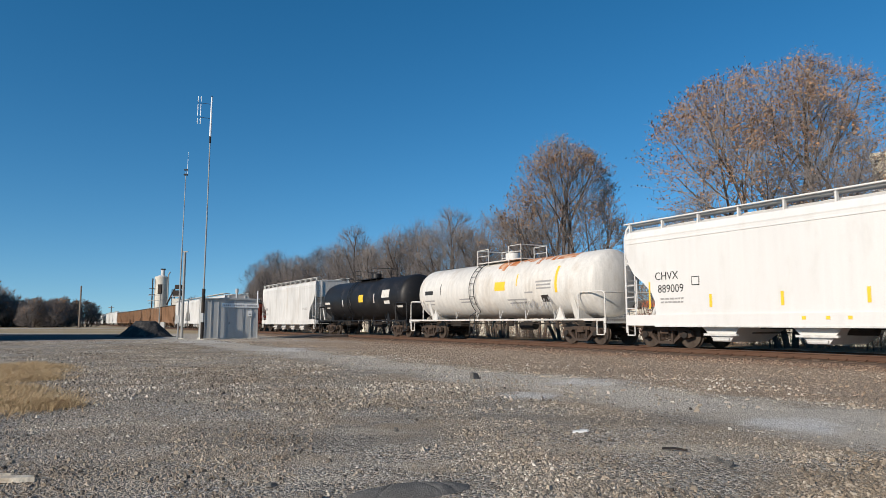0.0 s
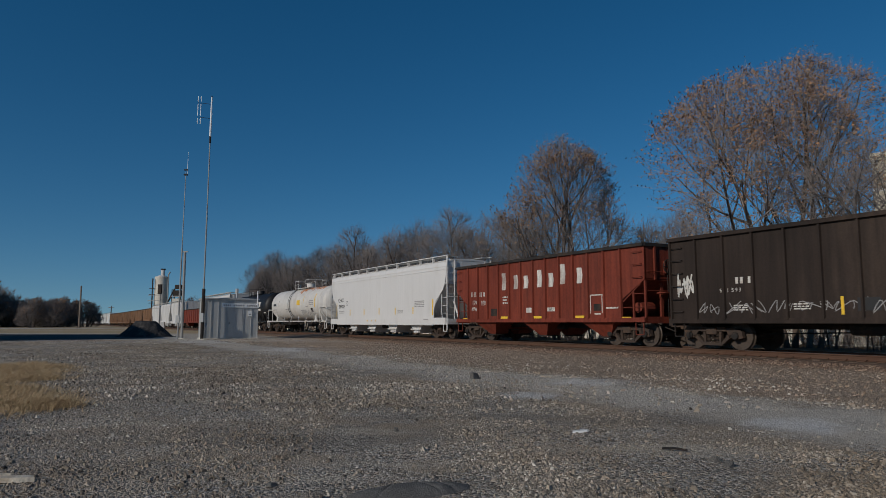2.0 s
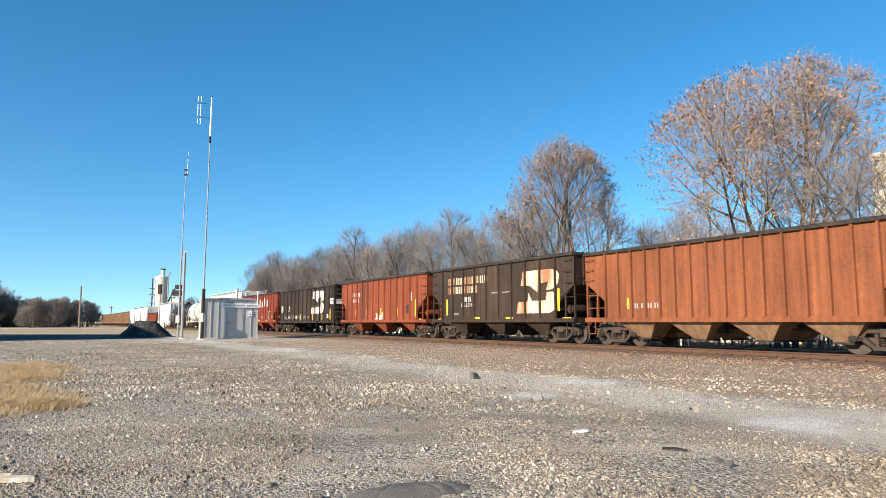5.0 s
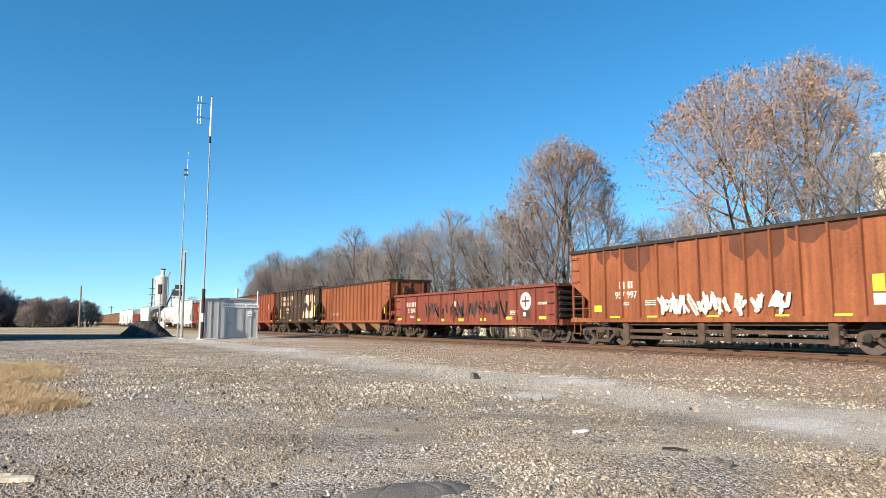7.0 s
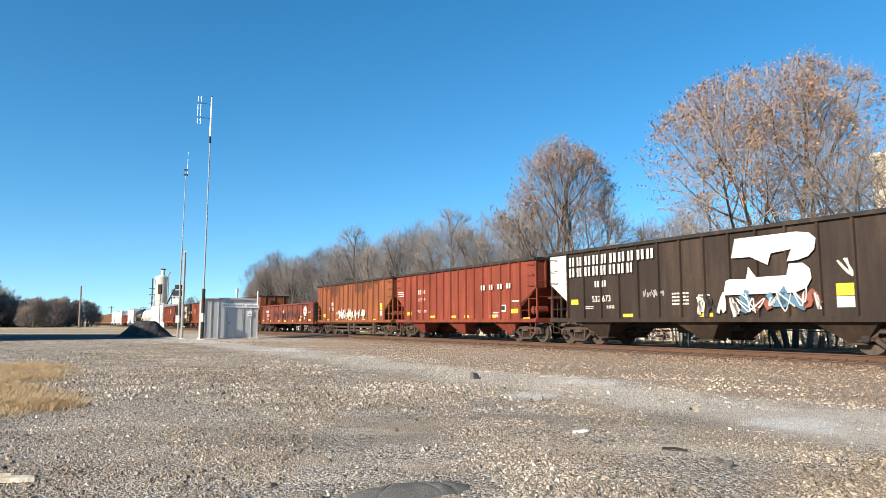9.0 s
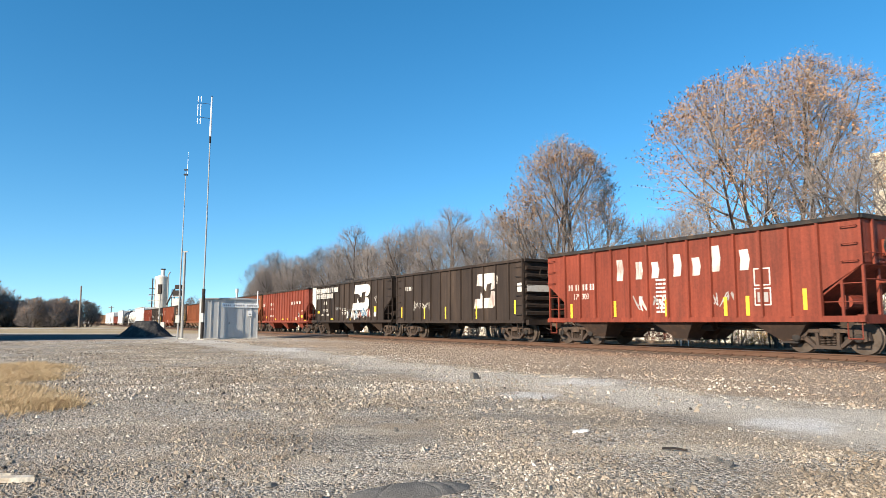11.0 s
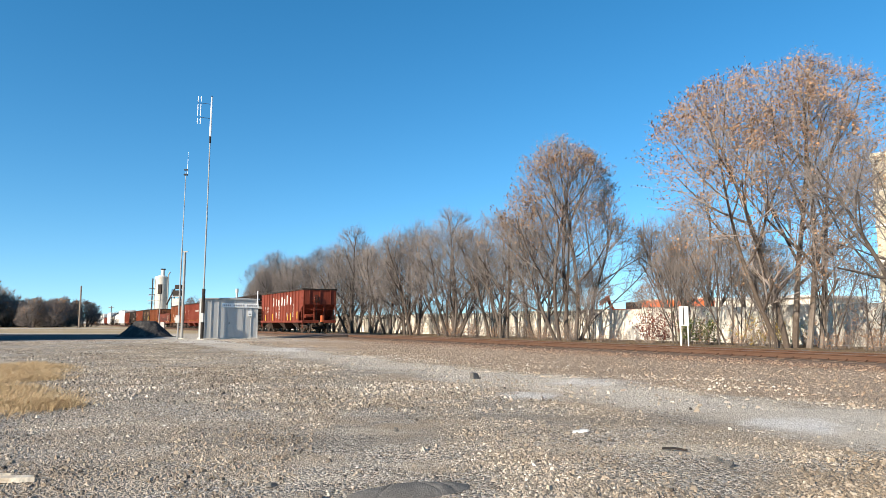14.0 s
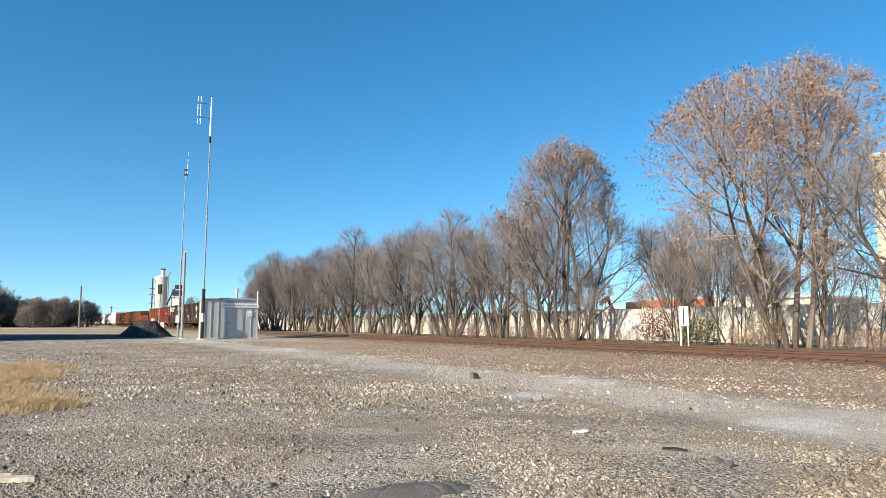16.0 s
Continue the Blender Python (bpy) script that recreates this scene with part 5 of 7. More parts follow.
def under_gear(c, mat=STEEL_DARK):
    """Centre sill, air reservoir, cylinder, rods and levers below a car."""
    h = c.half
    c.add("centre_sill", Shape().box(-h + 0.2, h - 0.2, -0.22, 0.22, 0.68, 0.98), mat)
    if not c.near:
        return
    c.add("air_reservoir", Shape().tube((0.3, 0.65, 0.72), (1.3, 0.65, 0.72), 0.2, n=12), mat)
    c.add("brake_cylinder", Shape().tube((-1.2, 0.6, 0.75), (-0.6, 0.6, 0.75), 0.15, n=12), mat)
    c.add("brake_rod", Shape().pipe([(-h + 1.6, 0.35, 0.55), (-1.2, 0.6, 0.7)], 0.02, 5), mat)
    c.add("brake_rod", Shape().pipe([(h - 1.6, 0.35, 0.5), (1.3, 0.5, 0.6)], 0.02, 5), mat)
    c.add("train_line", Shape().pipe([(-h - 0.35, 0.3, 0.55), (-h + 0.3, 0.45, 0.8), (h - 0.3, 0.45, 0.8), (h + 0.35, 0.3, 0.55)], 0.022, 6), mat)


def end_gear(c, mat, z_top, wheel=True, deep=1.15):
    """End platforms, corner posts, grab irons and, at the tail, the hand-brake."""
    for s in (1, -1):
        x0, x1 = (c.half - deep, c.half - 0.02) if s > 0 else (-c.half + 0.02, -c.half + deep)
        e = c.half * s
        c.add("end_sill", Shape().box(min(e, e - 0.25 * s), max(e, e - 0.25 * s), -1.42, 1.42, 0.86, 1.1), mat)
        for y in (1.40, -1.40):
            c.add("corner_post", Shape().box(min(e, e - 0.07 * s), max(e, e - 0.07 * s), y - 0.035, y + 0.035, 1.05, z_top), mat)
            c.add("brace_post", Shape().box(e - 0.62 * s - 0.035, e - 0.62 * s + 0.035, y - 0.03, y + 0.03, 1.05, 2.15), mat)
        for z in (1.45, 1.95):
            c.add("hand_rail", Shape().pipe([(e - 0.05 * s, 1.40, z), (e - deep * s, 1.40, z)], 0.018, 5), mat)
        c.add("cross_rail", Shape().pipe([(e - 0.03 * s, -1.36, 2.05), (e - 0.03 * s, 1.36, 2.05)], 0.02, 5), mat)
        for y in (0.45, -0.45):
            c.add("end_post", Shape().box(min(e - 0.12 * s, e - 0.2 * s), max(e - 0.12 * s, e - 0.2 * s), y - 0.06, y + 0.06, 1.05, 2.6), mat)
        c.add("sill_step", Shape().pipe([(e - 0.12 * s, 1.45, 1.0), (e - 0.12 * s, 1.45, 0.45), (e - 0.5 * s, 1.45, 0.45), (e - 0.5 * s, 1.45, 1.0)], 0.02, 5), mat)
        c.ladder(0.3 if s > 0 else c.len - 0.3, 1.5, 2.55, z_top - 0.25, mat, 3, 0.42)
    if wheel:
        x = -c.half - 0.14
        ring = Shape()
        pts = [(x, 0.35 + 0.26 * math.cos(a), 2.95 + 0.26 * math.sin(a)) for a in [2 * math.pi * k / 16 for k in range(17)]]
        ring.pipe(pts, 0.022, 6)
        for k in range(5):
            a = 2 * math.pi * k / 5
            ring.tube((x, 0.35, 2.95), (x, 0.35 + 0.26 * math.cos(a), 2.95 + 0.26 * math.sin(a)), 0.014, n=5)
        c.add("hand_brake_wheel", ring, STEEL_DARK, "spoked hand-brake wheel")
        c.add("brake_housing", Shape().box(-c.half - 0.12, -c.half + 0.02, 0.18, 0.52, 2.7, 3.15, 0.05), mat)
        c.add("brake_platform", Shape().box(-c.half - 0.35, -c.half + 0.05, -0.1, 0.8, 1.95, 2.0), mat)
        c.add("brake_chain_rod", Shape().tube((-c.half - 0.08, 0.35, 2.7), (-c.half - 0.08, 0.35, 1.0), 0.018, n=5), STEEL_DARK)
        for y in (1.15, 0.72):
            c.add("end_grab", Shape().pipe([(-c.half, y - 0.2, 2.75), (-c.half - 0.08, y - 0.2, 2.75), (-c.half - 0.08, y + 0.2, 2.75), (-c.half, y + 0.2, 2.75)], 0.016, 5), mat)
        c.add("air_tank", Shape().tube((-c.half + 0.75, 0.35, 1.45), (-c.half + 0.75, 1.05, 1.45), 0.2, n=12), mat)


def open_hopper(head, tail, paint_side, label, ribs=12, chutes=3, top=3.74, chute_mat=None, ends=None, cap=None, name="hopper_car", near=True, plain_ends=False, cut=1.15, sill=1.04, deep_cut=2.45):
    """A ribbed open-top coal hopper with sloping ends."""
    c = Car(name, head, tail, label, near=near)
    h, y = c.half, 1.47
    cut_z = 1.75
    ring = [(-h + cut, sill), (h - cut, sill), (h - cut, cut_z), (h, deep_cut), (h, top), (-h, top), (-h, deep_cut), (-h + cut, cut_z)]
    for s in (1, -1):
        c.add("side_sheet", Shape().prism(ring, s * (y - 0.03), s * y) if s > 0 else Shape().prism(ring, -y, -y + 0.03), paint_side)
        for k in range(ribs + 1):
            x = -h + cut * 1.02 + (2 * h - 2.04 * cut) * k / ribs
            c.add("side_rib", Shape().prism([(x - 0.05, s * y), (x + 0.05, s * y), (x + 0.032, s * (y + 0.085)), (x - 0.032, s * (y + 0.085))], sill, top - 0.05, "z"), paint_side)
        c.add("top_chord", Shape().box(-h - 0.02, h + 0.02, min(s * (y - 0.05), s * (y + 0.1)), max(s * (y - 0.05), s * (y + 0.1)), top - 0.06, top + 0.06), cap or STEEL_DARK)
        c.add("side_sill", Shape().box(-h, h, min(s * (y - 0.1), s * (y + 0.06)), max(s * (y - 0.1), s * (y + 0.06)), sill - 0.14, sill + 0.03), paint_side)
    for s in (1, -1):
        e = s * h
        c.add("end_sheet", Shape().box(min(e, e - 0.04 * s), max(e, e - 0.04 * s), -y + 0.03, y - 0.03, deep_cut - 0.02, top), paint_side)
        c.add("end_chord", Shape().box(min(e - 0.06 * s, e + 0.06 * s), max(e - 0.06 * s, e + 0.06 * s), -y, y, top - 0.06, top + 0.06), cap or STEEL_DARK)
        p = [(e, deep_cut), (e - 2.1 * s, 0.95), (e - 2.1 * s, 1.0), (e, deep_cut + 0.05)]
        c.add("slope_sheet", Shape().prism(p, -y + 0.03, y - 0.03), paint_side)
        for yy in (-0.95, 0.0, 0.95):
            c.add("end_stiffener", Shape().box(min(e, e + 0.06 * s), max(e, e + 0.06 * s), yy - 0.04, yy + 0.04, deep_cut, top - 0.06), paint_side)
    # chutes under the sill
    for k in range(chutes):
        m = h - 2.6 - (2 * h - 5.2) * (k / max(1, chutes - 1))
        for s in (1, -1):
            pts = [(m - 0.95, sill - 0.1), (m + 0.95, sill - 0.1), (m + 0.1, 0.33), (m - 0.35, 0.33)]
            a, b = (0.35, 1.42) if s > 0 else (-1.42, -0.35)
            sh = Shape().add([(x, yy * (0.72 if z < 0.5 and abs(yy) > 1 else 1), z) for yy in (a, b) for x, z in pts],
                             [(0, 1, 2, 3), (7, 6, 5, 4), (0, 4, 5, 1), (1, 5, 6, 2), (2, 6, 7, 3), (3, 7, 4, 0)])
            o = c.add("hopper_chute", sh, chute_mat or paint_side, "tapered discharge chute")
            part("gate", Shape().box(m - 0.42, m + 0.18, a + 0.1 if s > 0 else -1.1, 1.1 if s > 0 else b - 0.1, 0.28, 0.34), STEEL_DARK, o)
    c.add("floor", Shape().box(-h + 2.0, h - 2.0, -y + 0.03, y - 0.03, 0.92, 0.96), paint_side)
    under_gear(c)
    end_gear(c, ends or paint_side, top)
    c.trucks(1.32)
    c.couplers(0.5 if near else 0.6)
    return c


def gondola(head, tail, paint_side, label, ribs, top, name="gondola_car", corrugated=True, sill=0.98, end_mat=None, near=True):
    """A straight-sided gondola with a corrugated end."""
    c = Car(name, head, tail, label, near=near)
    h, y = c.half, 1.5
    for s in (1, -1):
        c.add("side_sheet", Shape().box(-h, h, min(s * y, s * (y - 0.03)), max(s * y, s * (y - 0.03)), sill, top), paint_side)
        for k in range(ribs + 1):
            x = -h + 0.06 + (2 * h - 0.12) * k / ribs
            c.add("side_rib", Shape().prism([(x - 0.045, s * y), (x + 0.045, s * y), (x + 0.03, s * (y + 0.075)), (x - 0.03, s * (y + 0.075))], sill, top - 0.04, "z"), paint_side)
        c.add("top_chord", Shape().box(-h - 0.02, h + 0.02, min(s * (y - 0.06), s * (y + 0.1)), max(s * (y - 0.06), s * (y + 0.1)), top - 0.06, top + 0.06), paint_side)
        c.add("side_sill", Shape().box(-h, h, min(s * (y - 0.1), s * (y + 0.05)), max(s * (y - 0.1), s * (y + 0.05)), sill - 0.12, sill + 0.04), paint_side)
    for s in (1, -1):
        e = s * h
        rows = 7 if top > 3 else 5
        c.add("end_sheet", Shape().box(min(e, e - 0.03 * s), max(e, e - 0.03 * s), -y, y, sill, top), end_mat or paint_side)
        for k in range(rows):
            z = sill + 0.15 + (top - sill - 0.35) * (k + 0.5) / rows
            d = (top - sill - 0.35) / rows * 0.32
            ring = [(e, z - d), (e + 0.09 * s, z - d * 0.55), (e + 0.09 * s, z + d * 0.55), (e, z + d)]
            c.add("end_corrugation", Shape().prism(ring, -y + 0.08, y - 0.08), end_mat or paint_side)
        c.add("end_chord", Shape().box(min(e - 0.04 * s, e + 0.11 * s), max(e - 0.04 * s, e + 0.11 * s), -y, y, top - 0.06, top + 0.06), paint_side)
        c.add("end_sill", Shape().box(min(e, e + 0.2 * s), max(e, e + 0.2 * s), -1.4, 1.4, 0.78, 1.02), paint_side)
        c.add("end_post", Shape().box(min(e, e + 0.14 * s), max(e, e + 0.14 * s), -0.08, 0.08, 1.0, top - 0.06), paint_side)
        c.ladder(0.35 if s > 0 else c.len - 0.35, y, 1.25, top - 0.3, STEEL_DARK, 6 if top > 3 else 3, 0.42)
        c.ladder(0.0 if s > 0 else c.len, 1.15, 1.25, top - 0.3, STEEL_DARK, 6 if top > 3 else 3, 0.42, "y")
        c.add("sill_step", Shape().pipe([(e - 0.15 * s, 1.5, 0.95), (e - 0.15 * s, 1.5, 0.42), (e - 0.55 * s, 1.5, 0.42), (e - 0.55 * s, 1.5, 0.95)], 0.02, 5), STEEL_DARK)
    c.add("floor", Shape().box(-h, h, -y + 0.03, y - 0.03, sill, sill + 0.06), STEEL_DARK)
    c.add("brake_wheel", Shape().pipe([(-h - 0.2, 0.5 + 0.24 * math.cos(a), top - 0.6 + 0.24 * math.sin(a)) for a in [2 * math.pi * k / 14 for k in range(15)]], 0.02, 5), STEEL_DARK)
    under_gear(c)
    c.trucks(1.3)
    c.couplers(0.6)
    return c


def covered_hopper(head, tail, paint_side, label, bays=4, near=True, name="covered_hopper_car", half_w=1.5):
    """A smooth-sided covered hopper: rounded roof, running boards, ladders and end slopes."""
    c = Car(name, head, tail, label, near=near)
    h, y, sill = c.half, half_w, 0.88
    cut = 1.5
    # the side swells slightly; ends are cut in a curve
    tail_curve = [(h - cut, 1.2), (h - cut + 0.03, 1.65), (h - cut + 0.25, 2.1), (h - 0.5, 2.65), (h - 0.25, 3.05), (h - 0.12, 3.5)]
    ring = [(-h + cut, sill), (h - cut, sill)] + tail_curve + [(h - 0.1, 3.95), (-h + 0.1, 3.95)] + [(-x, z) for x, z in reversed(tail_curve)]
    for s in (1, -1):
        a, b = sorted((s * (y - 0.03), s * y))
        c.add("side_sheet", Shape().prism(ring, a, b), paint_side)
        eave = [(s * y, 3.93), (s * (y + 0.012), 3.98), (s * (y - 0.10), 4.22), (s * (y - 0.45), 4.36), (s * (y - 0.45), 4.30), (s * (y - 0.13), 4.17)]
        c.add("roof_eave", Shape().prism(eave, -h + 0.1, h - 0.1, "x"), paint_side)
        c.add("seam", Shape().box(-h + 0.12, h - 0.12, min(s * y, s * (y + 0.02)), max(s * y, s * (y + 0.02)), 3.78, 3.82), paint_side)
        c.add("side_sill", Shape().box(-h + 0.1, h - 0.1, min(s * (y - 0.12), s * (y + 0.05)), max(s * (y - 0.12), s * (y + 0.05)), sill - 0.1, sill + 0.28), paint_side)
        c.add("sill_lip", Shape().box(-h + cut, h - cut, min(s * (y - 0.1), s * (y + 0.07)), max(s * (y - 0.1), s * (y + 0.07)), sill - 0.14, sill - 0.09), WHITE_DIRTY)
    c.add("roof", Shape().prism([(-y + 0.44, 4.30), (y - 0.44, 4.30), (y - 0.44, 4.36), (0, 4.42), (-y + 0.44, 4.36)], -h + 0.1, h - 0.1, "x"), paint_side)
    n = 11
    for s in (1, -1):
        for k in range(n + 1 if near else 0):
            x = -h + 0.25 + (2 * h - 0.5) * k / n
            c.add("running_board_post", Shape().prism([(s * (y - 0.22), 4.2), (s * (y - 0.1), 4.2), (s * (y - 0.1), 4.55), (s * (y - 0.22), 4.55)], x - 0.028, x + 0.028, "x"), paint_side)
        c.add("running_board_edge", Shape().box(-h, h, min(s * (y - 0.16), s * (y - 0.06)), max(s * (y - 0.16), s * (y - 0.06)), 4.545, 4.585), paint_side)
        c.add("running_board", Shape().box(-h + 0.05, h - 0.05, min(s * (y - 0.7), s * (y - 0.17)), max(s * (y - 0.7), s * (y - 0.17)), 4.5, 4.54), GALV, "galvanised grating walkway")
    for s in (1, -1):
        e = s * h
        c.add("end_sheet", Shape().box(min(e - 0.12 * s, e - 0.16 * s), max(e - 0.12 * s, e - 0.16 * s), -y + 0.03, y - 0.03, 3.0, 4.3), paint_side)
        c.add("slope_sheet", Shape().prism([(e - 0.14 * s, 3.1), (e - 2.3 * s, 0.95), (e - 2.3 * s, 1.0), (e - 0.14 * s, 3.16)], -y + 0.03, y - 0.03), paint_side)
        c.add("end_platform", Shape().box(min(e, e - 1.5 * s), max(e, e - 1.5 * s), -1.4, 1.4, 0.84, 0.9), paint_side)
        c.add("end_beam", Shape().box(min(e, e - 0.16 * s), max(e, e - 0.16 * s), -1.45, 1.45, 0.8, 1.1), paint_side)
        for yy in (y - 0.04, -y + 0.04):
            pts = [(e - 0.06 * s, yy, 0.5), (e - 0.06 * s, yy, 4.05), (e - 0.12 * s, yy * 0.97, 4.35), (e - 0.2 * s, yy * 0.9, 4.56)]
            c.add("ladder_stile", Shape().pipe(pts, 0.038, 6), paint_side)
            c.add("ladder_stile", Shape().pipe([(e - 0.06 * s, yy * 0.68, 1.0), (e - 0.06 * s, yy * 0.68, 4.3)], 0.03, 6), paint_side)
            for k in range(8 if near else 0):
                z = 1.3 + 0.38 * k
                c.add("rung", Shape().pipe([(e - 0.06 * s, yy, z), (e - 0.06 * s, yy * 0.68, z)], 0.018, 5), paint_side)
            for k in range(3 if near else 0):
                c.add("side_rung", Shape().pipe([(e - 0.06 * s, yy * 1.02, 1.4 + 0.42 * k), (e - 0.5 * s, yy * 1.02, 1.4 + 0.42 * k)], 0.018, 5), paint_side)
            c.add("side_stile", Shape().pipe([(e - 0.5 * s, yy * 1.02, 1.0), (e - 0.62 * s, yy * 1.02, 1.5), (e - 0.62 * s, yy * 1.02, 2.45)], 0.022, 5), paint_side)
            c.add("sill_step", Shape().pipe([(e - 0.1 * s, yy, 0.85), (e - 0.1 * s, yy, 0.42), (e - 0.45 * s, yy, 0.42), (e - 0.45 * s, yy, 0.85)], 0.024, 5), paint_side)
            c.add("corner_gusset", Shape().prism([(e - 0.15 * s, 1.1), (e - 0.75 * s, 1.1), (e - 0.75 * s, 1.0), (e - 0.15 * s, 1.0)], yy - 0.03, yy + 0.03), paint_side)
        for yy in (0.5, -0.5):
            c.add("end_strut", Shape().pipe([(e - 0.3 * s, yy, 0.9), (e - 1.0 * s, yy, 2.2)], 0.06, 6), paint_side)
        c.add("end_rail", Shape().pipe([(e - 0.05 * s, -1.4, 2.3), (e - 0.05 * s, 1.4, 2.3)], 0.022, 5), paint_side)
    # outlets under the bays
    for k in range(bays):
        m = h - 4.0 - (2 * h - 8.0) * (k / (bays - 1))
        sh = Shape()
        a, b = 0.75, 0.28
        sh.add([(m - a, -1.2, sill - 0.1), (m + a, -1.2, sill - 0.1), (m + a, 1.3, sill - 0.1), (m - a, 1.3, sill - 0.1), (m - b, -0.7, 0.27), (m + b, -0.7, 0.27), (m + b, 1.2, 0.27), (m - b, 1.2, 0.27)],
               [(0, 1, 2, 3), (7, 6, 5, 4), (0, 4, 5, 1), (1, 5, 6, 2), (2, 6, 7, 3), (3, 7, 4, 0)])
        o = c.add("outlet", sh, paint_side, "tapered bottom outlet")
        part("gate_frame", Shape().box(m - 0.62, m + 0.62, 1.24, 1.34, 0.46, 0.53), WHITE_DIRTY, o)
        part("gate_shaft", Shape().tube((m - 0.3, 1.25, 0.33), (m + 0.3, 1.25, 0.33), 0.06, n=8), WHITE_DIRTY, o)
    for k in range(6):
        x = -h + 2 + (2 * h - 4) * k / 5
        c.add("roof_hatch", Shape().box(x - 0.45, x + 0.45, -0.35, 0.35, 4.36, 4.5, 0.08), paint_side)
    under_gear(c)
    c.trucks(1.5)
    c.couplers(0.55)
    return c


def tank_car(head, tail, t0, t1, paint_side, label, near=True, trucks=1.9, white_frame=True):
    """A tank car: domed shell on a stub frame with end platforms, ladder and a railed dome."""
    c = Car("tank_car", head, tail, label, near=near)
    R, cz = 1.42, 2.52
    a, b = c.half - (head - t0), -c.half + (t1 - tail)
    prof = []
    for k in range(8):
        w = math.pi / 2 * k / 7
        prof.append((max(0.02, R * math.sin(w)), a - 0.62 * (1 - math.cos(w))))
    body = [(r, x) for r, x in reversed(prof)]
    body = [(r, x) for r, x in prof] + [(r, b + (a - x)) for r, x in reversed(prof)]
    c.add("tank_shell", Shape().lathe(body, "x", 56, (0, 0, cz)), paint_side, smooth=True)
    fm = paint_side
    n = 5
    for k in range(n):
        x = b + 0.9 + (a - b - 1.8) * k / (n - 1)
        c.add("weld_band", Shape().lathe([(R, x - 0.03), (R + 0.006, x - 0.02), (R + 0.006, x + 0.02), (R, x + 0.03)], "x", 56, (0, 0, cz)), paint_side, smooth=True)
    for s in (1, -1):
        e = s * c.half
        c.add("stub_sill", Shape().box(min(e, e - 4.0 * s), max(e, e - 4.0 * s), -0.3, 0.3, 0.68, 1.02), STEEL_DARK)
        c.add("saddle", Shape().prism([(-1.0, 1.0), (1.0, 1.0), (1.36, 2.1), (1.2, 2.0), (0.6, 1.25), (-0.6, 1.25), (-1.2, 2.0), (-1.36, 2.1)], e - (trucks + 0.25) * s - 0.15, e - (trucks + 0.25) * s + 0.15, "x"), fm)
        c.add("end_platform", Shape().box(min(e, e - 1.3 * s), max(e, e - 1.3 * s), -1.45, 1.45, 0.96, 1.04), fm)
        c.add("end_beam", Shape().box(min(e, e - 0.12 * s), max(e, e - 0.12 * s), -1.48, 1.48, 0.86, 1.08), fm)
        for y in (1.42, -1.42):
            c.add("end_railing", Shape().pipe([(e - 0.08 * s, y, 0.5), (e - 0.08 * s, y, 2.0), (e - 0.2 * s, y, 2.12), (e - 1.5 * s, y, 2.12), (e - 1.62 * s, y, 2.0), (e - 1.62 * s, y, 1.0)], 0.03, 6), fm)
            c.add("sill_step", Shape().pipe([(e - 0.15 * s, y, 0.95), (e - 0.15 * s, y, 0.42), (e - 0.55 * s, y, 0.42), (e - 0.55 * s, y, 0.95)], 0.025, 5), fm)
        c.add("cross_railing", Shape().pipe([(e - 0.08 * s, -1.42, 2.08), (e - 0.08 * s, 1.42, 2.08)], 0.03, 6), fm)
        c.add("side_bracket", Shape().prism([(e - 3.2 * s, 1.0), (e - 2.6 * s, 1.0), (e - 2.9 * s, 1.6)], 1.25, 1.33), fm)
    for y in (1.38, -1.38):
        c.add("side_rail", Shape().box(-c.half + 0.2, c.half - 0.2, y - 0.05, y + 0.05, 0.98, 1.05), fm)
        for k in range(6):
            x = -c.half + 3.2 + (2 * c.half - 6.4) * k / 5
            c.add("hanger", Shape().pipe([(x - 0.14, y * 0.94, 1.45), (x, y, 1.05), (x + 0.14, y * 0.94, 1.45)][0:2], 0.016, 4), fm)
            c.add("hanger", Shape().pipe([(x + 0.14, y * 0.94, 1.45), (x, y, 1.05)], 0.016, 4), fm)
    m = (a + b) / 2
    c.add("dome", Shape().lathe([(0.36, 3.88), (0.36, 4.32), (0.34, 4.36), (0.02, 4.38)], "z", 20, (m - 0.15, 0, 0)), fm, smooth=True)
    c.add("platform", Shape().box(m - 1.9, m + 1.9, -0.75, 0.75, 3.93, 3.97), fm)
    for y in (0.78, -0.78):
        for x in (m - 1.9, m - 0.9, m + 0.9, m + 1.9):
            c.add("rail_post", Shape().tube((x, y, 3.7), (x, y, 4.62), 0.022, n=6), fm)
        for x0, x1 in ((m + 0.9, m + 1.9), (m - 1.9, m - 0.9)):
            for z in (4.3, 4.62):
                c.add("top_rail", Shape().pipe([(x0, y, z), (x1, y, z)], 0.02, 6), fm)
    for x in (m - 1.9, m + 1.9):
        c.add("top_rail", Shape().pipe([(x, -0.78, 4.62), (x, 0.78, 4.62)], 0.02, 6), fm)
    # side ladder follows the shell
    for dx in (-0.22, 0.22):
        pts = []
        for k in range(15):
            w = radians(72 - 8.4 * k)
            pts.append((m + 1.4 + dx, (R + 0.1) * math.cos(w), cz + (R + 0.1) * math.sin(w)))
        pts += [(m + 1.4 + dx, 1.46, 1.2), (m + 1.4 + dx, 1.46, 0.35)]
        c.add("ladder_stile", Shape().pipe(pts, 0.02, 5), INK if fm is TANK_WHITE else fm)
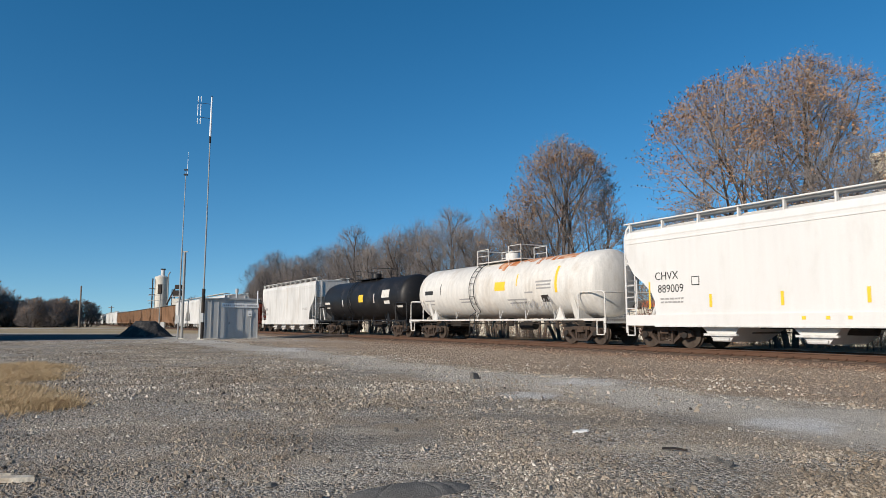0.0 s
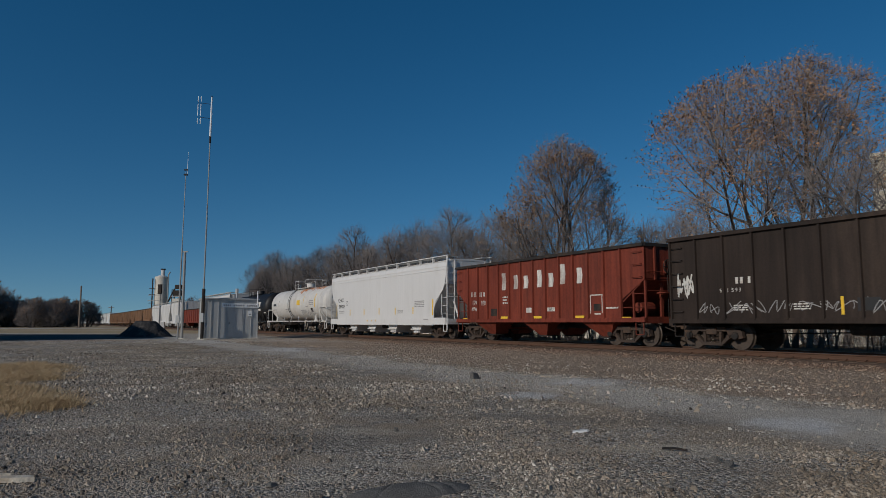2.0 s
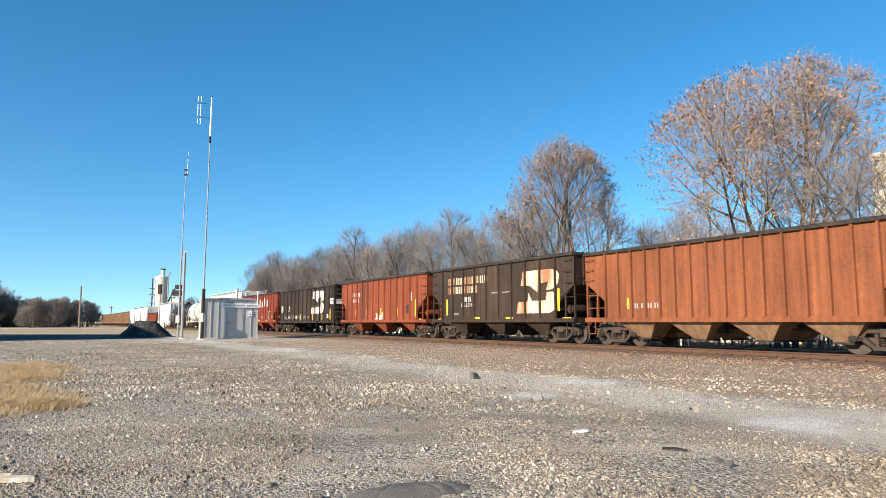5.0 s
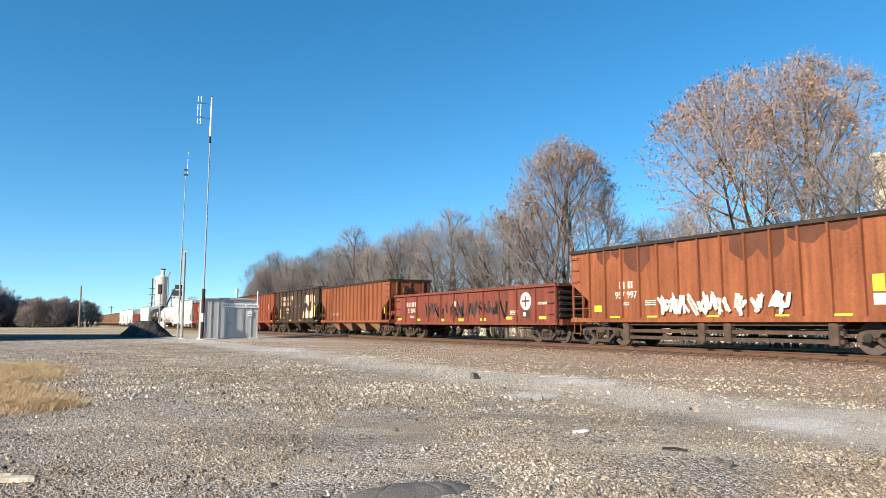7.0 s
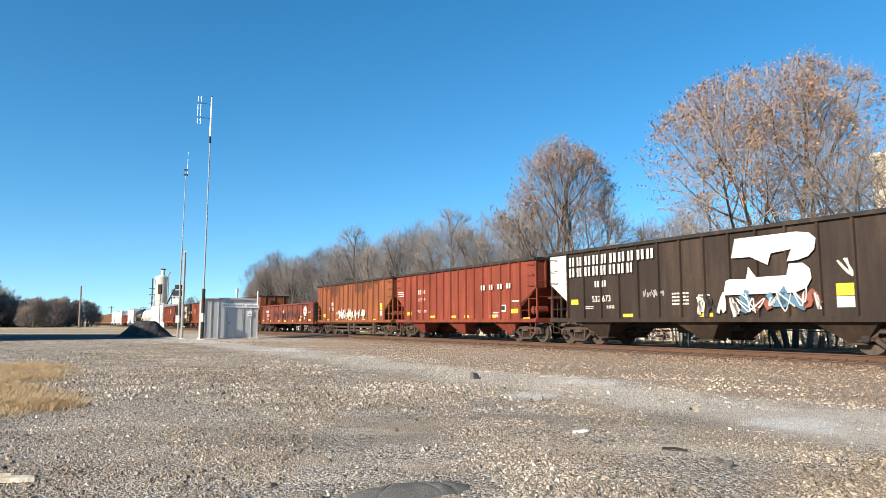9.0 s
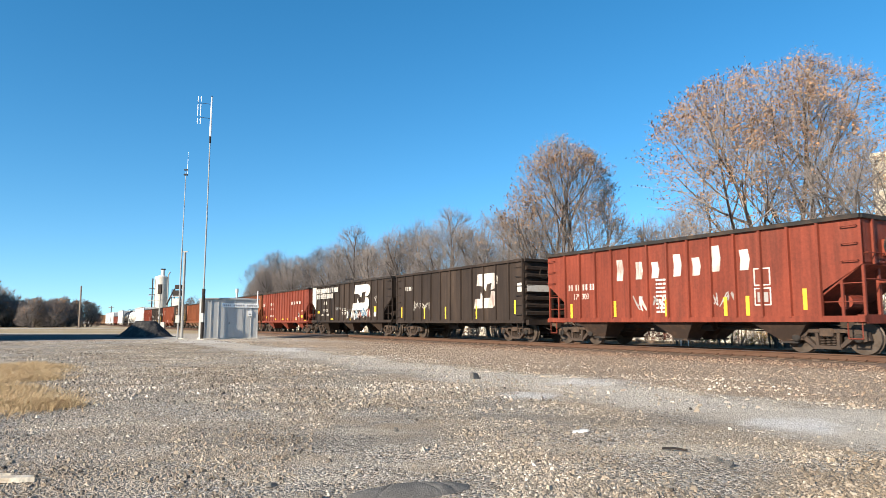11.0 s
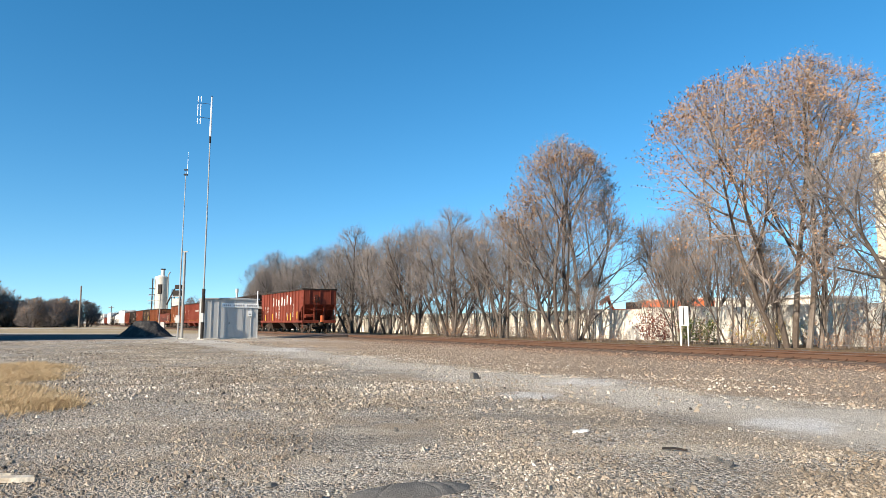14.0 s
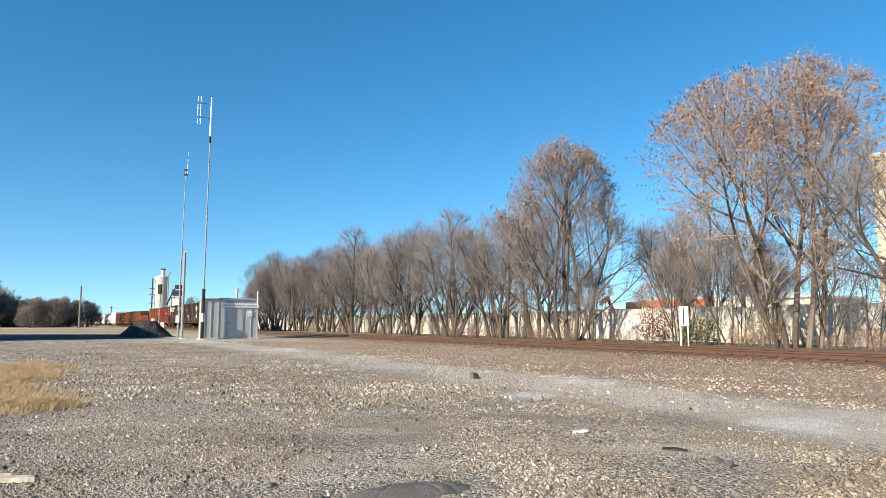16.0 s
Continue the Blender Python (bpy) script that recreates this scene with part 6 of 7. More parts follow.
    for k in range(9):
        w = radians(66 - 13 * k)
        yy, z = ((R + 0.1) * math.cos(w), cz + (R + 0.1) * math.sin(w)) if w > radians(-32) else (1.46, 1.55 - 0.28 * (k - 7))
        c.add("rung", Shape().tube((m + 1.18, yy, z), (m + 1.62, yy, z), 0.016, n=5), INK if fm is TANK_WHITE else fm)
    c.add("bottom_valve", Shape().tube((m, 0, 0.7), (m, 0, 1.2), 0.14, n=10), STEEL_DARK)
    c.add("air_reservoir", Shape().tube((m - 2.6, 0.5, 0.75), (m - 1.6, 0.5, 0.75), 0.2, n=12), STEEL_DARK)
    c.add("train_line", Shape().pipe([(-c.half - 0.3, 0.3, 0.55), (-c.half + 0.4, 0.7, 0.85), (c.half - 0.4, 0.7, 0.85), (c.half + 0.3, 0.3, 0.55)], 0.025, 6), STEEL_DARK)
    c.trucks(trucks)
    c.couplers(0.5)
    c.R, c.cz = R, cz
    return c


def on_shell(c, back, w, z, h, mat, name="placard", deep=0.008):
    """A patch that hugs a tank's shell on the lot's side."""
    sh = Shape()
    n = 6
    w0, w1 = math.asin((z - h / 2 - c.cz) / c.R), math.asin((z + h / 2 - c.cz) / c.R)
    pts = []
    for r in (c.R - 0.01, c.R + deep):
        for k in range(n + 1):
            t = w0 + (w1 - w0) * k / n
            for x in (c.x(back - w / 2), c.x(back + w / 2)):
                pts.append((x, r * math.cos(t), c.cz + r * math.sin(t)))
    m = 2 * (n + 1)
    fs = []
    for k in range(n):
        fs.append((m + 2 * k, m + 2 * k + 1, m + 2 * k + 3, m + 2 * k + 2))
        for j in (0, 1):
            fs.append((2 * k + j, 2 * k + 2 + j, m + 2 * k + 2 + j, m + 2 * k + j))
    fs += [(0, 1, m + 1, m), (2 * n, 2 * n + 1, m + 2 * n + 1, m + 2 * n)]
    return c.add(name, sh.add(pts, fs), mat)
# ---- the train, from the cars that pass near to those far ahead ----
def bars(c, places, y, w=0.07, h=0.45, mat=None):
    for back, z in places:
        c.box("reflector", back - w / 2, back + w / 2, y, y + 0.006, z - h / 2, z + h / 2, mat or YELLOW, "yellow reflector strip")


def strips(c, places, y, w=0.45, h=0.10):
    for back, z in places:
        c.box("reflector", back - w / 2, back + w / 2, y, y + 0.006, z - h / 2, z + h / 2, YELLOW, "yellow reflector strip")


# white covered hopper ahead of the tanks
c = covered_hopper(68.9, 53.0, WHITE_DIRTY, "grimy white covered hopper car with roof walkways")
c.blocks(1.3, 2.2, 0.8, 0.25, 4, 1.503, GREY_MARK)
c.small_print(1.3, 1.75, 0.9, 3, 1.503, GREY_MARK)
c.small_print(12.6, 2.1, 1.3, 3, 1.503, GREY_MARK)

# black tank car
c = tank_car(52.3, 36.7, 51.8, 37.2, TANK_BLACK, "black tank car with small white and yellow placards")
on_shell(c, 8.4, 0.75, 2.55, 0.5, YELLOW)
for back, w, z, h in ((1.9, 1.0, 2.35, 0.16), (1.9, 0.7, 2.0, 0.1), (5.0, 0.12, 2.3, 0.45), (6.4, 0.12, 2.3, 0.4), (10.6, 0.14, 2.5, 0.6), (12.4, 1.1, 2.75, 0.5), (12.6, 0.8, 2.2, 0.2), (14.3, 0.8, 1.9, 0.12)):
    on_shell(c, back, w, z, h, CHALK if w > 0.2 else WORN_WHITE)

# white tank car with rust runs
c = tank_car(36.3, 19.7, 35.7, 20.2, TANK_WHITE, "cream-white tank car with orange rust runs along its top")
for back, w, z, h in ((2.3, 0.9, 2.55, 0.22), (3.6, 0.06, 2.7, 0.6)):
    on_shell(c, back, w, z, h, INK, "lettering", 0.006)
for back, w, z, h in ((2.3, 1.1, 2.1, 0.07), (2.3, 0.9, 1.9, 0.06), (6.2, 1.3, 2.1, 0.07), (6.2, 1.1, 1.95, 0.07), (10.6, 1.5, 1.95, 0.06), (10.6, 1.3, 1.8, 0.06), (12.7, 1.1, 2.7, 0.08), (12.7, 1.0, 2.55, 0.07), (12.7, 1.0, 2.4, 0.07), (11.6, 0.6, 2.25, 0.07)):
    on_shell(c, back, w, z, h, GREY_MARK, "small_print", 0.005)
on_shell(c, 9.35, 0.85, 2.62, 0.42, YELLOW)
on_shell(c, 13.55, 0.16, 2.75, 1.15, YELLOW, "reflector")
on_shell(c, 10.7, 0.07, 2.85, 0.55, YELLOW, "reflector")
on_shell(c, 12.7, 0.5, 1.95, 0.3, STEEL_DARK)
rnd = random.Random(21)
for k in range(26):
    back = 8.6 + 5.6 * rnd.random() ** 0.8
    hi = 3.92 - 0.02 * rnd.random()
    lo = hi - 0.10 - (0.16 + 0.4 * max(0, 1 - abs(back - 9.3) / 1.2) + 0.25 * max(0, 1 - abs(back - 11.6) / 1.0)) * rnd.random()
    on_shell(c, back, rnd.uniform(0.15, 0.5), (hi + lo) / 2, hi - lo, RUST_RUN, "rust_run", 0.004 + 0.002 * rnd.random())
c.scrawl(10.2, 1.75, 3.2, 0.55, 6, 1.33, [GREY_MARK], 4, 0.015)

# long white covered hopper
c = covered_hopper(18.65, 1.05, WHITE, "clean white covered hopper car with yellow reflector strips")
c.text("CHVX", 2.03, 2.5, 0.40, 1.503, INK, 0.95)
c.text("889009", 2.2, 2.05, 0.40, 1.503, INK, 0.95)
c.small_print(1.75, 1.68, 1.0, 2, 1.503, GREY_MARK, 0.06)
c.patch("data_panel", [(3.1, 2.13), (3.42, 2.13), (3.42, 2.43), (3.1, 2.43)], 1.503, INK)
c.patch("data_panel", [(3.13, 2.16), (3.39, 2.16), (3.39, 2.40), (3.13, 2.40)], 1.507, WHITE)
bars(c, [(1.25, 1.85)], 1.503, 0.07, 0.95)
bars(c, [(3.84, 1.6), (6.35, 1.6), (8.8, 1.62), (11.2, 1.6), (13.6, 1.6)], 1.503, 0.1, 0.42)
bars(c, [(16.0, 1.75)], 1.503, 0.12, 0.9)
strips(c, [(7.0, 1.02), (7.7, 1.02), (8.3, 1.02)], 1.552, 0.12, 0.1)
c.small_print(13.8, 2.1, 1.2, 4, 1.503, GREY_MARK, 0.05)
c.small_print(11.5, 1.6, 0.8, 3, 1.503, GREY_MARK)
c.small_print(15.0, 1.05, 0.6, 1, 1.552, GREY_MARK)
c.add("reporting_marks", Shape().box(-c.half + 0.11, -c.half + 0.118, 0.2, 0.6, 3.75, 3.85), INK)


def big_name(c, backs, z, mat, h=0.8):
    """Seven bold plain marks where a name is worn away."""
    for i, (back, dz, k) in enumerate(backs):
        w, hh = 0.46, h * k
        y = 1.472
        zz = z + dz
        a, b = back - w / 2, back + w / 2
        top, bot = zz + hh / 2, zz - hh / 2
        sh = Shape().prism([(c.x(p), q) for p, q in ((a + 0.06, top), (b - 0.1, top), (b - 0.04, zz), (b - 0.1, bot), (a + 0.06, bot), (a + 0.1, zz))], y, y + 0.006)
        c.add("letter_mark", sh, mat, "worn white painted letter shape")


NAME = [(4.31, 0.0, 1.0), (5.27, -0.07, 0.8), (6.04, -0.1, 0.72), (7.03, 0.0, 0.95), (7.82, -0.1, 0.75), (8.6, 0.1, 1.05), (9.65, -0.02, 0.8)]

# red hopper with a faded seven-letter name
c = open_hopper(0.05, -13.1, RED, "faded red open hopper car with worn white lettering", 12, 3, chute_mat=RED)
big_name(c, NAME, 2.82, WORN_WHITE)
c.blocks(1.4, 2.3, 0.6, 0.24, 2, 1.472, WORN_WHITE)
c.blocks(2.2, 2.28, 0.6, 0.24, 2, 1.472, WORN_WHITE)
c.text("179", 1.72, 1.86, 0.34, 1.474, WORN_WHITE, 0.8)
c.text("920", 2.52, 1.84, 0.34, 1.474, WORN_WHITE, 0.8)
c.text("MW", 1.72, 1.55, 0.30, 1.474, CHALK)
strips(c, [(0.9, 1.06), (4.35, 1.12), (6.9, 1.12), (9.65, 1.11), (12.2, 1.04)], 1.50, 0.55, 0.11)
c.patch("dark_panel", [(3.2, 1.2), (3.9, 1.2), (3.9, 1.55), (3.2, 1.55)], 1.472, STEEL_DARK)
c.text("3073", 7.8, 1.45, 0.17, 1.480, INK)
c.patch("number_plate", [(7.55, 1.37), (8.05, 1.37), (8.05, 1.53), (7.55, 1.53)], 1.472, CHALK)
c.patch("stencil", [(6.05, 1.33), (6.6, 1.33), (6.6, 1.55), (6.05, 1.55)], 1.472, WORN_WHITE)
for ring in ([(10.25, 1.95), (10.95, 1.95), (10.95, 1.99), (10.25, 1.99)], [(10.25, 1.25), (10.29, 1.25), (10.29, 1.99), (10.25, 1.99)], [(10.91, 1.25), (10.95, 1.25), (10.95, 1.99), (10.91, 1.99)], [(10.5, 1.2), (10.85, 1.2), (10.85, 1.25), (10.5, 1.25)]):
    c.patch("stencil", ring, 1.472, CHALK)
c.patch("dark_panel", [(10.45, 1.35), (10.85, 1.35), (10.85, 1.62), (10.45, 1.62)], 1.472, STEEL_DARK)
c.small_print(11.05, 1.42, 0.75, 1, 1.472, CHALK, 0.06)
c.small_print(4.2, 2.05, 0.4, 3, 1.472, WORN_WHITE, 0.07)

# black gondola with the white emblem
c = gondola(-14.3, -28.25, BLACK_BROWN, "dark sooty coal gondola with a white block emblem", 13, 3.72)
c.emblem(8.55, 11.75, 1.62, 3.42, 1.503, WORN_WHITE)
c.blocks(2.6, 2.2, 0.9, 0.2, 2, 1.503, CHALK)
c.text("5 2 1  5 9 3", 2.4, 1.9, 0.17, 1.505, CHALK)
c.patch("white_band", [(12.95, 2.3), (13.93, 2.3), (13.93, 2.74), (12.95, 2.74)], 1.503, CHALK)
c.add("white_band", Shape().box(-c.half - 0.10, -c.half - 0.092, -1.4, 1.4, 2.3, 2.65), CHALK)
bars(c, [(5.9, 1.35), (9.0, 1.35), (11.2, 1.35)], 1.503, 0.08, 0.5)
bars(c, [(13.0, 1.55)], 1.503, 0.13, 0.85)
c.patch("dark_panel", [(6.3, 1.2), (6.9, 1.2), (6.9, 1.55), (6.3, 1.55)], 1.503, INK)
c.patch("dark_panel", [(11.35, 1.2), (12.0, 1.2), (12.0, 1.55), (11.35, 1.55)], 1.503, INK)
c.patch("stencil", [(12.3, 1.25), (12.7, 1.25), (12.7, 1.55), (12.3, 1.55)], 1.503, CHALK)
c.scrawl(0.35, 2.1, 0.6, 1.2, 3, 1.503, [CHALK], 8, 0.03)
c.scrawl(1.2, 1.35, 7.0, 0.5, 14, 1.503, [GREY_MARK], 9, 0.012)
for back in (2.5, 4.5):
    c.small_print(back, 1.4, 0.5, 3, 1.503, CHALK)

# orange-red hopper with a white bird-like splash
c = open_hopper(-29.6, -42.75, ORANGE_RED, "sun-bleached orange-red hopper car with white splash of paint", 12, 3, chute_mat=ORANGE_RED)
c.blocks(1.9, 2.82, 1.7, 0.26, 4, 1.472, CHALK)
c.text("8 1 4 5 2", 2.7, 2.4, 0.36, 1.474, CHALK, 0.85)
bars(c, [(2.75, 1.55), (4.6, 1.55), (6.9, 1.6), (9.3, 1.55)], 1.472, 0.13, 0.45)
bars(c, [(11.75, 1.75)], 1.472, 0.13, 1.0)
c.patch("paint_splash", [(6.0, 1.1), (6.25, 1.3), (6.05, 1.55), (6.35, 1.42), (6.4, 1.65), (6.6, 1.38), (6.75, 1.32), (6.9, 1.4), (7.3, 1.62), (7.1, 1.4), (7.4, 1.35), (7.05, 1.25), (7.3, 1.12), (6.8, 1.08)], 1.472, CHALK, "splash of white paint")
c.patch("dark_stain", [(3.5, 1.1), (4.3, 1.1), (4.25, 3.4), (3.8, 3.6), (3.4, 3.2)], 1.4712, STAIN, deep=0.002)
c.patch("dark_stain", [(4.45, 1.5), (4.9, 1.4), (4.95, 3.5), (4.5, 3.55)], 1.4712, STAIN, deep=0.002)
c.patch("dark_panel", [(10.55, 1.45), (11.0, 1.45), (11.0, 1.95), (10.55, 1.95)], 1.472, STEEL_DARK)
c.patch("stencil", [(11.15, 2.2), (11.3, 2.2), (11.3, 2.7), (11.15, 2.7)], 1.472, GREY_MARK)
strips(c, [(12.4, 1.08)], 1.50, 0.3, 0.08)

# dark brown hopper, its emblem bleeding rust
c = open_hopper(-43.45, -55.4, BROWN, "dark brown hopper car with rust-bled emblem and lettering", 9, 3, chute_mat=BROWN)
c.blocks(1.75, 3.05, 3.9, 0.36, 10, 1.472, RUST_LOGO, 0.3)
c.blocks(1.75, 2.58, 3.0, 0.36, 8, 1.472, RUST_LOGO, 0.3)
c.blocks(3.4, 2.08, 0.75, 0.24, 2, 1.472, CHALK)
c.text("5 1 2 5 0 1", 3.7, 1.78, 0.24, 1.474, CHALK, 1.25)
c.emblem(7.95, 11.0, 1.3, 3.2, 1.472, RUST_LOGO)
bars(c, [(1.6, 1.7)], 1.472, 0.13, 0.85)
bars(c, [(10.95, 1.85)], 1.472, 0.14, 0.95)
strips(c, [(0.9, 1.05), (4.6, 1.1), (7.4, 1.09), (11.5, 1.05)], 1.50, 0.55, 0.1)
c.small_print(5.9, 2.3, 0.7, 1, 1.472, GREY_MARK, 0.05)
c.small_print(6.8, 2.3, 0.7, 1, 1.472, GREY_MARK, 0.05)
c.small_print(2.2, 1.35, 0.6, 2, 1.472, GREY_MARK)

# plain rusty brown hopper
c = open_hopper(-56.1, -68.55, RUST_ORANGE, "rusty orange-brown open hopper car with many ribs", 15, 4, chute_mat=TAN_CAR, top=3.6)
c.blocks(2.3, 1.5, 1.6, 0.18, 5, 1.472, GREY_MARK)
bars(c, [(2.3, 1.6), (11.7, 1.7)], 1.472, 0.1, 0.4)

# low red gondola with grey graffiti and a round badge
c = gondola(-69.5, -85.1, RED_BROWN, "low red-brown gondola car with grey graffiti and round badge", 11, 2.5, sill=0.9, end_mat=BLACK_BROWN)
c.blocks(1.4, 1.95, 1.6, 0.24, 4, 1.503, CHALK)
c.text("512690", 2.2, 1.58, 0.34, 1.505, CHALK, 0.9)
c.scrawl(3.9, 1.55, 8.0, 1.0, 16, 1.503, [BLACK_BROWN, BLACK_SPRAY, STEEL_DARK], 15, 0.06)
c.add("badge", Shape().lathe([(0.40, 1.503), (0.40, 1.509), (0.02, 1.509)], "y", 28, (c.x(13.4), 0, 1.85)), CHALK, "round white badge")
c.patch("badge_cross", [(13.1, 1.82), (13.7, 1.82), (13.7, 1.9), (13.1, 1.9)], 1.511, RED_BROWN)
c.patch("badge_cross", [(13.35, 1.6), (13.45, 1.6), (13.45, 2.1), (13.35, 2.1)], 1.511, RED_BROWN)
c.patch("data_panel", [(13.15, 1.12), (13.65, 1.12), (13.65, 1.4), (13.15, 1.4)], 1.503, INK)
c.patch("data_panel", [(13.2, 1.17), (13.4, 1.17), (13.4, 1.35), (13.2, 1.35)], 1.507, CHALK)
strips(c, [(0.6, 1.1), (3.0, 1.05), (5.8, 1.03), (7.8, 1.03), (9.9, 1.03), (12.1, 1.1), (14.6, 1.1)], 1.503, 0.5, 0.13)
c.small_print(2.0, 1.25, 0.5, 2, 1.503, CHALK)
c.small_print(14.3, 1.75, 0.6, 2, 1.503, CHALK)
c.small_print(12.2, 1.4, 0.6, 3, 1.503, CHALK)
c.patch("white_tag", [(6.95, 1.75), (7.3, 1.75), (7.3, 2.0), (6.95, 2.0)], 1.503, CHALK)

# rusty orange side-dump car with white graffiti
c = open_hopper(-86.0, -99.7, RUST_ORANGE, "rusted orange ore car with bold white graffiti and water stains", 13, 0, cut=1.1)
c.blocks(2.75, 2.28, 0.85, 0.26, 2, 1.472, CHALK)
c.text("957 997", 3.05, 1.9, 0.36, 1.474, CHALK, 0.95)
c.scrawl(4.7, 1.5, 4.9, 0.85, 15, 1.565, [CHALK], 32, 0.055)
c.patch("yellow_panel", [(1.35, 1.3), (1.75, 1.3), (1.75, 1.55), (1.35, 1.55)], 1.472, YELLOW)
strips(c, [(2.5, 1.08), (4.35, 1.08), (6.9, 1.08), (9.3, 1.08), (11.1, 1.08)], 1.50, 0.5, 0.1)
c.patch("yellow_panel", [(11.9, 1.7), (12.2, 1.7), (12.2, 2.15), (11.9, 2.15)], 1.472, YELLOW)
c.patch("data_panel", [(11.9, 1.35), (12.2, 1.35), (12.2, 1.65), (11.9, 1.65)], 1.472, CHALK)
rnd = random.Random(6)
for a, b, deep in ((1.55, 2.3, 0.5), (2.35, 2.9, 0.35), (3.0, 4.3, 0.95), (5.0, 5.6, 0.15), (7.6, 8.6, 0.85), (8.6, 9.5, 0.95), (9.6, 10.8, 0.5), (10.8, 11.7, 0.25)):
    ring = [(a, 3.66), (b, 3.66)] + [(b + (a - b) * k / 6, 3.66 - deep * (0.55 + 0.45 * math.sin(math.pi * k / 6)) + rnd.uniform(-0.06, 0.06)) for k in range(7)]
    c.patch("water_stain", ring, 1.4712, STAIN, "dark water stain", deep=0.002)
c.small_print(2.8, 1.6, 0.4, 2, 1.472, CHALK)
c.small_print(4.0, 1.65, 0.5, 3, 1.472, CHALK)
for s in (1, -1):
    for z in (0.88, 0.62, 0.38):
        c.add("dump_beam", Shape().box(-c.half + 2.7, c.half - 2.7, min(s * 1.2, s * 1.36), max(s * 1.2, s * 1.36), z - 0.09, z + 0.03), TRUCK, "rusty side-dump beam")
    for x in (-3.9, -0.5, 0.5, 3.9):
        c.add("dump_bracket", Shape().box(x - 0.14, x + 0.14, min(s * 1.15, s * 1.44), max(s * 1.15, s * 1.44), 0.25, 1.0, 0.03), TRUCK)

# clean oxide-red hopper
c = open_hopper(-100.35, -114.4, RED2, "clean oxide-red hopper car with white lettering", 15, 3, chute_mat=RED2)
c.blocks(2.85, 2.65, 0.95, 0.26, 4, 1.472, CHALK)
c.text("617 774", 3.32, 2.2, 0.30, 1.474, CHALK, 0.85)
c.blocks(9.7, 2.6, 2.9, 0.24, 4, 1.56, CHALK, 0.5)
strips(c, [(1.75, 1.42), (12.4, 1.42)], 1.472, 0.55, 0.2)
strips(c, [(4.6, 1.22), (6.9, 1.2), (8.2, 1.2), (10.6, 1.18), (13.3, 1.06)], 1.472, 0.5, 0.11)
c.patch("data_panel", [(11.2, 1.4), (11.7, 1.4), (11.7, 1.72), (11.2, 1.72)], 1.472, CHALK)
c.patch("data_panel", [(11.27, 1.48), (11.63, 1.48), (11.63, 1.68), (11.27, 1.68)], 1.477, INK)
c.small_print(0.2, 2.7, 1.0, 3, 1.472, CHALK, 0.06)
c.small_print(10.5, 1.35, 0.6, 4, 1.472, CHALK)
c.small_print(12.2, 1.85, 0.6, 1, 1.472, CHALK, 0.07)
c.small_print(2.8, 1.55, 0.4, 2, 1.472, CHALK)
c.small_print(3.5, 1.55, 0.4, 2, 1.472, CHALK)

# black hopper with bold white lettering and emblem
c = open_hopper(-115.4, -130.4, BLACK_BROWN, "black-brown hopper car with bold white lettering and graffiti", 13, 3, chute_mat=BROWN, top=3.78)
c.blocks(1.35, 3.36, 4.7, 0.36, 10, 1.56, CHALK, 0.3)
c.blocks(1.35, 2.92, 3.7, 0.36, 8, 1.56, CHALK, 0.3)
c.blocks(2.75, 2.4, 0.8, 0.24, 2, 1.472, CHALK)
c.text("532 673", 3.1, 1.8, 0.34, 1.474, CHALK, 0.95)
c.patch("white_end", [(0.03, 2.5), (1.1, 1.75), (1.1, 3.7), (0.03, 3.7)], 1.472, CHALK, "white painted end panel")
c.emblem(8.75, 11.85, 1.75, 3.5, 1.56, CHALK)
c.scrawl(7.6, 1.45, 2.2, 0.75, 5, 1.562, [CHALK, BLACK_SPRAY, CHALK], 51, 0.05)
c.scrawl(9.4, 1.5, 2.5, 0.75, 5, 1.568, [BLUE_SPRAY, RUST_SPRAY, BLUE_SPRAY], 52, 0.1)
c.scrawl(9.3, 1.5, 2.7, 0.8, 6, 1.574, [CHALK], 53, 0.018)
c.scrawl(5.2, 1.9, 1.0, 0.4, 5, 1.472, [GREY_MARK], 54, 0.02)
c.scrawl(12.45, 2.4, 0.5, 0.7, 1, 1.472, [CHALK], 57, 0.03)
c.patch("yellow_panel", [(12.3, 1.62), (12.85, 1.62), (12.85, 1.95), (12.3, 1.95)], 1.472, YELLOW)
c.patch("data_panel", [(12.3, 1.3), (12.85, 1.3), (12.85, 1.6), (12.3, 1.6)], 1.472, CHALK)
strips(c, [(1.55, 1.72)], 1.472, 0.42, 0.2)
strips(c, [(4.5, 1.15), (8.0, 1.14)], 1.472, 0.5, 0.12)
c.small_print(6.6, 1.85, 0.7, 4, 1.472, CHALK, 0.06)
c.small_print(7.7, 1.75, 0.45, 2, 1.472, CHALK, 0.06)
for back in (2.2, 3.4):
    c.small_print(back, 1.5, 0.45, 2, 1.472, CHALK)

# dark gondola with emblem, second to last
c = gondola(-131.2, -144.3, BLACK_BROWN, "dark brown coal gondola with faded white emblem", 12, 3.74)
c.emblem(8.9, 11.0, 1.6, 3.3, 1.503, WORN_WHITE)
bars(c, [(0.7, 1.5), (3.6, 1.4), (6.0, 1.4), (9.1, 1.4), (12.4, 1.6)], 1.503, 0.11, 0.65)
c.scrawl(2.0, 1.9, 2.4, 0.7, 5, 1.503, [CHALK], 61, 0.012)
c.patch("white_band", [(12.6, 2.3), (13.08, 2.3), (13.08, 2.7), (12.6, 2.7)], 1.503, CHALK)
c.add("white_band", Shape().box(-c.half - 0.10, -c.half - 0.092, -1.4, 1.4, 2.3, 2.6), CHALK)
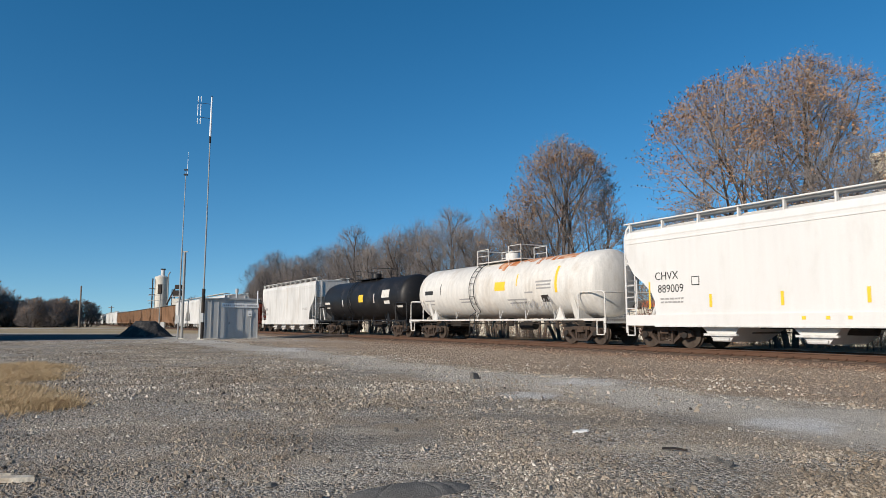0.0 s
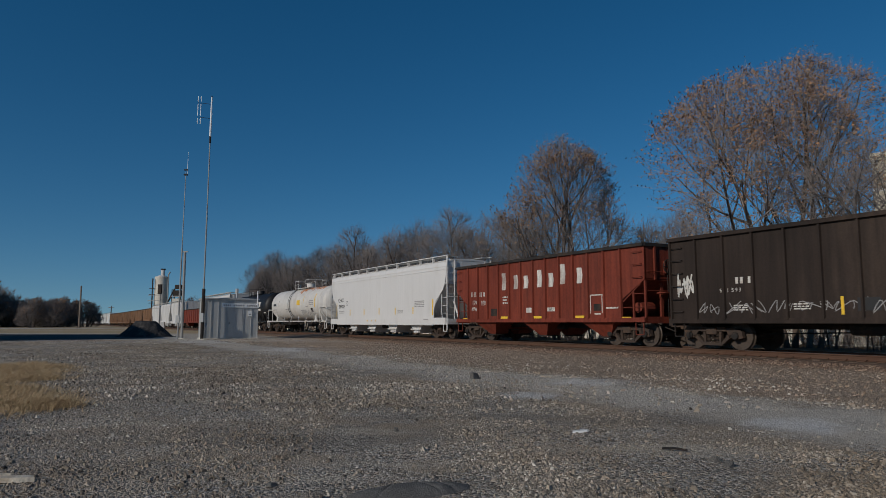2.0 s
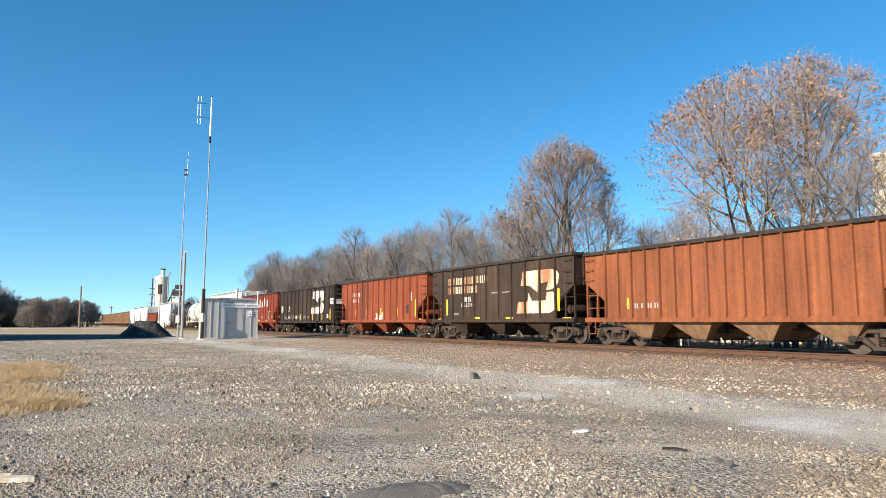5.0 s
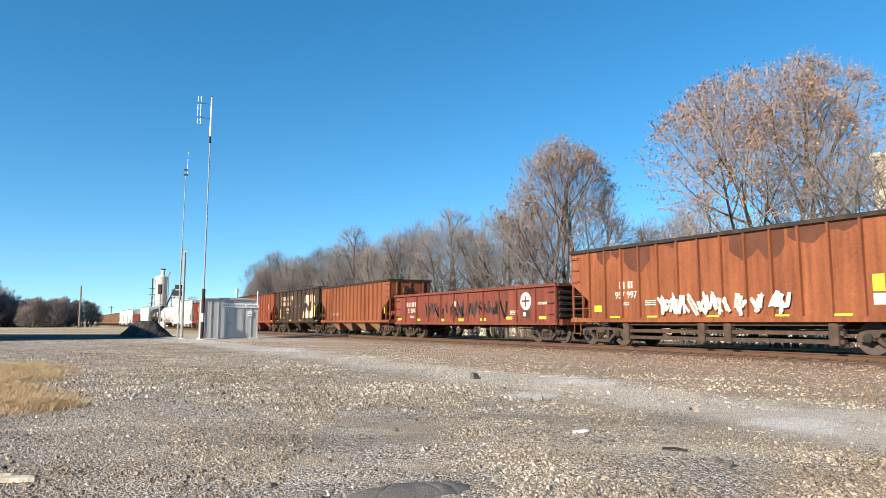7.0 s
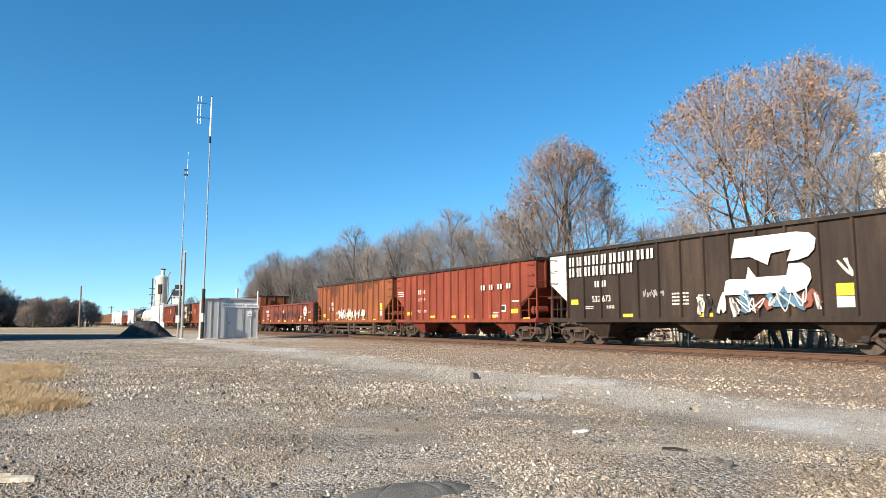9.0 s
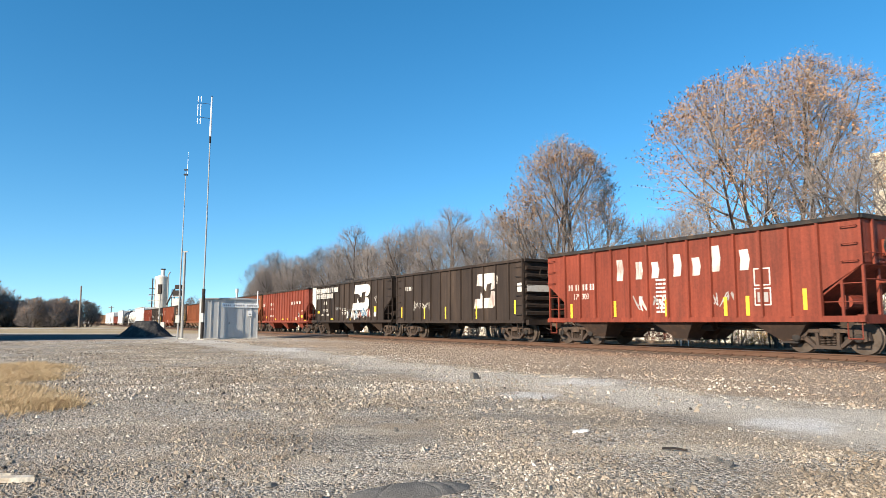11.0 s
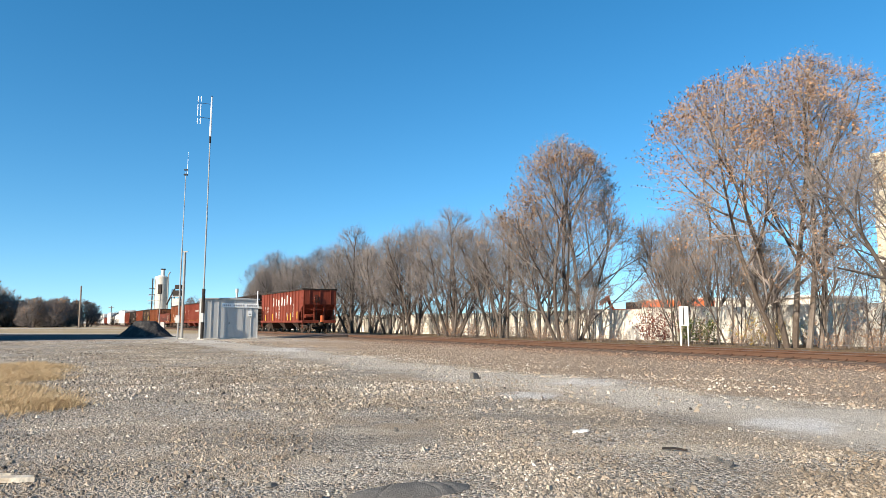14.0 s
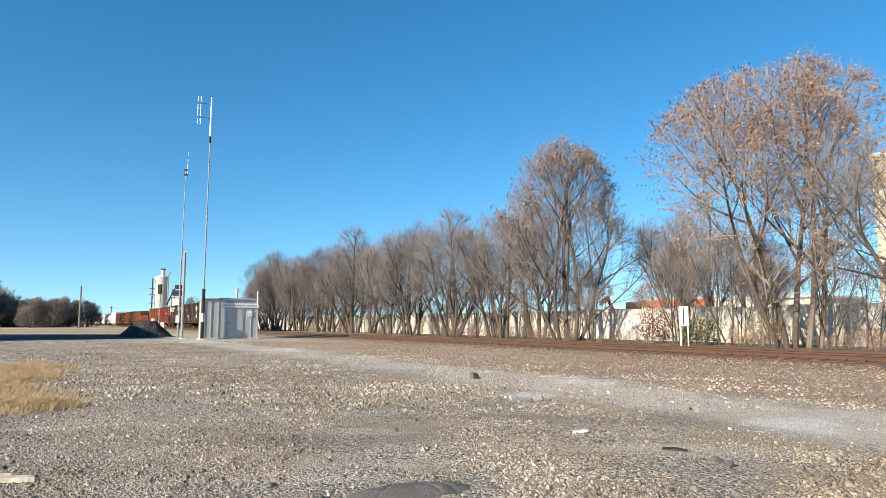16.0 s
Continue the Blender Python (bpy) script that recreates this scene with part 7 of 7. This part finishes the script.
c.blocks(1.0, 2.9, 1.4, 0.25, 4, 1.503, CHALK)

# the last car
c = open_hopper(-146.0, -159.2, RED, "faded red last hopper car with worn white letter shapes", 12, 3, chute_mat=WHEEL)
big_name(c, NAME, 2.85, WORN_WHITE)
c.blocks(1.35, 2.3, 1.7, 0.24, 4, 1.472, WORN_WHITE)
c.text("179 303", 2.1, 1.92, 0.32, 1.474, WORN_WHITE, 0.9)
bars(c, [(1.5, 1.35), (4.0, 1.4), (6.5, 1.4), (8.9, 1.4), (9.7, 1.4), (11.55, 1.55)], 1.472, 0.12, 0.6)
c.small_print(6.05, 2.35, 0.5, 9, 1.472, CHALK, 0.07)
for z0 in (2.0, 1.4):
    for ring in ([(9.95, z0), (10.5, z0), (10.5, z0 + 0.035), (9.95, z0 + 0.035)], [(9.95, z0 + 0.5), (10.5, z0 + 0.5), (10.5, z0 + 0.535), (9.95, z0 + 0.535)], [(9.95, z0), (9.985, z0), (9.985, z0 + 0.5), (9.95, z0 + 0.5)], [(10.465, z0), (10.5, z0), (10.5, z0 + 0.5), (10.465, z0 + 0.5)]):
        c.patch("stencil", ring, 1.472, CHALK)
c.patch("dark_panel", [(10.05, 1.5), (10.4, 1.5), (10.4, 1.8), (10.05, 1.8)], 1.472, GREY_MARK)
c.scrawl(4.9, 1.6, 1.6, 0.7, 4, 1.472, [GREY_MARK, CHALK], 64, 0.03)
c.scrawl(8.4, 1.7, 0.9, 0.6, 3, 1.472, [GREY_MARK], 65, 0.02)
c.add("end_of_train_marker", Shape().box(-c.half - 0.7, -c.half - 0.5, -0.12, 0.12, 0.95, 1.5, 0.04), ORANGE, "orange marker device on the coupler")

# far ahead: white cars, a run of tan hoppers, then mixed cars to the head
head = 87.6
ahead = [(16.3, "low"), (13.0, "white"), (13.0, "white"), (13.0, "white")] + [(16.6, "tan")] * 7 + [(16.6, k) for k in ("white", "grey", "grey", "tank", "white", "grey", "tan", "white", "grey", "tank", "grey", "white", "grey", "tan", "grey", "white", "grey", "grey", "white", "grey")]
tail = 70.2
for length, k in ahead:
    a, b = tail + length - 1.0, tail
    if k == "low":
        c = open_hopper(a, b, RED, "red low-sided car coupled behind white hoppers", 8, 2, near=False, top=2.9)
    elif k == "tan":
        c = open_hopper(a, b, TAN_CAR, "tan rust-coloured hopper car far along the train", 10, 3, near=False, top=3.9)
    elif k == "tank":
        c = tank_car(a, b, a - 0.6, b + 0.6, TANK_BLACK, "black tank car far along the train", near=False)
    else:
        c = covered_hopper(a, b, WHITE_DIRTY if k == "white" else GREY_CAR, "%s covered hopper car far along the train" % ("off-white" if k == "white" else "pale grey"), bays=3, near=False)
    tail += length


# ---- what moves ----
def motions():
    for ob, mid in rolling:
        walk(ob, [(t, along(mid + SPEED * t, TRACK, RAIL)) for t in (0.0, 4.0, 8.0, 12.0, 16.0)])
    step = math.degrees(SPEED / FPS / WHEEL_R)
    for ob, x in turning:
        walk(ob, [(k / FPS, pose(x, 0, WHEEL_R, 0, step * k, 0)) for k in range(16 * FPS + 1)])


motions()
